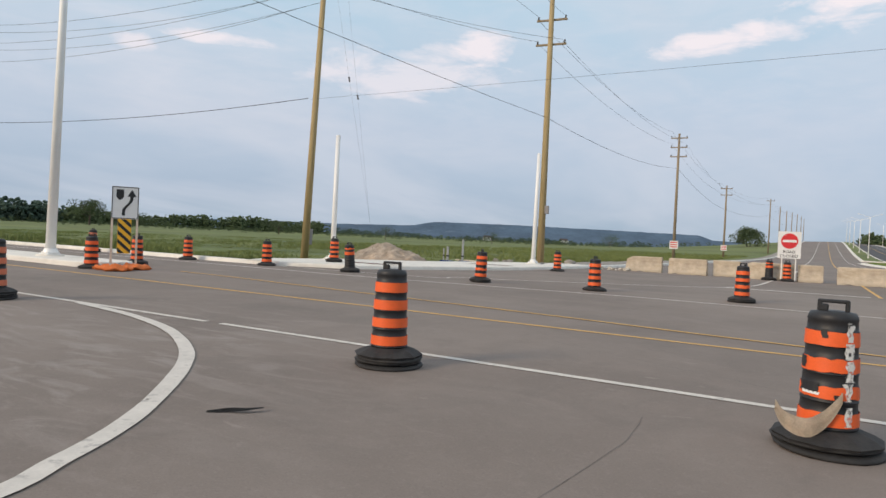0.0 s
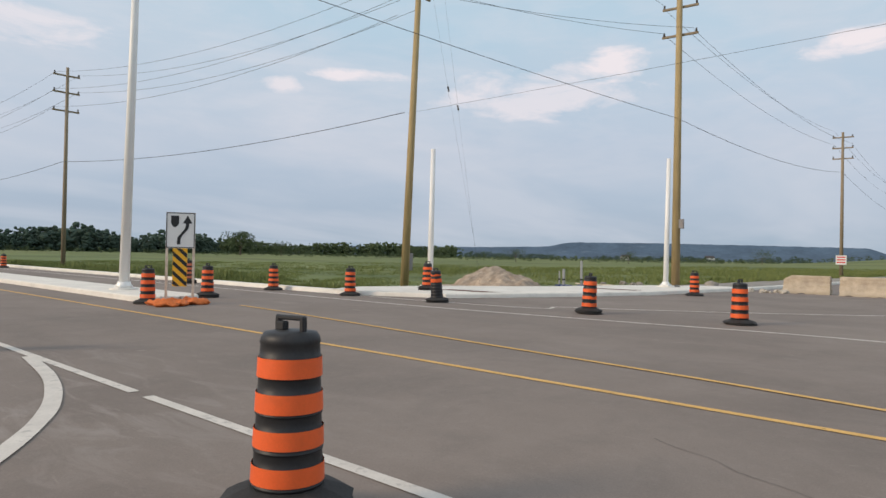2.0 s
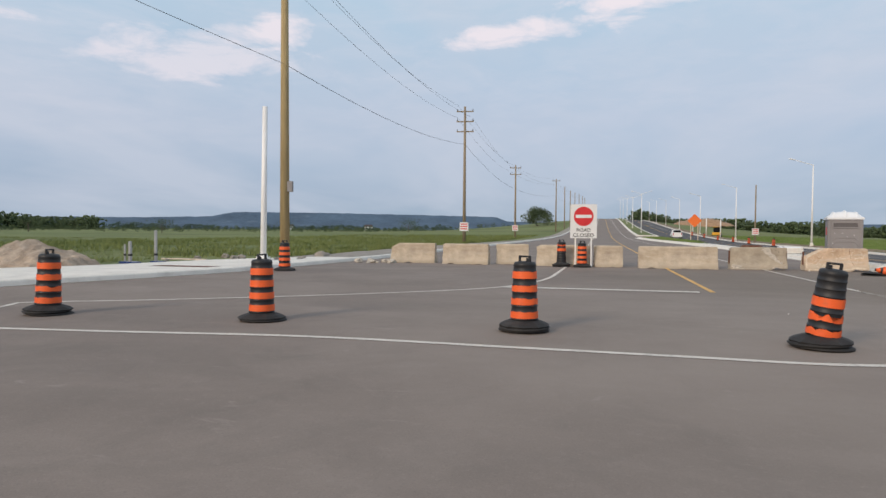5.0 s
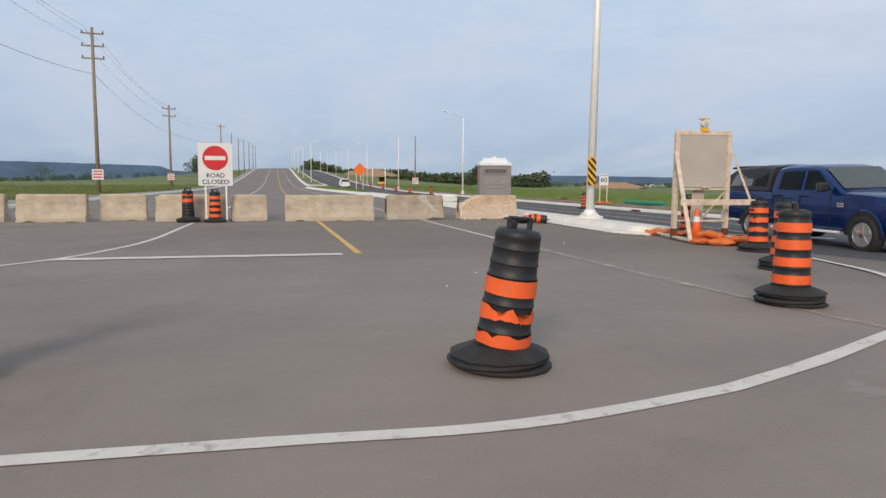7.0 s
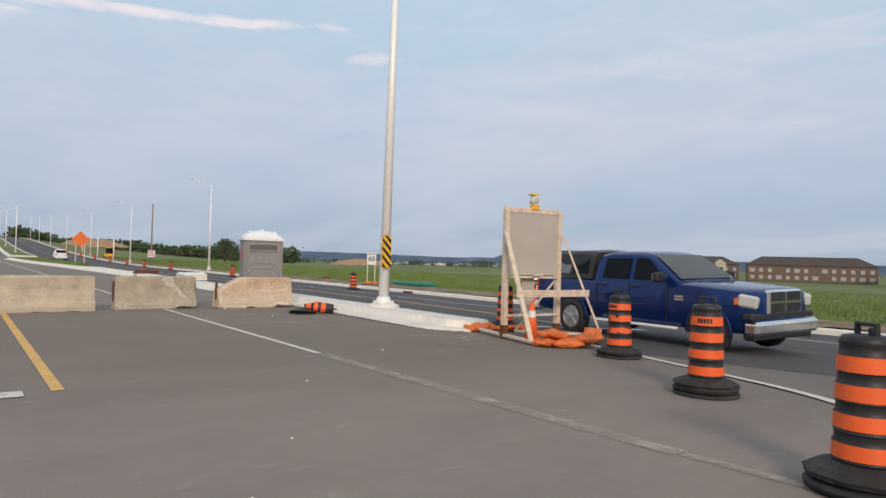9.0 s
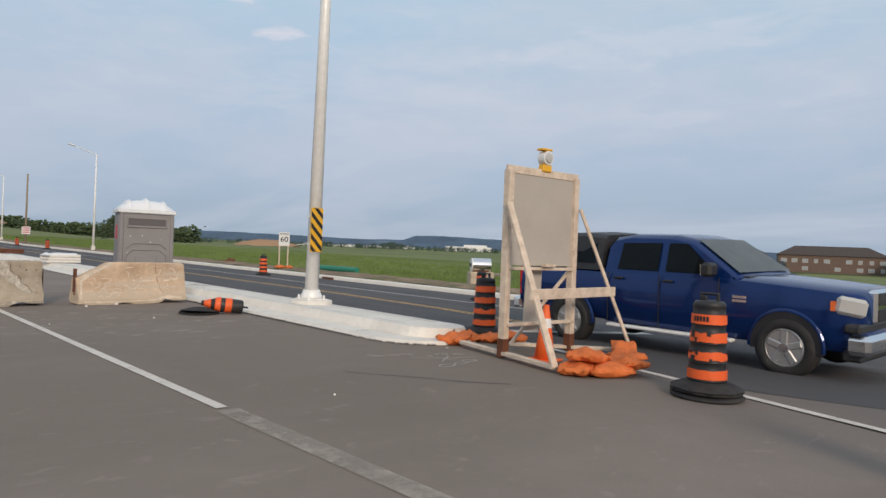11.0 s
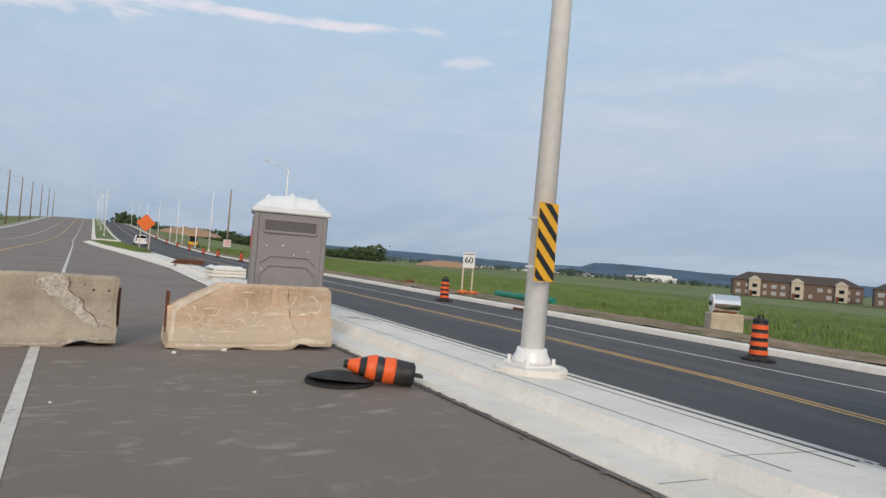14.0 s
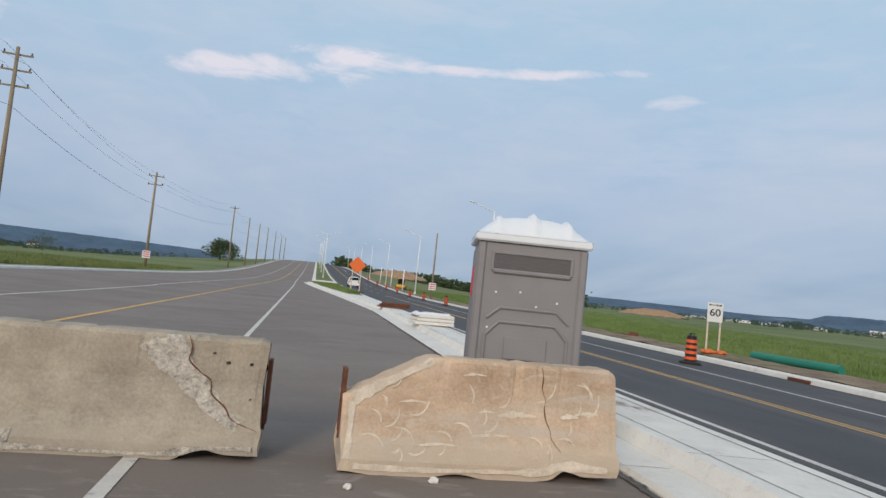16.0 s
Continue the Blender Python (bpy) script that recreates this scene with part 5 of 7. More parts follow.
# small sign boards seen from behind on the island's far end
s = thing("sign_back", pose(-45.6, 15.3, 0.16, 0, 0, 70), "bare grey sign backs on pale posts", "traffic sign")
for o in (-0.45, 0.45):
    plank("post", 0.08, 2.7, 0.08, o, 0.05, 1.35, "lumber", s)
plank("upper_board", 0.86, 1.0, 0.02, 0, 0, 2.1, "ply", s)
plank("lower_board", 0.5, 0.95, 0.02, 0.1, 0, 1.05, "ply", s)
mast("short_pole", -44.3, 15.3, 0.16, 4.2, 0.07, 0.06, "white_steel", "slim white pole on the island", False)


# ---- A-frame board with its timber stand ----
s = thing("timber_sign_stand", pose(0, 0, 0), "raw pine stand carrying a blank grey-beige board", "sign stand")
PL, PR = Vector((9.33, 30.45, 0)), Vector((10.62, 30.35, 0))
axis = (PR - PL).normalized()
back = Vector((-axis.y, axis.x, 0))
for p in (PL, PR):
    part("post", beam(bmesh.new(), p + Vector((0, 0, 0.22)), p + Vector((0, 0, 2.43)), 0.1, 0.1), "lumber", s)
    part("steel_shoe", beam(bmesh.new(), p, p + Vector((0, 0, 0.24)), 0.112, 0.112), "rust", s, "rusty steel post shoe")
mid = (PL + PR) / 2
yaw = math.atan2(axis.y, axis.x)
board = bmesh.new()
box(board, 1.2, 0.018, 1.22, mid.x, mid.y, 1.8, Matrix.Rotation(yaw, 4, "Z"))
part("blank_board", board, "ply", s, "blank grey-beige board")
part("top_rail", beam(bmesh.new(), PL + Vector((0, 0, 2.44)) - axis * 0.05, PR + Vector((0, 0, 2.44)) + axis * 0.05, 0.04, 0.1), "lumber", s)
for h, off in ((1.15, -0.02), (0.42, -0.04)):
    part("cross_rail", beam(bmesh.new(), PL + Vector((0, 0, h)) + back * off, PR + Vector((0, 0, h)) + back * off, 0.09, 0.04), "lumber", s)
FEET = (Vector((9.08, 29.42, 0)), Vector((11.2, 29.7, 0)))
for p, f in zip((PL, PR), FEET):
    part("front_brace", beam(bmesh.new(), f + Vector((0, 0, 0.04)), p + Vector((0, 0, 2.0)) - back * 0.07 + axis * (-0.06 if p is PL else 0.06), 0.09, 0.04), "lumber", s)
    g = p + (p - f) * 0.95
    if p is PR:
        part("back_brace", beam(bmesh.new(), g + Vector((0, 0, 0.04)), p + Vector((0, 0, 1.1)) + back * 0.07, 0.09, 0.04), "lumber", s)
    part("sill", beam(bmesh.new(), f + Vector((0, 0, 0.05)), g + Vector((0, 0, 0.05)), 0.1, 0.045), "lumber", s)
a = FEET[0].lerp(PL, 0.43) + Vector((0, 0, 0.86)) - back * 0.06
b = FEET[1].lerp(PR, 0.43) + Vector((0, 0, 0.86)) - back * 0.06
part("brace_rail", beam(bmesh.new(), a - axis * 0.12, b + axis * 0.1, 0.04, 0.13), "lumber", s)
bm = bmesh.new()
box(bm, 0.3, 0.02, 0.95, mid.x - 0.02, mid.y + 0.1, 0.78, Matrix.Rotation(yaw, 4, "Z") @ pose(0, 0, 0, 0, 2, 0))
part("hanging_panel", bm, "ply", s)
part("cleat", beam(bmesh.new(), mid + Vector((-0.06, -0.1, 1.2)), mid + Vector((0.16, -0.1, 1.2)), 0.08, 0.04), "lumber", s)
s = thing("warning_light", pose(mid.x + 0.02, mid.y, 2.46, 0, 0, math.degrees(yaw)), "yellow warning flasher with a round clear lens", "warning light")
plank("battery_case", 0.17, 0.1, 0.1, 0, 0, 0.05, "sign_yellow", s, bevel=0.012)
lens = part("lens_housing", rod(bmesh.new(), (0, -0.06, 0.19), (0, 0.06, 0.19), 0.095, None, 20), "sign_white", s)
part("lens", lathe(bmesh.new(), [(0.075, 0), (0.06, 0.02), (0, 0.028)], 16, pose(0, -0.06, 0.19, 90)), "lamp_glass", lens)
plank("cap", 0.2, 0.03, 0.12, -0.02, 0, 0.3, "sign_yellow", s, bevel=0.008)
for x, y, z, turn, size, lean in ((9.3, 29.25, 0, 20, 0.3, 0), (9.5, 28.98, 0, -25, 0.29, 0), (9.42, 29.2, 0.13, 10, 0.29, 8), (9.86, 29.0, 0.02, 70, 0.3, 14), (10.2, 29.25, 0, 15, 0.3, 0), (10.55, 29.4, 0.02, 60, 0.3, 8), (10.78, 29.55, 0.1, 40, 0.27, -14),
                                  (9.72, 31.75, 0, 20, 0.29, 0), (10.1, 31.9, 0, 100, 0.27, 0), (10.55, 31.65, 0, 10, 0.29, 0), (10.95, 31.7, 0, 70, 0.27, 0)):
    sandbag(x, y, z + gz(x, y), turn, size, lean=lean)
s = thing("traffic_cone", pose(9.6, 29.98, 0), "orange traffic cone with a white collar", "traffic cone")
part("cone_base", box(bmesh.new(), 0.34, 0.34, 0.03, 0, 0, 0.015, bevel=0.01), "cone", s)
part("cone_body", lathe(bmesh.new(), [(0.135, 0.03), (0.085, 0.36), (0.036, 0.7), (0.026, 0.71), (0, 0.71)], 24), "cone", s, smooth=True)
part("white_collar", lathe(bmesh.new(), [(0.08, 0.42), (0.062, 0.54)], 24), "sign_white", s)


# ---- fallen drum ----
s = thing("fallen_traffic_drum", pose(7.95, 36.6, 0), "crushed traffic drum lying on its side by the median", "traffic drum", "traffic drums")
part("rubber_ring", lathe(bmesh.new(), ring_profile(0.0, 0.35, 0.05), 22, pose(0, 0, 0.0, 3, -2, 0), 0.03, 2), "tyre", s)
part("base_flange", lathe(bmesh.new(), [(0.36, 0.045), (0.3, 0.07), (0.12, 0.12), (0, 0.13)], 12, pose(0, 0, 0, -3, 6, 20), 0.04, 4), "tyre", s)
lie = look((0.03, 0.0, 0.2), (0.78, -0.3, 0.115)) @ pose(0, 0, 0, 180, 0, 0) @ Matrix.Diagonal((0.88, 0.88, 0.86, 1))


def lying(z0, z1, grow):
    n = max(2, int((z1 - z0) / 0.03))
    prof = []
    for k in range(n + 1):
        z = z0 + (z1 - z0) * k / n
        crush = 0.3 + 0.7 * smoothstep(0.0, 0.42, z)
        prof.append(((0.165 - 0.028 * z) * crush + grow, z))
    return prof


part("drum_body", lathe(bmesh.new(), lying(0, 0.84, 0) + [(0.1, 0.86), (0, 0.87)], 20, lie, 0.08, 3), "rubber", s, smooth=True)
for lo, hi in ((0.05, 0.19), (0.27, 0.39), (0.48, 0.62)):
    part("orange_band", lathe(bmesh.new(), lying(lo, hi, 0.007), 20, lie, 0.08, 3), "orange", s, smooth=True)
bm = bmesh.new()
for k in (-1, 1):
    rod(bm, lie @ Vector((0.06 * k, 0, 0.85)), lie @ Vector((0.06 * k, 0, 0.95)), 0.014)
rod(bm, lie @ Vector((-0.07, 0, 0.95)), lie @ Vector((0.07, 0, 0.95)), 0.014)
part("handle", bm, "rubber", s)
# loose white rag on the near drum
bm = bmesh.new()
path = bend([(-0.33, -0.1, 0.27), (-0.26, -0.2, 0.2), (-0.13, -0.27, 0.18), (-0.03, -0.25, 0.24), (0.04, -0.22, 0.33), (0.08, -0.19, 0.4)])
rows = []
for i, p in enumerate(path):
    w = 0.042 * (0.6 + 0.45 * math.sin(3.1 * (i + 1) / len(path)))
    rows.append([bm.verts.new((p[0] + 0.01 * noise.noise(Vector((i, k, 0))), p[1] - 0.02 * math.sin(k * 1.6), p[2] + w * (k - 1.5))) for k in range(4)])
for p, q in zip(rows, rows[1:]):
    for k in range(3):
        bm.faces.new((p[k], p[k + 1], q[k + 1], q[k]))
bmesh.ops.solidify(bm, geom=list(bm.faces), thickness=0.012)
ob = part("torn_wrap", bm, "cloth", smooth=True)
ob.matrix_basis = pose(0.17, 7.6, 0, 0, 0, 0)
tagged(ob, "dirty cream torn wrap hanging on the drum", "torn wrap")


# ---- portable toilet ----
s = thing("portable_toilet", pose(8.57, 41.4, 0, 0, 0, -11), "grey plastic portable toilet with a white ribbed roof", "portable toilet")
W, D, HH = 1.15, 1.1, 1.92
plank("base_skid", W + 0.06, 0.12, D + 0.04, 0, 0, 0.06, "rubber", s, "dark plastic skid")
part("shell", box(bmesh.new(), W, D, HH - 0.1, 0, 0, 0.1 + (HH - 0.1) / 2, bevel=0.035), "potty", s)
for sx in (-1, 1):
    plank("corner_post", 0.09, HH - 0.12, 0.09, sx * (W / 2 - 0.03), -D / 2 + 0.02, HH / 2 + 0.03, "potty", s, bevel=0.02)
bm = bmesh.new()
for w, h, x, z in ((0.88, 0.035, 0, 1.785), (0.035, 0.2, 0.425, 1.69), (0.035, 0.2, -0.425, 1.69)):
    box(bm, w, 0.03, h, x, -D / 2 - 0.006, z, bevel=0.008)
part("vent_frame", bm, "potty", s)
plank("vent_panel", 0.82, 0.17, 0.012, 0, -D / 2 - 0.002, 1.69, "potty_dark", s, "dark louvred vent", bevel=0.004)
plank("vent_lip", 0.84, 0.05, 0.045, 0, -D / 2 - 0.01, 1.585, "potty", s, bevel=0.015)
bm = bmesh.new()
for pts in (((-0.44, 1.08), (-0.3, 1.2), (0.3, 1.2), (0.44, 1.08)), ((-0.44, 0.3), (-0.44, 0.9), (-0.3, 1.05), (0.3, 1.05), (0.44, 0.9), (0.44, 0.3))):
    for (ax, az), (bx, bz) in zip(pts, pts[1:]):
        rod(bm, (ax, -D / 2 - 0.006, az), (bx, -D / 2 - 0.006, bz), 0.018, None, 8)
part("moulded_rib", bm, "potty", s)
plank("recess_panel", 0.46, 0.24, 0.02, 0, -D / 2 - 0.004, 0.78, "potty", s, bevel=0.008)
plank("recess_panel", 0.62, 0.36, 0.02, 0, -D / 2 - 0.004, 0.42, "potty", s, bevel=0.008)
for x, z in ((-0.36, 1.36), (-0.1, 1.38), (0.08, 1.24), (0.3, 1.3), (-0.42, 0.98)):
    disc("rivet", 0.012, x, -D / 2 - 0.001, z, "sign_white", s)
door = plank("door", 0.03, 1.7, 0.78, -W / 2 - 0.008, -0.05, 0.98, "potty", s, "grey moulded door", bevel=0.01)
plank("door_sticker", 0.012, 0.32, 0.26, -W / 2 - 0.026, -0.1, 1.45, "sign_red", door, "red printed sticker")
bm = bmesh.new()
n = 40
rows = []
for i in range(n + 1):
    u = -1 + 2 * i / n
    row = []
    for k in range(15):
        v = -1 + 2 * k / 14
        dome = (1 - abs(u) ** 3.2) * (1 - abs(v) ** 4) * 0.24
        rib = 0.06 * max(0.0, math.cos(u * math.pi * 3.2)) ** 4 * (1 - abs(u) ** 6)
        row.append(bm.verts.new((u * (W / 2 + 0.05), v * (D / 2 + 0.05), HH + 0.06 + dome + rib * (1 - abs(v) ** 8))))
    rows.append(row)
for p, q in zip(rows, rows[1:]):
    for k in range(14):
        bm.faces.new((p[k], q[k], q[k + 1], p[k + 1]))
part("roof", bm, "potty_roof", s, "white translucent ribbed roof", smooth=True)
plank("roof_rim", W + 0.11, 0.09, D + 0.11, 0, 0, HH + 0.02, "potty_roof", s, "white roof rim", bevel=0.02)
part("vent_pipe", rod(bmesh.new(), (0.35, 0.35, HH), (0.35, 0.35, HH + 0.28), 0.05, None, 14), "potty_roof", s)


# ---- pickup truck with a bed cap ----
def loft(bm, sections):
    """Joins rings of points of equal count into a closed skin."""
    rings = [[bm.verts.new(p) for p in ring] for ring in sections]
    n = len(rings[0])
    for p, q in zip(rings, rings[1:]):
        for i in range(n):
            bm.faces.new((p[i], p[(i + 1) % n], q[(i + 1) % n], q[i]))
    bm.faces.new(rings[0])
    bm.faces.new(rings[-1])
    bmesh.ops.recalc_face_normals(bm, faces=bm.faces)
    return bm


def slice_at(x, half, z0, z1, crown=0.03, tuck=0.05):
    """A body cross-section across y at x."""
    pts = []
    for y, z in ((half - 0.09, z0), (half - 0.02, z0 + 0.1), (half, (z0 + z1) / 2), (half - tuck * 0.4, z1 - 0.12), (half - tuck, z1 - 0.03), (half - tuck - 0.07, z1), (0.4, z1 + crown), (0, z1 + crown)):
        pts.append((x, y, z))
    return pts + [(x, -y, z) for x, y, z in reversed(pts[:-1])]


def wheel(parent, x, y, r=0.4, w=0.27):
    side = math.copysign(1, y)
    turn = pose(x, y, r, -90 * side)
    tyre = part("wheel", lathe(bmesh.new(), [(0.25, -w / 2), (r - 0.05, -w / 2), (r, -w / 2 + 0.05), (r, w / 2 - 0.05), (r - 0.05, w / 2), (0.27, w / 2), (0.25, w / 2 - 0.03)], 32, turn), "tyre", parent, "black tyre", smooth=True)
    part("rim", lathe(bmesh.new(), [(0.26, w / 2 - 0.02), (0.24, w / 2 - 0.005), (0.2, w / 2 - 0.11), (0, w / 2 - 0.1)], 28, turn), "alloy", tyre, "alloy rim")
    for k in range(5):
        bm = bmesh.new()
        box(bm, 0.095, 0.2, 0.05, 0, 0.135, w / 2 - 0.03, bevel=0.015)
        bmesh.ops.transform(bm, matrix=turn @ pose(0, 0, 0, 0, 0, 72 * k), verts=bm.verts)
        part("spoke", bm, "alloy", tyre)
    part("hub_cap", rod(bmesh.new(), turn @ Vector((0, 0, w / 2 - 0.06)), turn @ Vector((0, 0, w / 2 + 0.005)), 0.06, None, 16), "chrome", tyre)
    return tyre


TX, TY = 13.15, 27.95
s = thing("pickup_truck", pose(TX, TY, gz(TX, TY), 0, 0, -93) @ pose(0, 0, 0, 1.7, 0, 0), "dark blue pickup truck with a black bed cap", "pickup truck")
# x runs forward from the front axle, y to its left
secs = []
for x, half, z0, z1 in ((0.87, 0.66, 0.55, 1.06), (0.84, 0.78, 0.48, 1.12), (0.78, 0.87, 0.44, 1.16), (0.66, 0.94, 0.42, 1.185), (0.5, 0.98, 0.42, 1.2), (0.2, 1.0, 0.46, 1.225), (-0.2, 1.0, 0.44, 1.25), (-0.55, 1.0, 0.42, 1.27), (-0.95, 1.0, 0.42, 1.28), (-1.2, 1.0, 0.42, 1.27), (-2.88, 1.0, 0.44, 1.27), (-2.92, 0.99, 0.46, 1.27), (-4.4, 0.99, 0.5, 1.29), (-4.78, 0.98, 0.56, 1.29)):
    secs.append(slice_at(x, half, z0, z1))
body = part("body", loft(bmesh.new(), secs), "truck_blue", s, "dark metallic blue bodywork", smooth="angle")
for xw in (0.0, -3.57):
    for side in (-1, 1):
        # body side is uncut: a black half-disc stands in for the well's shade
        bm = bmesh.new()
        vs0, vs1 = [], []
        for k in range(19):
            a = radians(-8 + 196 * k / 18)
            vs0.append(bm.verts.new((xw + 0.46 * math.cos(a), side * 1.004, 0.42 + 0.46 * math.sin(a))))
            vs1.append(bm.verts.new((xw + 0.46 * math.cos(a), side * 0.9, 0.42 + 0.46 * math.sin(a))))
        bm.faces.new(vs0)
        for i in range(18):
            bm.faces.new((vs0[i], vs0[i + 1], vs1[i + 1], vs1[i]))
        part("wheel_well", bm, "rubber", s, "black half-disc for the shaded wheel well")
        bm = bmesh.new()
        rows = []
        for k in range(19):
            a = radians(-5 + 190 * k / 18)
            rows.append([bm.verts.new((xw + r * math.cos(a), side * yy, 0.42 + r * math.sin(a))) for r, yy in ((0.455, 0.99), (0.458, 1.016), (0.48, 1.014), (0.5, 0.995))])
        for p, q in zip(rows, rows[1:]):
            for i in range(3):
                bm.faces.new((p[i], p[i + 1], q[i + 1], q[i]))
        part("wheel_arch", bm, "truck_blue", s)
        wheel(s, xw, side * 0.9)


def cabin(x, half, z0, z1, top_half):
    pts = [(half, z0), (half - 0.01, z0 + 0.04), (top_half + 0.03, z1 - 0.07), (top_half - 0.05, z1 - 0.015), (top_half - 0.2, z1), (0, z1 + 0.015)]
    return [(x, y, z) for y, z in pts] + [(x, -y, z) for y, z in reversed(pts[:-1])]


part("cab", loft(bmesh.new(), [cabin(-0.62, 0.94, 1.2, 1.26, 0.92), cabin(-0.75, 0.95, 1.22, 1.36, 0.9), cabin(-1.42, 0.95, 1.22, 1.8, 0.78), cabin(-1.75, 0.95, 1.22, 1.87, 0.76), cabin(-2.5, 0.95, 1.22, 1.88, 0.76), cabin(-2.8, 0.95, 1.22, 1.83, 0.77), cabin(-2.9, 0.95, 1.22, 1.72, 0.78)]), "truck_blue", s, "blue cab roof and pillars", smooth="angle")


def quad(name, pts, mat, parent, label="", out=(0, 0, 0)):
    """A pane of glass or trim through corner points, a little thick."""
    bm = bmesh.new()
    f = bm.faces.new([bm.verts.new(Vector(p) + Vector(out)) for p in pts])
    bmesh.ops.solidify(bm, geom=[f], thickness=0.008)
    return part(name, bm, mat, parent, label)


for side in (-1, 1):
    def sp(x, z, side=side):
        k = (z - 1.26) / (1.8 - 1.26)
        return (x, side * (0.952 - 0.145 * k), z)
    quad("front_side_window", [sp(-0.98, 1.31), sp(-1.8, 1.31), sp(-1.8, 1.74), sp(-1.5, 1.74)], "car_glass", s, "dark tinted side window", (0, side * 0.006, 0))
    quad("rear_side_window", [sp(-1.93, 1.31), sp(-2.66, 1.31), sp(-2.62, 1.73), sp(-1.93, 1.74)], "car_glass", s, "dark tinted side window", (0, side * 0.006, 0))
    for x in (-0.92, -1.87, -2.8):
        plank("door_seam", 0.012, 0.8, 0.012, x, side * 1.0, 0.86, "rubber", s)
    for x in (-1.72, -2.6):
        plank("door_handle", 0.17, 0.035, 0.03, x, side * 1.01, 1.17, "rubber", s, "black door handle", bevel=0.008)
    mir = plank("wing_mirror", 0.16, 0.2, 0.24, -1.0, side * 1.13, 1.38, "rubber", s, "black wing mirror", bevel=0.04)
    plank("mirror_glass", 0.01, 0.15, 0.18, -1.085, side * 1.13, 1.38, "chrome", mir)
    plank("running_board", 2.1, 0.05, 0.14, -1.75, side * 0.98, 0.4, "galv", s, "steel running board", bevel=0.015)
    lamp = part("headlight", box(bmesh.new(), 0.34, 0.4, 0.23, 0.68, side * 0.755, 1.0, pose(0, 0, 0, 0, 10, side * -24), bevel=0.04), "lamp_glass", s, "clear headlight")
    plank("turn_lens", 0.05, 0.12, 0.05, 0.56, side * 0.965, 1.0, "sign_orange", lamp)
    plank("tail_light", 0.06, 0.5, 0.16, -4.76, side * 0.9, 1.0, "red_lens", s, "red tail light", bevel=0.015)
    for k in range(2):
        plank("badge_bar", 0.2, 0.035, 0.008, -0.62, side * 1.004, 1.02 - 0.055 * k, "chrome", s)
quad("windscreen", [(-0.72, 0.84, 1.33), (-0.72, -0.84, 1.33), (-1.42, -0.7, 1.79), (-1.42, 0.7, 1.79)], "windscreen", s, "windscreen with a pale sky reflection in its colour", (0.022, 0, 0.02))
plank("wiper_cowl", 0.12, 0.03, 1.6, -0.64, 0, 1.285, "rubber", s, bevel=0.01)
plank("front_bumper", 0.3, 0.25, 1.98, 0.84, 0, 0.53, "chrome", s, "chrome front bumper", bevel=0.06)
plank("lower_valance", 0.24, 0.14, 1.8, 0.76, 0, 0.38, "rubber", s, "black lower valance", bevel=0.03)
plank("upper_valance", 0.2, 0.12, 1.96, 0.78, 0, 0.73, "rubber", s, "black bumper top", bevel=0.03)
grille = plank("grille_frame", 0.12, 0.44, 1.06, 0.85, 0, 0.98, "chrome", s, "chrome crosshair grille", bevel=0.04)
for sy in (-1, 1):
    for sz in (-1, 1):
        plank("grille_opening", 0.03, 0.165, 0.43, 0.905, sy * 0.245, 0.98 + sz * 0.102, "rubber", grille, "black grille mesh", bevel=0.008)
plank("number_plate", 0.01, 0.14, 0.3, 0.978, 0, 0.55, "sign_white", s, "blank pale number plate")
plank("rear_bumper", 0.2, 0.2, 1.94, -4.86, 0, 0.58, "chrome", s, "chrome rear bumper", bevel=0.04)
cap = part("bed_cap", loft(bmesh.new(), [cabin(-2.98, 0.95, 1.27, 1.86, 0.8), cabin(-3.4, 0.95, 1.27, 1.9, 0.8), cabin(-4.4, 0.95, 1.27, 1.86, 0.8), cabin(-4.74, 0.95, 1.27, 1.72, 0.82), cabin(-4.8, 0.95, 1.27, 1.34, 0.9)]), "rubber", s, "black fibreglass bed cap", smooth="angle")
for side in (-1, 1):
    def cp(x, z, side=side):
        return (x, side * (0.952 - 0.13 * (z - 1.27) / 0.52), z)
    quad("cap_window", [cp(-3.12, 1.38), cp(-3.62, 1.38), cp(-3.55, 1.7), cp(-3.12, 1.72)], "car_glass", cap, "tinted cap window", (0, side * 0.008, 0))
    # pale pane colour stands in for the reflection on this tinted window
    quad("cap_window", [cp(-3.7, 1.38), cp(-4.58, 1.38), cp(-4.4, 1.68), cp(-3.66, 1.7)], "window_glass", cap, "cap window with a whitish reflection in its colour", (0, side * 0.008, 0))
    quad("cap_window_bar", [cp(-4.08, 1.38), cp(-4.13, 1.38), cp(-4.11, 1.69), cp(-4.06, 1.69)], "rubber", cap, "", (0, side * 0.014, 0))
part("spoiler", box(bmesh.new(), 0.3, 1.5, 0.05, -4.62, 0, 1.86, pose(0, 0, 0, 0, -6, 0), bevel=0.015), "rubber", s)

# silver car far up the open lane
s = thing("car", pose(12.6, 140, gz(12.6, 140), 0, 0, 90), "silver car driving away far up the open lane", "car")
part("body", loft(bmesh.new(), [slice_at(x, h, 0.3, z) for x, h, z in ((2.1, 0.7, 0.7), (1.9, 0.84, 0.85), (0.9, 0.88, 0.98), (-1.9, 0.88, 1.0), (-2.2, 0.8, 0.95))]), "galv", s)
part("cab", loft(bmesh.new(), [cabin(0.9, 0.84, 0.95, 1.02, 0.8), cabin(0.1, 0.84, 0.95, 1.55, 0.68), cabin(-1.5, 0.84, 0.95, 1.6, 0.68), cabin(-2.15, 0.84, 0.95, 1.02, 0.76)]), "galv", s)
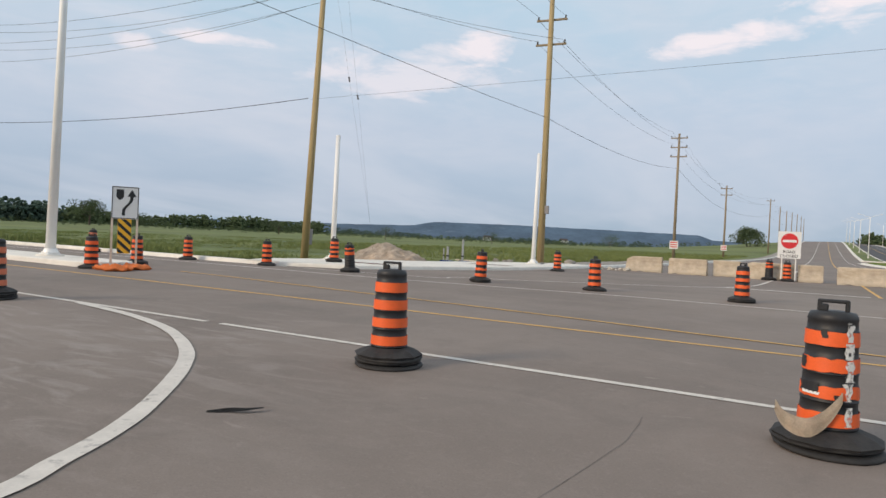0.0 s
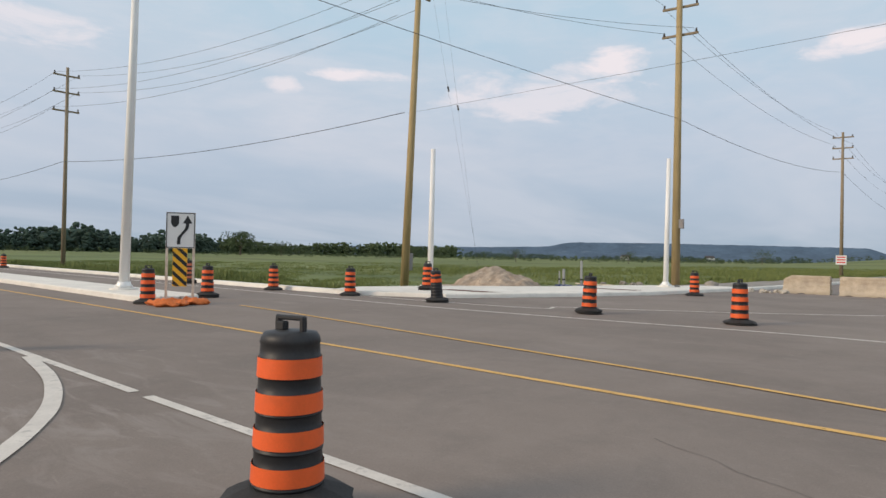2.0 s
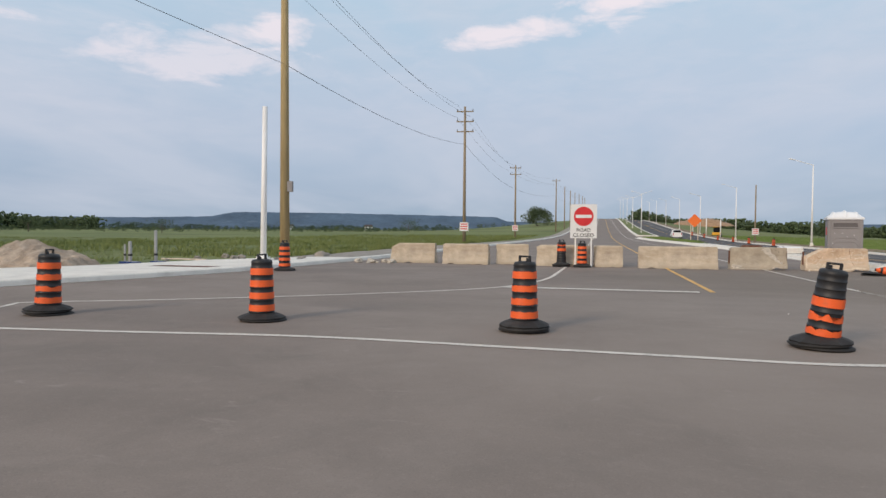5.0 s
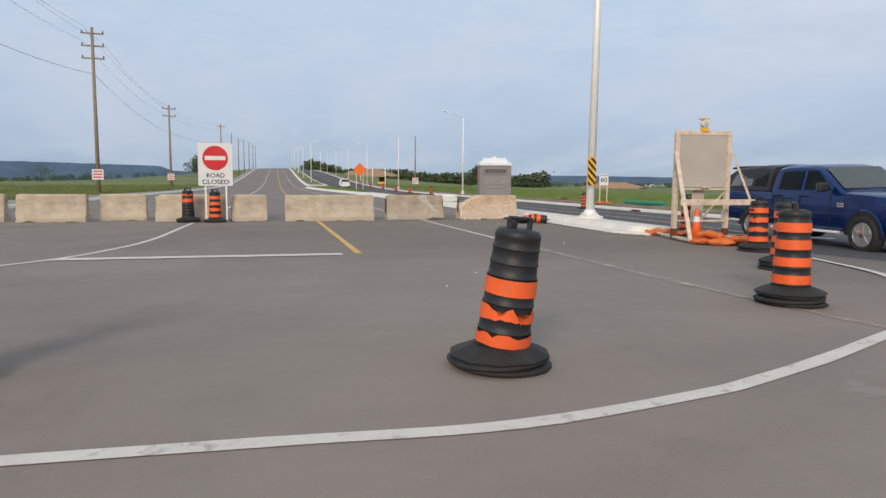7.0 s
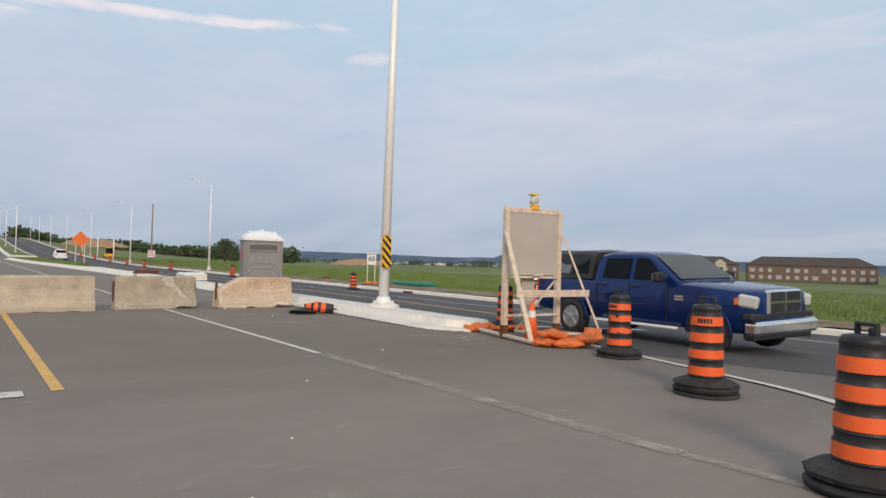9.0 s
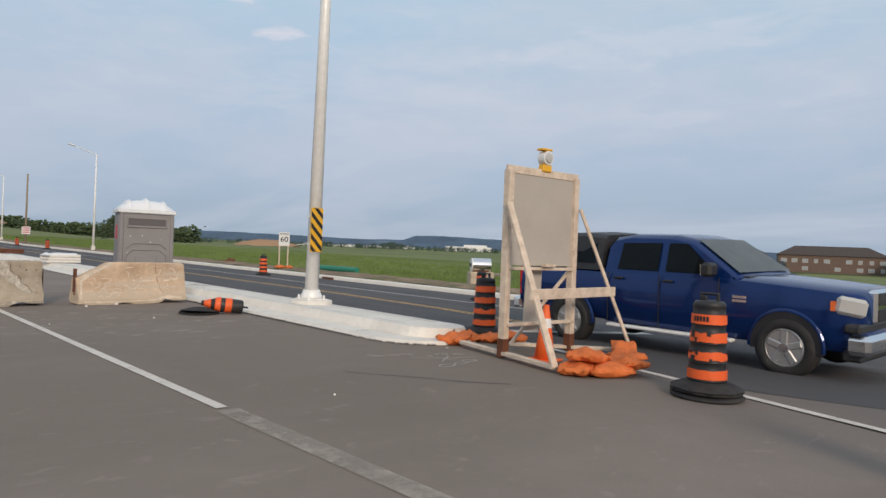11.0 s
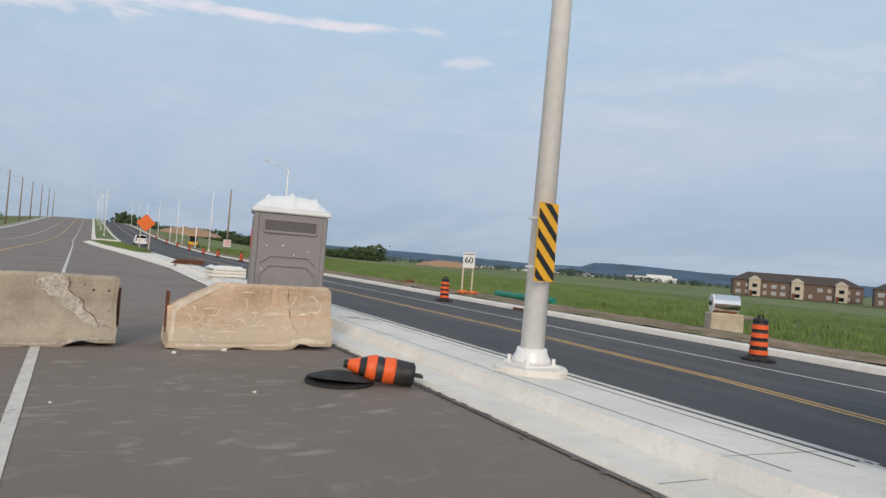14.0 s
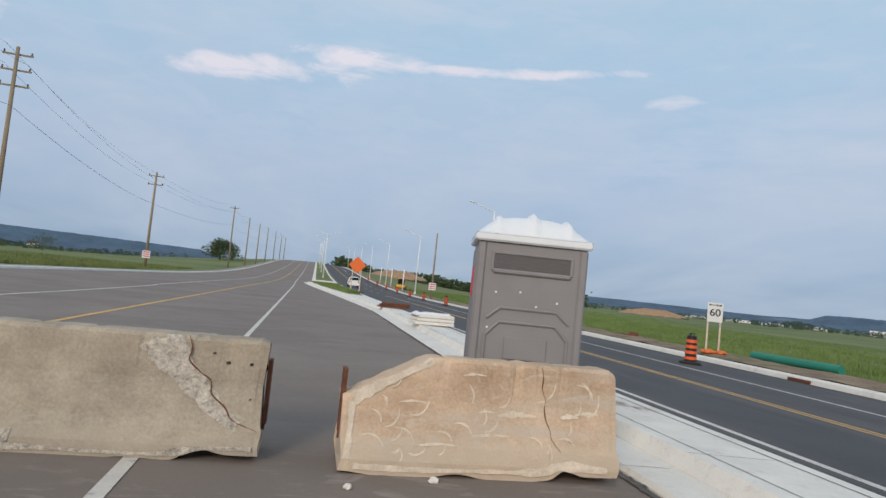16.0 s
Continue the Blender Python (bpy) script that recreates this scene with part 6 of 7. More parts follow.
quad("rear_window", [(-1.68, 0.62, 1.48), (-1.68, -0.62, 1.48), (-2.08, -0.7, 1.1), (-2.08, 0.7, 1.1)], "car_glass", s, "", (-0.05, 0, 0.03))
for xw in (1.35, -1.4):
    for side in (-1, 1):
        wheel(s, xw, side * 0.8, 0.32, 0.2)
for side in (-1, 1):
    plank("tail_light", 0.05, 0.3, 0.14, -2.2, side * 0.68, 0.85, "red_lens", s)


# ---- things on the east verge ----
EZ = gz(23, 40) + 0.03
s = thing("ibc_tank", pose(23.3, 38.0, EZ + 0.1, 0, 0, -40), "cloudy white liquid tank in a steel cage on a pallet", "liquid tank")
plank("pallet", 1.2, 0.14, 1.0, 0, 0, 0.07, "galv", s, "steel pallet", bevel=0.01)
part("tank", box(bmesh.new(), 1.14, 0.94, 0.95, 0, 0, 0.63, bevel=0.07), "ibc", s)
for k in range(8):
    x = -0.57 + 1.14 * k / 7
    for yy in (-0.5, 0.5):
        part("cage_bar", rod(bmesh.new(), (x, yy, 0.14), (x, yy, 1.12), 0.011, None, 6), "galv", s)
for k in range(6):
    y = -0.47 + 0.94 * k / 5
    for xx in (-0.6, 0.6):
        part("cage_bar", rod(bmesh.new(), (xx, y, 0.14), (xx, y, 1.12), 0.011, None, 6), "galv", s)
for k in range(5):
    z = 0.2 + 0.22 * k
    for yy in (-0.5, 0.5):
        part("cage_bar", rod(bmesh.new(), (-0.6, yy, z), (0.6, yy, z), 0.011, None, 6), "galv", s)
    for xx in (-0.6, 0.6):
        part("cage_bar", rod(bmesh.new(), (xx, -0.5, z), (xx, 0.5, z), 0.011, None, 6), "galv", s)
plank("label_plate", 0.4, 0.32, 0.01, -0.3, -0.515, 0.75, "sign_white", s)
part("lid", rod(bmesh.new(), (0, 0, 1.1), (0, 0, 1.15), 0.1, None, 16), "sign_red", s)
s = thing("concrete_block", pose(24.8, 45.5, gz(24.8, 45.5), 0, 0, -30), "pale concrete block on the verge", "concrete block")
plank("block", 1.1, 0.85, 0.6, 0, 0, 0.4, "concrete", s, bevel=0.03)
plank("side_slab", 0.5, 0.12, 0.5, 0.7, 0.1, 0.72, "gravel", s, bevel=0.03)
s = thing("steel_drum_tank", pose(24.8, 45.5, gz(24.8, 45.5) + 0.83, 0, 0, -35), "shiny steel cylinder lying on a concrete block", "steel tank")
part("barrel", rod(bmesh.new(), (-0.42, 0, 0.31), (0.42, 0, 0.31), 0.3, None, 28), "chrome", s, smooth=False)
part("end_plate", rod(bmesh.new(), (-0.46, 0, 0.31), (-0.42, 0, 0.31), 0.31, None, 28), "galv", s)
part("hub", rod(bmesh.new(), (-0.52, 0, 0.31), (-0.46, 0, 0.31), 0.08, None, 14), "rubber", s)
plank("cradle", 0.7, 0.06, 0.3, 0, 0, 0.03, "rust", s)
s = thing("green_pipe", pose(23.1, 54.85, gz(23.1, 54.85) + 0.27, 0, 0, 0), "long green plastic pipe lying on bare soil", "pipe")
bm = bmesh.new()
tube = look((0.2, -1.95, 0.17), (-0.2, 1.95, 0.17)) @ pose(0, 0, 0, 180)
lathe(bm, [(0.14, 0), (0.155, 0), (0.155, 3.92), (0.14, 3.92), (0.14, 0.02)], 20, tube)
part("pipe", bm, "green_pipe", s, smooth=False)
for k, (x, y, r) in enumerate(((22.6, 66, 0.45), (23.1, 64.6, 0.3), (22.9, 68, 0.35))):
    bm = bmesh.new()
    bmesh.ops.create_icosphere(bm, subdivisions=3, radius=r)
    for v in bm.verts:
        v.co *= 1 + 0.4 * noise.noise(v.co * 4 + Vector((k, 0, 0)))
        v.co.z = max(v.co.z * 0.8 + r * 0.4, 0)
    ob = part("soil_clump", bm, "rust")
    ob.matrix_basis = pose(x, y, gz(x, y) - 0.02)
    tagged(ob, "reddish clump of dried soil and roots on the verge", "soil clump")
bm = bmesh.new()
box(bm, 0.9, 0.2, 0.1, 0, 0, 0.06)
ob = part("drain_inlet", bm, "rust")
ob.matrix_basis = pose(KERB_E + 0.06, 51.5, gz(KERB_E, 51.5), 0, 0, 90)
tagged(ob, "dark rusty drain slot in the kerb face", "drain inlet")

# pallets and plates on the median
s = thing("stacked_slabs", pose(9.95, 54.6, 0.17, 0, 0, 8), "stack of pale slabs under white plastic sheet", "slab stack")
for k in range(3):
    plank("slab", 1.25 - 0.05 * k, 0.1, 0.9, 0.02 * k, 0, 0.06 + 0.11 * k, "kerb", s, bevel=0.015)
bm = bmesh.new()
rows = [[bm.verts.new((-0.6 + 1.2 * i / 10, -0.44 + 0.88 * k / 8, 0.37 + 0.05 * noise.noise(Vector((i * 0.6, k * 0.7, 5))) - 0.08 * (i in (0, 10) or k in (0, 8)))) for k in range(9)] for i in range(11)]
for p, q in zip(rows, rows[1:]):
    for k in range(8):
        bm.faces.new((p[k], q[k], q[k + 1], p[k + 1]))
part("plastic_sheet", bm, "potty_roof", s, "crumpled white plastic sheet")
s = thing("steel_plates", pose(10.1, 65.6, 0.17, 0, 0, -12), "pile of rusty steel plates on the median", "steel plates")
for k in range(3):
    plank("plate", 1.5 - 0.1 * k, 0.06, 0.8, 0.05 * k, 0.02 * k, 0.05 + 0.08 * k, "rust", s)

# service posts and sand at the corner
for x, y, h, r in ((-17.25, 33.0, 0.75, 0.07), (-17.55, 33.1, 0.65, 0.04), (-16.75, 33.75, 1.15, 0.06)):
    s = thing("service_post", pose(x, y, -0.05), "short grey service riser with a blue foot", "service post", "service posts")
    part("riser", rod(bmesh.new(), (0, 0, 0), (0, 0, h + 0.2), r, r * 0.9, 12), "alloy", s)
    part("black_band", rod(bmesh.new(), (0, 0, 0.42), (0, 0, 0.5), r + 0.006, None, 12), "rubber", s)
    plank("blue_foot", 0.5, 0.22, 0.35, 0.1, 0, 0.11, "truck_blue", s, "blue plastic foot", bevel=0.03)
bm = bmesh.new()
rows = []
for i in range(49):
    row = []
    for k in range(33):
        u, v = -1.3 + 2.6 * i / 48, -1.3 + 2.6 * k / 32
        d = math.hypot(u, v)
        h = max(0.0, 1 - d) ** 0.75 * (1.0 - 0.2 * u) + 0.2 * noise.noise(Vector((u * 3, v * 3, 1))) * (d < 1) + 0.09 * noise.noise(Vector((u * 9, v * 9, 4))) * (d < 1.05) + 0.06 * noise.noise(Vector((u * 21, v * 21, 9))) * (d < 1.1)
        row.append(bm.verts.new((u * 2.3, v * 1.8, max(-0.08, h - 0.04))))
    rows.append(row)
for p, q in zip(rows, rows[1:]):
    for k in range(32):
        bm.faces.new((p[k], q[k], q[k + 1], p[k + 1]))
ob = part("sand_mound", bm, "pale_soil")
ob.matrix_basis = pose(-20.3, 31.9, 0)
tagged(ob, "heap of tan sand and soil behind the pavement", "sand pile")


def rock(x, y, z, r, seed, mat, name, label, group):
    bm = bmesh.new()
    bmesh.ops.create_icosphere(bm, subdivisions=2, radius=r)
    for v in bm.verts:
        v.co *= 1 + 0.5 * noise.noise(v.co * (1.3 / r) + Vector((seed * 5.1, 0, 0)))
        v.co.z = max(v.co.z * 0.7 + r * 0.4, 0)
    ob = part(name, bm, mat)
    ob.matrix_basis = pose(x, y, z, 0, 0, seed * 47)
    return tagged(ob, label, "rubble", group)


rng = random.Random(5)
for k in range(18):
    rock(-9.1 - rng.random() * 1.7, 38.3 + rng.random() * 0.8, 0, 0.05 + 0.13 * rng.random(), k, "broken", "rubble_piece", "broken grey concrete rubble on the asphalt", "rubble")
for k in range(12):
    rock(-18.5 + rng.random() * 6, 36.5 + rng.random() * 5, 0.0, 0.07 + 0.16 * rng.random(), k + 40, "gravel", "rubble_piece", "pale stone and soil debris behind the pavement", "rubble")
rock(-13.0, 40.3, 0.03, 0.33, 3, "gravel", "rubble_piece", "pale stone and soil debris behind the pavement", "rubble")
for x, y, r in ((7.0, 36.2, 0.03), (6.55, 38.4, 0.05), (7.15, 38.62, 0.06), (9.3, 37.9, 0.025), (5.4, 36.0, 0.02), (4.2, 27.9, 0.02), (2.4, 24.6, 0.02), (3.1, 25.7, 0.018), (6.3, 29.8, 0.022), (9.2, 31.35, 0.02)):
    rock(x, y, 0, r * 0.6, x, "kerb", "stone_chip", "small pale concrete chip on the asphalt", "stone chips")
for k in range(10):
    bx, by = (-30 + 1.6 * k, 21.75 + 0.25 * math.sin(k * 2.2)) if k < 6 else (-18.6 + 1.1 * (k - 6), 37.2 + 0.5 * math.sin(k * 2.2))
    bm = bmesh.new()
    box(bm, 1.2, 0.14, 0.05, 0, 0, 0.03, bevel=0.01)
    ob = part("loose_board", bm, "lumber")
    ob.matrix_basis = pose(bx, by, 0.03, 2, 0, 8 * math.sin(k * 3.3))
    tagged(ob, "weathered loose form board on bare soil", "board", "loose boards")


# ---- wear on the two near barriers ----
FACE = [(0.0, -0.28), (0.1, -0.28), (0.21, -0.255), (0.26, -0.235), (0.52, -0.16), (0.8, -0.135), (0.83, -0.115)]


def on_face(parent, name, path, widths, mat, label, proud=0.006):
    """A jagged patch or crack that follows the barrier's sloping face along (x, z) points."""
    bm = bmesh.new()
    rows = []
    pts = bend(path, 5)
    for i, (x, z) in enumerate(pts):
        w = along(widths, i / (len(pts) - 1)) * (1 + 0.5 * noise.noise(Vector((x * 19, z * 23, 2))))
        (xa, za), (xb, zb) = pts[max(0, i - 1)], pts[min(len(pts) - 1, i + 1)]
        d = Vector((xb - xa, zb - za)).normalized()
        row = []
        for k in range(4):
            o = (k / 3 - 0.5) * w + 0.01 * min(1.0, w * 30) * noise.noise(Vector((x * 40, z * 40, k)))
            xx, zz = x - d.y * o, min(0.825, max(0.012, z + d.x * o))
            row.append(bm.verts.new((xx, along(FACE, zz) - proud - 0.004 * noise.noise(Vector((xx * 30, zz * 30, 7))), zz)))
        rows.append(row)
    for p, q in zip(rows, rows[1:]):
        for k in range(3):
            bm.faces.new((p[k], p[k + 1], q[k + 1], q[k]))
    bmesh.ops.recalc_face_normals(bm, faces=bm.faces)
    return part(name, bm, mat, parent, label)


on_face(k2, "spalled_patch", [(0.22, 0.82), (0.34, 0.66), (0.52, 0.48), (0.68, 0.33), (0.82, 0.24)], [(0, 0.26), (0.3, 0.2), (0.7, 0.12), (1, 0.06)], "broken", "crumbled aggregate along a diagonal break")
on_face(k2, "crack", [(0.42, 0.825), (0.45, 0.74), (0.44, 0.66), (0.53, 0.58), (0.6, 0.53), (0.62, 0.44), (0.72, 0.36), (0.78, 0.28), (0.95, 0.22)], [(0, 0.004), (0.3, 0.012), (0.5, 0.006), (0.7, 0.012), (1, 0.003)], "rust", "dark open crack", 0.014)
for x, z, r in ((0.7, 0.66, 0.014), (0.6, 0.72, 0.01), (0.86, 0.66, 0.012), (0.88, 0.42, 0.008)):
    on_face(k2, "pock_hole", [(x - r, z - r * 0.3), (x + r, z + r * 0.3)], [(0, r), (0.5, r * 1.6), (1, r)], "sign_black", "", 0.008)
on_face(k3, "crack", [(0.42, 0.82), (0.435, 0.74), (0.43, 0.66), (0.46, 0.58), (0.455, 0.5), (0.47, 0.42), (0.5, 0.36), (0.51, 0.3), (0.58, 0.22)], [(0, 0.003), (0.2, 0.008), (0.4, 0.002), (0.55, 0.009), (0.75, 0.003), (1, 0.004)], "rust", "thin rusty crack", 0.009)
rng = random.Random(11)
for k in range(30):
    x, z = -0.9 + 1.75 * rng.random(), 0.1 + 0.5 * rng.random() ** 1.5
    a = rng.random() * 2.6 - 0.6
    ln = 0.08 + 0.14 * rng.random()
    pts = [(x + ln * t * math.cos(a + t * 0.9), min(0.78, max(0.06, z + ln * t * math.sin(a + t * 0.9)))) for t in (0, 0.35, 0.7, 1)]
    on_face(k3, "scratch", pts, [(0, 0.006), (0.5, 0.017), (1, 0.004)], "chip", "pale scratch", 0.004)
for x, z, ln, w in ((-0.55, 0.5, 0.2, 0.02), (0.0, 0.46, 0.12, 0.02), (0.24, 0.45, 0.3, 0.045), (0.66, 0.46, 0.15, 0.035), (0.8, 0.49, 0.2, 0.025), (-0.1, 0.72, 0.18, 0.02), (0.05, 0.3, 0.3, 0.02), (-0.35, 0.22, 0.3, 0.022)):
    on_face(k3, "scrape", [(x - ln / 2, z - 0.006), (x, z + 0.008), (x + ln / 2, z + 0.002)], [(0, w * 0.3), (0.4, w), (1, w * 0.2)], "chip", "pale scraped streak", 0.003)
on_face(k3, "broken_slope", [(-0.98, 0.5), (-0.8, 0.6), (-0.62, 0.7), (-0.42, 0.8)], [(0, 0.1), (0.5, 0.05), (1, 0.05)], "chip", "pale broken edge", 0.004)
on_face(k3, "broken_end", [(-1.0, 0.1), (-0.99, 0.3), (-0.985, 0.48)], [(0, 0.06), (0.5, 0.03), (1, 0.06)], "chip", "crumbled end edge", 0.004)
on_face(k2, "chipped_foot", [(-0.93, 0.16), (-0.8, 0.1), (-0.6, 0.06)], [(0, 0.1), (1, 0.2)], "broken", "chipped aggregate at the foot", 0.01)
on_face(k2, "rough_foot", [(-0.9, 0.05), (-0.3, 0.04), (0.3, 0.04), (0.6, 0.09), (0.93, 0.1)], [(0, 0.05), (0.4, 0.02), (0.6, 0.05), (0.8, 0.02), (1, 0.04)], "broken", "rough chipped lower edge", 0.01)
on_face(k3, "chipped_foot", [(-0.95, 0.06), (-0.5, 0.05), (0.0, 0.06), (0.4, 0.07), (0.6, 0.12), (0.95, 0.1)], [(0, 0.05), (0.4, 0.03), (0.7, 0.07), (1, 0.05)], "chip", "chipped aggregate along the foot", 0.01)
for ob, sx in ((k3, -1.045), (k2, 0.985), (k2, -0.985)):
    plank("steel_end_plate", 0.03, 0.46, 0.14, sx, 0.0, 0.46, "rust", ob, "rusty steel end plate")

# layout marks sprayed on the asphalt
def scribble(path, width=0.011):
    return stripe("road_mark_scribble", path, width, "chalk", "thin white sprayed layout mark", 0.007)


def oval(cx, cy, rx, ry, turn=0.0):
    c, s_ = math.cos(turn), math.sin(turn)
    return [(cx + rx * math.cos(a) * c - ry * math.sin(a) * s_, cy + rx * math.cos(a) * s_ + ry * math.sin(a) * c) for a in [2 * math.pi * k / 10 for k in range(11)]]


for p in ([(8.2, 30.95), (8.6, 30.7), (9.0, 30.6)], [(8.35, 30.55), (8.75, 30.85)], [(8.5, 31.0), (8.55, 30.5)], oval(8.25, 30.35, 0.12, 0.07), oval(8.5, 30.38, 0.1, 0.06), oval(8.72, 30.45, 0.1, 0.07), oval(8.75, 30.98, 0.09, 0.06),
          oval(8.95, 30.88, 0.08, 0.05), [(7.8, 31.35), (7.95, 31.25), (8.1, 31.3)], [(7.88, 31.42), (7.98, 31.18)], oval(8.15, 31.22, 0.07, 0.05), [(8.28, 31.28), (8.36, 31.1), (8.42, 31.24)]):
    scribble(p)

# a strip of torn tyre on the near asphalt
bm = bmesh.new()
rows = [[bm.verts.new((x, y + s_ * 0.025, 0.012 + 0.02 * math.sin(6 * x + k))) for k, s_ in enumerate((-1, 1))] for x, y in bend([(-0.2, -0.03), (-0.05, 0.01), (0.08, 0.0), (0.2, 0.06)])]
for p, q in zip(rows, rows[1:]):
    bm.faces.new((p[0], p[1], q[1], q[0]))
bmesh.ops.solidify(bm, geom=list(bm.faces), thickness=0.01)
ob = part("tyre_strip", bm, "tyre")
ob.matrix_basis = pose(-3.62, 5.69, 0, 0, 0, 30)
tagged(ob, "torn strip of black tyre rubber on the asphalt", "tyre strip")

# loose dark soil lying along the edge of the median's gutter
rng = random.Random(31)
verts, faces = [], []
for k in range(520):
    y = 31.7 + 16 * rng.random() ** 1.6
    base = along(M_IN, y) - 0.56 if y > 32.52 else nose(y, 31.62, 0.9, 9.7, -1)
    x = base - abs(rng.gauss(0, 0.05)) - 0.005
    r = rng.uniform(0.006, 0.02)
    i = len(verts)
    z = gz(x, y)
    a = rng.random() * 6.28
    verts += [(x + r * math.cos(a + q * 1.571), y + 1.8 * r * math.sin(a + q * 1.571), z) for q in range(4)] + [(x, y, z + 0.6 * r)]
    faces += [(i + q, i + (q + 1) % 4, i + 4) for q in range(4)]
me = bpy.data.meshes.new("loose_soil")
me.from_pydata(verts, [], faces)
me.materials.append(M["crack"])
tagged(new("loose_soil", me), "crumbs of dark soil along the gutter edge", "soil", kind="stuff")


# ---- street lamps ----
def street_lamp(x, y, h, reach, label, double=False):
    s = thing("street_lamp", pose(x, y, gz(x, y) + 0.12), label, "street lamp", "street lamps")
    part("mast", rod(bmesh.new(), (0, 0, 0), (0, 0, h), 0.11, 0.06, 12), "white_steel", s, smooth=True)
    for sgn in ((-1, 1) if double else (-1,)):
        arm = part("arm", rod(bmesh.new(), (0, 0, h - 0.05), (sgn * reach, 0, h + 0.55), 0.04, 0.03, 8), "white_steel", s)
        part("lamp_head", box(bmesh.new(), 0.6, 0.22, 0.1, sgn * (reach + 0.22), 0, h + 0.62, pose(0, 0, 0, 0, 12 * -sgn, 0), bevel=0.03), "white_steel", arm)
    plank("base_box", 0.3, 0.5, 0.3, 0, 0, 0.25, "kerb", s, bevel=0.02)
    return s


for k in range(7):
    street_lamp(21.6, 92 + 42 * k, 9.0, 1.9, "white street lamp with one outreach arm")
for k in range(5):
    street_lamp(8.3, 172 + 44 * k, 9.0, 1.8, "white twin-armed street lamp in the median", True)
hydro(20.9, 116, 8.5, 0.13, "grey_wood", (), (1, 0), "bare weathered timber pole beside the open lane", ((1.8, 0.9, 0.9),), None, gz(20.9, 116))
for k, y in enumerate((150, 168, 190)):
    mast("short_pole", 21.8, y, gz(21.8, y), 4.0, 0.1, 0.09, "white_steel", "bare white pole stub beside the open lane", False)
s = thing("paver_machine", pose(23.5, 165, gz(23.5, 165), 0, 0, 80), "yellow road-building machine far along the verge", "machine")
plank("chassis", 3.4, 0.6, 1.8, 0, 0, 0.8, "mach_yellow", s, bevel=0.08)
plank("cabin", 1.1, 1.1, 1.3, -0.6, 0, 1.65, "car_glass", s, bevel=0.06)
plank("cabin_roof", 1.3, 0.1, 1.5, -0.6, 0, 2.25, "mach_yellow", s, bevel=0.03)
plank("bonnet", 1.4, 0.6, 1.3, 0.9, 0, 1.35, "mach_yellow", s, bevel=0.06)
for x in (-1.1, 1.1):
    for y in (-0.85, 0.85):
        part("wheel", rod(bmesh.new(), (x, y - 0.15, 0.5), (x, y + 0.15, 0.5), 0.5, None, 16), "tyre", s)


# ---- trees ----
def leaf_cloud(bm, centre, radius, count, size, rng):
    """Many small leaf faces scattered through an uneven ball."""
    for _ in range(count):
        d = Vector((rng.gauss(0, 1), rng.gauss(0, 1), rng.gauss(0, 1))).normalized()
        p = Vector(centre) + Vector((d.x, d.y, d.z * 0.8)) * radius * rng.random() ** 0.4
        a = Vector((rng.gauss(0, 1), rng.gauss(0, 1), rng.gauss(0, 1))).normalized()
        b = a.cross(Vector((rng.gauss(0, 1), rng.gauss(0, 1), rng.gauss(0, 1)))).normalized()
        w = size * (0.6 + 0.8 * rng.random())
        bm.faces.new([bm.verts.new(p + a * w * u + b * w * 0.6 * v) for u, v in ((-1, 0), (0, -1), (1, 0), (0, 1))])


def tree(x, y, h, spread, seed, label, leaves=1500, size=None, low=0.22):
    rng = random.Random(seed)
    s = thing("tree", pose(x, y, gz(x, y) - 0.1), label, "tree", "field trees")
    bm = bmesh.new()
    rod(bm, (0, 0, 0), (0, 0, h * 0.55), h * 0.035, h * 0.015, 8)
    tips = []
    for k in range(9):
        a, z = k * 2.4, h * (low + 0.05 * k)
        tip = (math.cos(a) * spread * (0.35 + 0.3 * rng.random()), math.sin(a) * spread * (0.35 + 0.3 * rng.random()), z + h * (0.12 + 0.15 * rng.random()))
        rod(bm, (0, 0, z), tip, h * 0.012, h * 0.004, 6)
        tips.append(tip)
    part("trunk", bm, "bark", s, "brown trunk with limbs")
    bm = bmesh.new()
    tips += [(rng.uniform(-0.3, 0.3) * spread, rng.uniform(-0.3, 0.3) * spread, h * (0.55 + 0.3 * rng.random())) for _ in range(8)] + [(0, 0, h * 0.82)]
    for tip in tips:
        leaf_cloud(bm, tip, spread * (0.2 + 0.16 * rng.random()), leaves // len(tips), size or h * 0.03, rng)
    part("crown", bm, "leaf", s, "dark green uneven crown")
    return s


tree(-254, 162, 11, 9, 1, "single dark green tree in the far field")
tree(-24, 262, 6.6, 8, 2, "round dark green tree beside the pole line", 3600, 0.28, 0.02)
tree(50, 178, 5.6, 5.5, 3, "small dark green tree at the field edge", 2600, 0.2, 0.06)
tree(-236, 170, 6, 6, 4, "low dark green tree in the far field", 900)
tree(-168, 178, 5, 5, 5, "low dark green tree in the far field", 800)
tree(-120, 175, 4, 5, 6, "low dark bush in the far field", 700)
tree(-90, 190, 3.5, 5, 7, "low dark bush in the far field", 700)
tree(-60, 215, 4, 6, 8, "low dark bush in the far field", 700)


def polar(az, r):
    return r * math.sin(radians(az)), r * math.cos(radians(az))


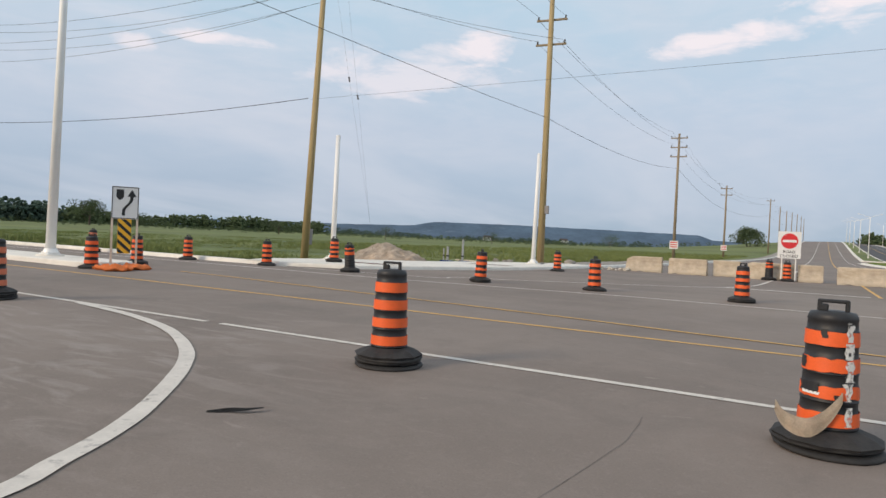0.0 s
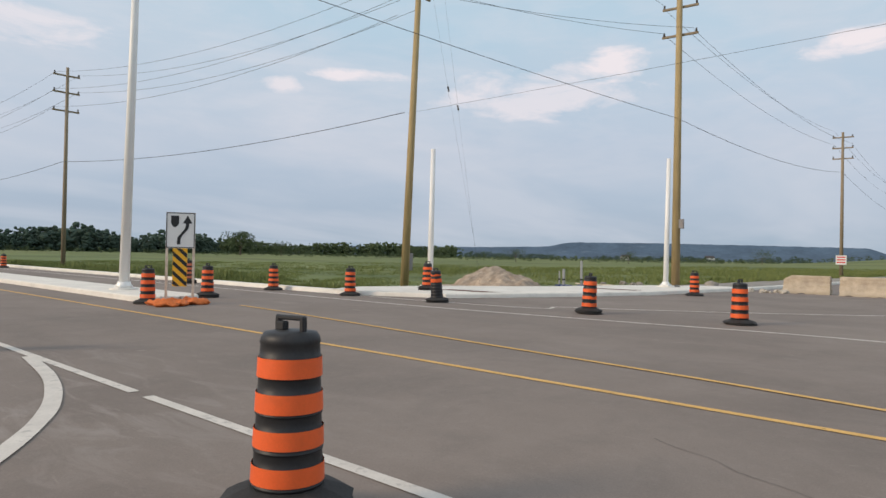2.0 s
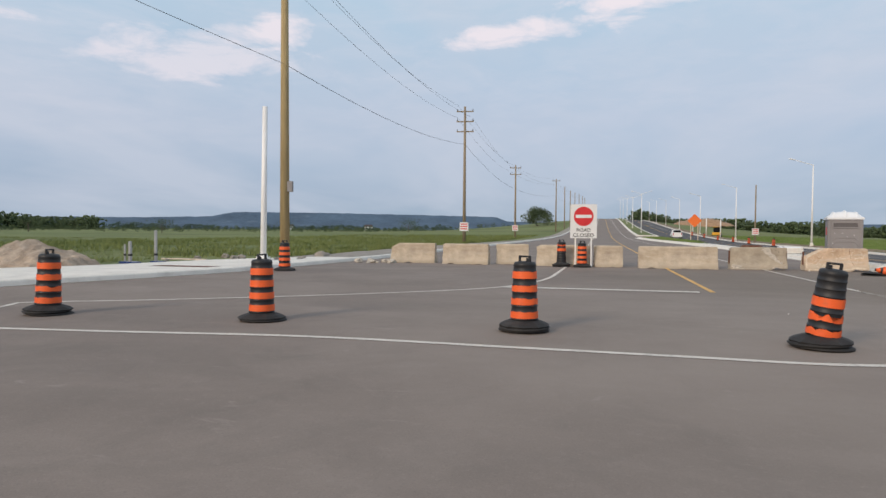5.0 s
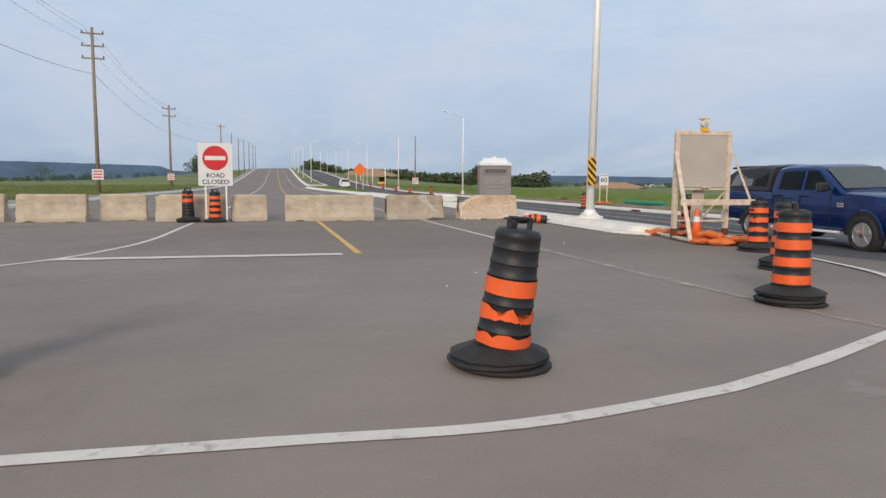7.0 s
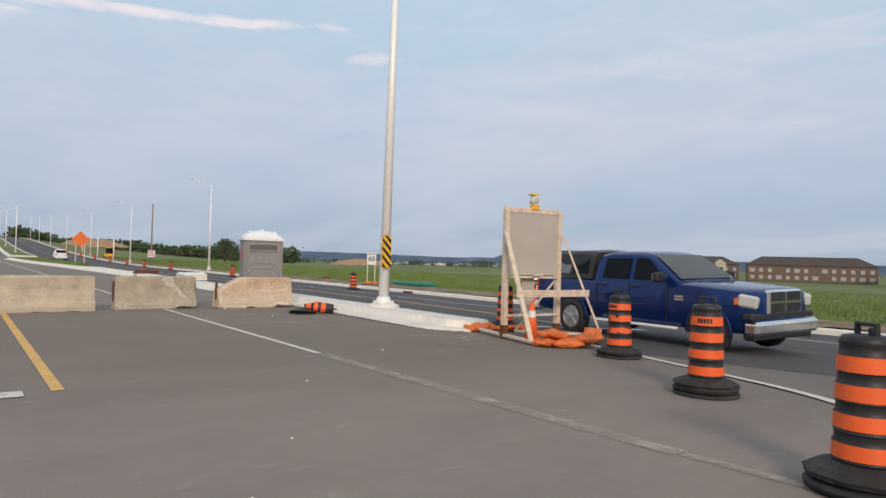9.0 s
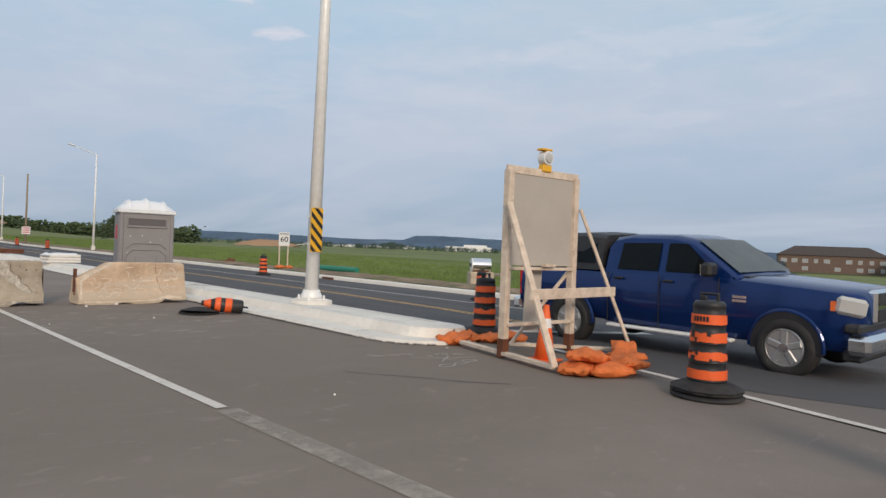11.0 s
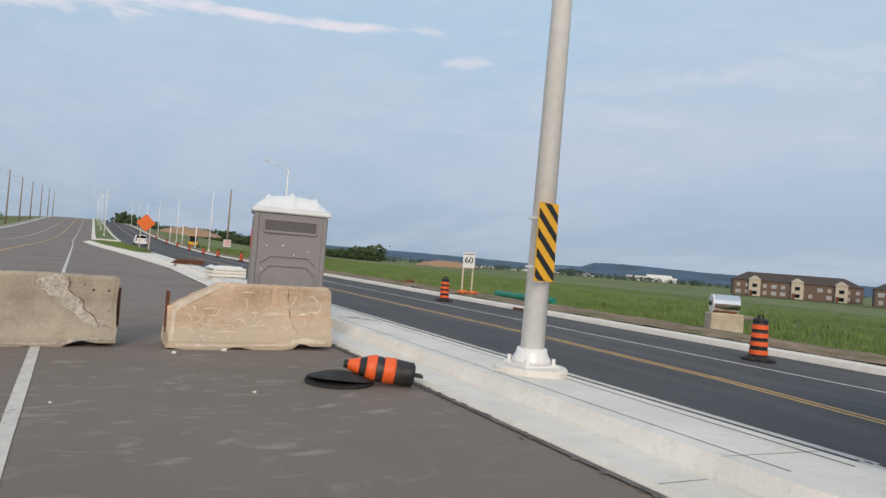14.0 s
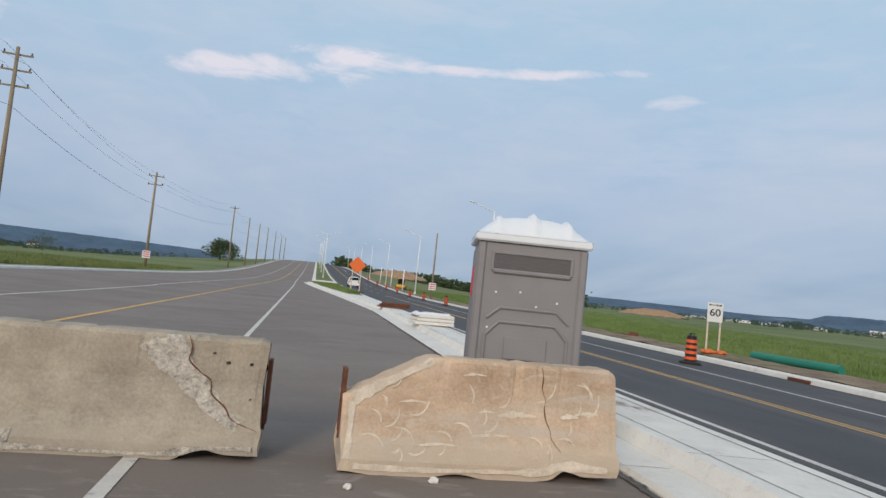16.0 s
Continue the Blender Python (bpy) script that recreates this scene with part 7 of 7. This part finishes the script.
def woodland(name, az0, az1, r, h, n, seed, label, mat="far_wood", depth=40):
    """A distant belt of trees: many ragged crowns of small clumps, joined."""
    rng = random.Random(seed)
    g = (1 + math.sqrt(5)) / 2
    ball = [Vector(v).normalized() for v in ((-1, g, 0), (1, g, 0), (-1, -g, 0), (1, -g, 0), (0, -1, g), (0, 1, g), (0, -1, -g), (0, 1, -g), (g, 0, -1), (g, 0, 1), (-g, 0, -1), (-g, 0, 1))]
    tris = ((0, 11, 5), (0, 5, 1), (0, 1, 7), (0, 7, 10), (0, 10, 11), (1, 5, 9), (5, 11, 4), (11, 10, 2), (10, 7, 6), (7, 1, 8), (3, 9, 4), (3, 4, 2), (3, 2, 6), (3, 6, 8), (3, 8, 9), (4, 9, 5), (2, 4, 11), (6, 2, 10), (8, 6, 7), (9, 8, 1))
    verts, faces = [], []
    for k in range(n):
        az = az0 + (az1 - az0) * rng.random()
        rr = r + depth * rng.random()
        x, y = polar(az, rr)
        hh = h * (0.55 + 0.6 * rng.random()) * (0.8 + 0.5 * noise.noise(Vector((az * 0.25, seed, 0))))
        z = gz(x, y)
        for _ in range(24):
            up = rng.uniform(0.06, 0.94)
            wide = hh * 0.3 * math.sqrt(max(0.1, 1 - (up * 1.6 - 0.7) ** 2))
            cx, cy, cz = x + rng.gauss(0, wide), y + rng.gauss(0, wide), z + hh * up
            q = hh * rng.uniform(0.05, 0.125)
            i = len(verts)
            for v in ball:
                m = q * rng.uniform(0.65, 1.3)
                verts.append((cx + v.x * m, cy + v.y * m, cz + v.z * m * 0.8))
            faces += [(a + i, b + i, c + i) for a, b, c in tris]
    me = bpy.data.meshes.new(name)
    me.from_pydata(verts, [], faces)
    me.materials.append(M[mat])
    return tagged(new(name, me), label, "woodland", kind="stuff")


woodland("woodland_west", -95, -60, 420, 15.5, 620, 1, "dense dark green wood along the far field", "far_wood")
woodland("woodland_west_low", -64, -40, 520, 11, 420, 2, "low dark hedgerow along the far field", "leaf")
woodland("woodland_middle", -45, -6, 560, 5.5, 420, 3, "broken hedgerow below the ridge", "far_wood", 160)
woodland("hedge_patches", -60, -10, 230, 2.0, 130, 8, "scattered low bushes across the field", "leaf", 220)
woodland("hedge_line_near", -75, -8, 300, 2.0, 190, 11, "low dark hedge line across the field", "leaf", 18)
woodland("hedge_line_mid", -78, -14, 400, 2.8, 320, 12, "low dark hedge line across the field", "leaf", 30)
woodland("woodland_road", 2.5, 22, 480, 10, 520, 4, "dark wood behind the open road", "leaf")
woodland("woodland_east", 20, 50, 620, 6, 360, 5, "thin dark hedgerow across the field", "far_wood", 200)
woodland("woodland_far_east", 50, 120, 800, 6, 300, 6, "thin dark hedgerow behind the houses", "far_wood", 100)


def ridge(name, r, profile, base, seed, label):
    """A long far escarpment, its height given in degrees against azimuth."""
    bm = bmesh.new()
    rows = []
    n = 260
    a0, a1 = profile[0][0], profile[-1][0]
    for i in range(n + 1):
        az = a0 + (a1 - a0) * i / n
        el = along(profile, az) + 0.035 * noise.noise(Vector((az * 1.3, seed, 0))) + 0.02 * noise.noise(Vector((az * 6, seed, 3)))
        top = 1.4 + r * math.tan(radians(max(0.02, el)))
        row = []
        for f, back in ((0.0, -0.12), (0.35, -0.07), (0.7, -0.025), (0.93, -0.008), (1.0, 0.0), (0.8, 0.3)):
            x, y = polar(az + 0.2 * noise.noise(Vector((az, f * 3, seed))), r * (1 + back))
            row.append(bm.verts.new((x, y, base + (top - base) * f)))
        rows.append(row)
    for p, q in zip(rows, rows[1:]):
        for k in range(5):
            bm.faces.new((p[k], p[k + 1], q[k + 1], q[k]))
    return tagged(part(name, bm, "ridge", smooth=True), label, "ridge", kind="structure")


ridge("backdrop_ridge_west", 2300, [(-60, 0.35), (-46, 0.75), (-38, 0.8), (-32.5, 0.95), (-30.5, 1.33), (-24, 1.35), (-16, 1.25), (-10.5, 1.15), (-8.8, 1.1), (-7.6, 0.68), (-3, 0.35)], -8, 1, "long blue-green wooded escarpment, haze put into its colour")
ridge("backdrop_ridge_far", 2900, [(-100, 0.55), (-46, 0.55), (-30, 0.9), (-8, 0.75), (4, 0.4), (14, 0.6), (26, 0.6), (36, 0.45), (48, 0.7), (70, 0.6), (130, 0.5)], -8, 2, "pale blue far hills, haze put into their colour")
ridge("backdrop_mesa_east", 2400, [(33, 0.3), (39.5, 0.5), (40.6, 0.92), (43, 0.98), (50, 0.78), (58, 0.7), (75, 0.6), (90, 0.4)], -8, 3, "flat-topped wooded escarpment, haze put into its colour")
rng = random.Random(3)
for az, el, w, h in ((34, 0.1, 40, 2.0), (36.3, 0.1, 30, 2.2), (38.6, 0.05, 44, 2.6), (44.5, 0.05, 60, 6), (31, 0.1, 30, 2.0)):
    x, y = polar(az, 900)
    bm = bmesh.new()
    box(bm, w, 18, h, 0, 0, h / 2)
    box(bm, w * 0.5, 14, h * 0.5, w * 0.15, 0, h * 1.2)
    ob = part("warehouse", bm, "sign_white")
    ob.matrix_basis = pose(x, y, gz(x, y), 0, 0, -az)
    tagged(ob, "long low pale warehouse far across the field", "warehouse", "warehouses")
for az, r, w, h in ((27.5, 520, 46, 4.6), (7.5, 330, 26, 3.5)):
    x, y = polar(az, r)
    bm = bmesh.new()
    rows = []
    for i in range(25):
        rows.append([bm.verts.new(((i / 24 - 0.5) * w, (k / 8 - 0.5) * 20, max(-0.3, h * max(0, 1 - (2 * i / 24 - 1) ** 2) ** 0.7 * max(0, 1 - (k / 4 - 1) ** 2) + 0.8 * noise.noise(Vector((i * 0.5, k, az)))))) for k in range(9)])
    for p, q in zip(rows, rows[1:]):
        for k in range(8):
            bm.faces.new((p[k], q[k], q[k + 1], p[k + 1]))
    ob = part("earth_mound", bm, "soil", smooth=True)
    ob.matrix_basis = pose(x, y, gz(x, y), 0, 0, -az)
    tagged(ob, "large brown mound of stripped soil in the field", "mound")
for az, r in ((-26, 900), (-19.5, 840)):
    x, y = polar(az, r)
    s = thing("farm_house", pose(x, y, gz(x, y), 0, 0, -az + 20), "small white farmhouse far below the ridge", "house", "farm houses")
    plank("wall", 9, 4.5, 8, 0, 0, 2.2, "sign_white", s)
    bm = bmesh.new()
    loft(bm, [[(xx, -4.4, 4.4), (xx, 0, 7), (xx, 4.4, 4.4)] for xx in (-4.8, 4.8)])
    part("roof", bm, "shingle", s)


# ---- row houses ----
def row_house(az, r, length, label, porches=0, turn=0.0):
    """A two-storey brick terrace with a hipped shingle roof, windows and stucco bays."""
    x, y = polar(az, r)
    s = thing("row_house", pose(x, y, gz(x, y) + 0.2, 0, 0, -az + turn), label, "house", "row houses")
    h, d = 6.2, 11.0
    wall = plank("wall", length, h, d, 0, d / 2, h / 2, "brick", s, "brown brick wall")
    bm = bmesh.new()
    e, rise = 0.5, 3.4
    lo = [(-length / 2 - e, -e, h), (length / 2 + e, -e, h), (length / 2 + e, d + e, h), (-length / 2 - e, d + e, h)]
    hi = [(-length / 2 + d / 2, d / 2, h + rise), (length / 2 - d / 2, d / 2, h + rise)]
    v = [bm.verts.new(p) for p in lo + hi]
    for f in ((0, 1, 5, 4), (1, 2, 5), (2, 3, 4, 5), (3, 0, 4), (3, 2, 1, 0)):
        bm.faces.new([v[i] for i in f])
    part("roof", bm, "shingle", s, "hipped dark shingle roof")
    n = int(length / 3.1)
    rng = random.Random(int(az * 10))
    for k in range(n):
        xx = -length / 2 + 1.8 + (length - 3.6) * k / max(1, n - 1)
        for z in (1.5, 4.2):
            if rng.random() < 0.12:
                continue
            w = 1.1 if rng.random() < 0.6 else 1.7
            win = plank("window", w + 0.16, 1.4, 0.12, xx, -0.04, z, "stucco", s, "pale framed window")
            plank("pane", w / 2 - 0.06, 1.24, 0.04, xx - w / 4, -0.1, z, "window_glass", win)
            plank("pane", w / 2 - 0.06, 1.24, 0.04, xx + w / 4, -0.1, z, "window_glass", win)
    for k in range(porches):
        xx = -length / 2 + length * (k + 0.5) / porches
        bay = plank("bay", 4.2, h + 0.3, 1.4, xx, -0.7, (h + 0.3) / 2, "stucco", s, "cream stucco bay")
        bm = bmesh.new()
        loft(bm, [[(xx - 2.5, yy, h + 0.3), (xx, yy, h + 2.0), (xx + 2.5, yy, h + 0.3)] for yy in (-1.7, 2.5)])
        part("gable", bm, "stucco", bay)
        for z in (1.3, 4.2):
            plank("bay_window", 1.8, 1.4, 0.1, xx, -1.44, z, "car_glass", bay, "dark window")
        plank("doorway", 1.1, 2.2, 0.1, xx - 1.4, -1.44, 1.1, "rust", bay)
    return s


row_house(52.3, 320, 46, "brown brick terrace with cream stucco gables", 3, 6)
row_house(60.9, 300, 44, "long brown brick terrace with a dark hipped roof", 0, 4)
row_house(69.0, 282, 34, "brown brick terrace with a dark hipped roof", 0, 2)
row_house(76.5, 272, 34, "brown brick terrace with a dark hipped roof", 0, 0)
row_house(84.5, 268, 34, "brown brick terrace with a dark hipped roof", 0, -2)


# ---- tall grass ----
def tall_grass(name, spots, label, size=0.5, seed=1, mat="grass_blade"):
    """Joined blades round many spots; each spot is (x, y, scale)."""
    rng = random.Random(seed)
    verts, faces = [], []
    for x, y, k in spots:
        z = gz(x, y) - 0.1
        for _ in range(6):
            a, h = rng.random() * 6.28, size * k * rng.uniform(0.5, 1.1)
            bx, by = x + rng.gauss(0, 0.12), y + rng.gauss(0, 0.12)
            w = 0.02 + 0.012 * k
            dx, dy = math.cos(a), math.sin(a)
            i = len(verts)
            bendv = rng.uniform(0.05, 0.35) * h
            verts += [(bx - dy * w, by + dx * w, z), (bx + dy * w, by - dx * w, z), (bx + dx * bendv * 0.4 + dy * w * 0.6, by + dy * bendv * 0.4 - dx * w * 0.6, z + h * 0.6), (bx + dx * bendv, by + dy * bendv, z + h)]
            faces += [(i, i + 1, i + 2), (i, i + 2, i + 3)]
    me = bpy.data.meshes.new(name)
    me.from_pydata(verts, [], faces)
    me.materials.append(M[mat])
    return tagged(new(name, me), label, "grass", kind="stuff")


rng = random.Random(9)
spots = []
for _ in range(30000):
    x, y = -20.5 - 70 * rng.random(), 21.9 + 70 * rng.random() ** 2.2
    n = noise.noise(Vector((x * 0.22, y * 0.22, 0))) + 0.5 * noise.noise(Vector((x * 0.7, y * 0.7, 5)))
    if n > -0.1 and not (math.hypot(x + 20.3, y - 31.9) < 2.6):
        edge = 1.0 - smoothstep(22, 34, y)
        spots.append((x, y, 0.3 + 0.2 * edge + (0.35 + 1.5 * edge) * max(0, n)))
tall_grass("grass_west", spots, "tall green grass along the kerb and field edge", 0.34, 1, "field_blade")
spots = []
for _ in range(46000):
    y = 5 + 175 * rng.random() ** 1.2
    x = KERB_E + 3.3 + 1.2 * noise.noise(Vector((y * 0.12, 0, 0))) + 0.5 * noise.noise(Vector((y * 0.6, 3, 0))) + 60 * rng.random() ** 2.4
    n = noise.noise(Vector((x * 0.2, y * 0.2, 4))) + 0.5 * noise.noise(Vector((x * 0.8, y * 0.8, 2)))
    spots.append((x, y, (0.55 + 0.45 * rng.random() + 0.55 * n) * (1.0 - 0.45 * smoothstep(30, 70, x))))
tall_grass("grass_east", spots, "bright green tall grass behind the soil verge", 0.36, 2)
spots = []
for _ in range(9000):
    y = 42 + 110 * rng.random()
    x = along(WEST, y) - 5.2 - 40 * rng.random() ** 1.8
    if noise.noise(Vector((x * 0.2, y * 0.2, 8))) > -0.2:
        spots.append((x, y, 0.8 + 0.5 * rng.random()))
tall_grass("grass_north", spots, "rough green grass behind the gravel shoulder", 0.3, 3, "field_blade")
spots = [(along(M_IN, y) + 0.7 + (along(M_OUT, y) - along(M_IN, y) - 1.3) * rng.random(), y, 0.9) for y in [88 + 45 * rng.random() for _ in range(2500)]]
tall_grass("grass_median", spots, "rough grass in the median strip", 0.6, 4)
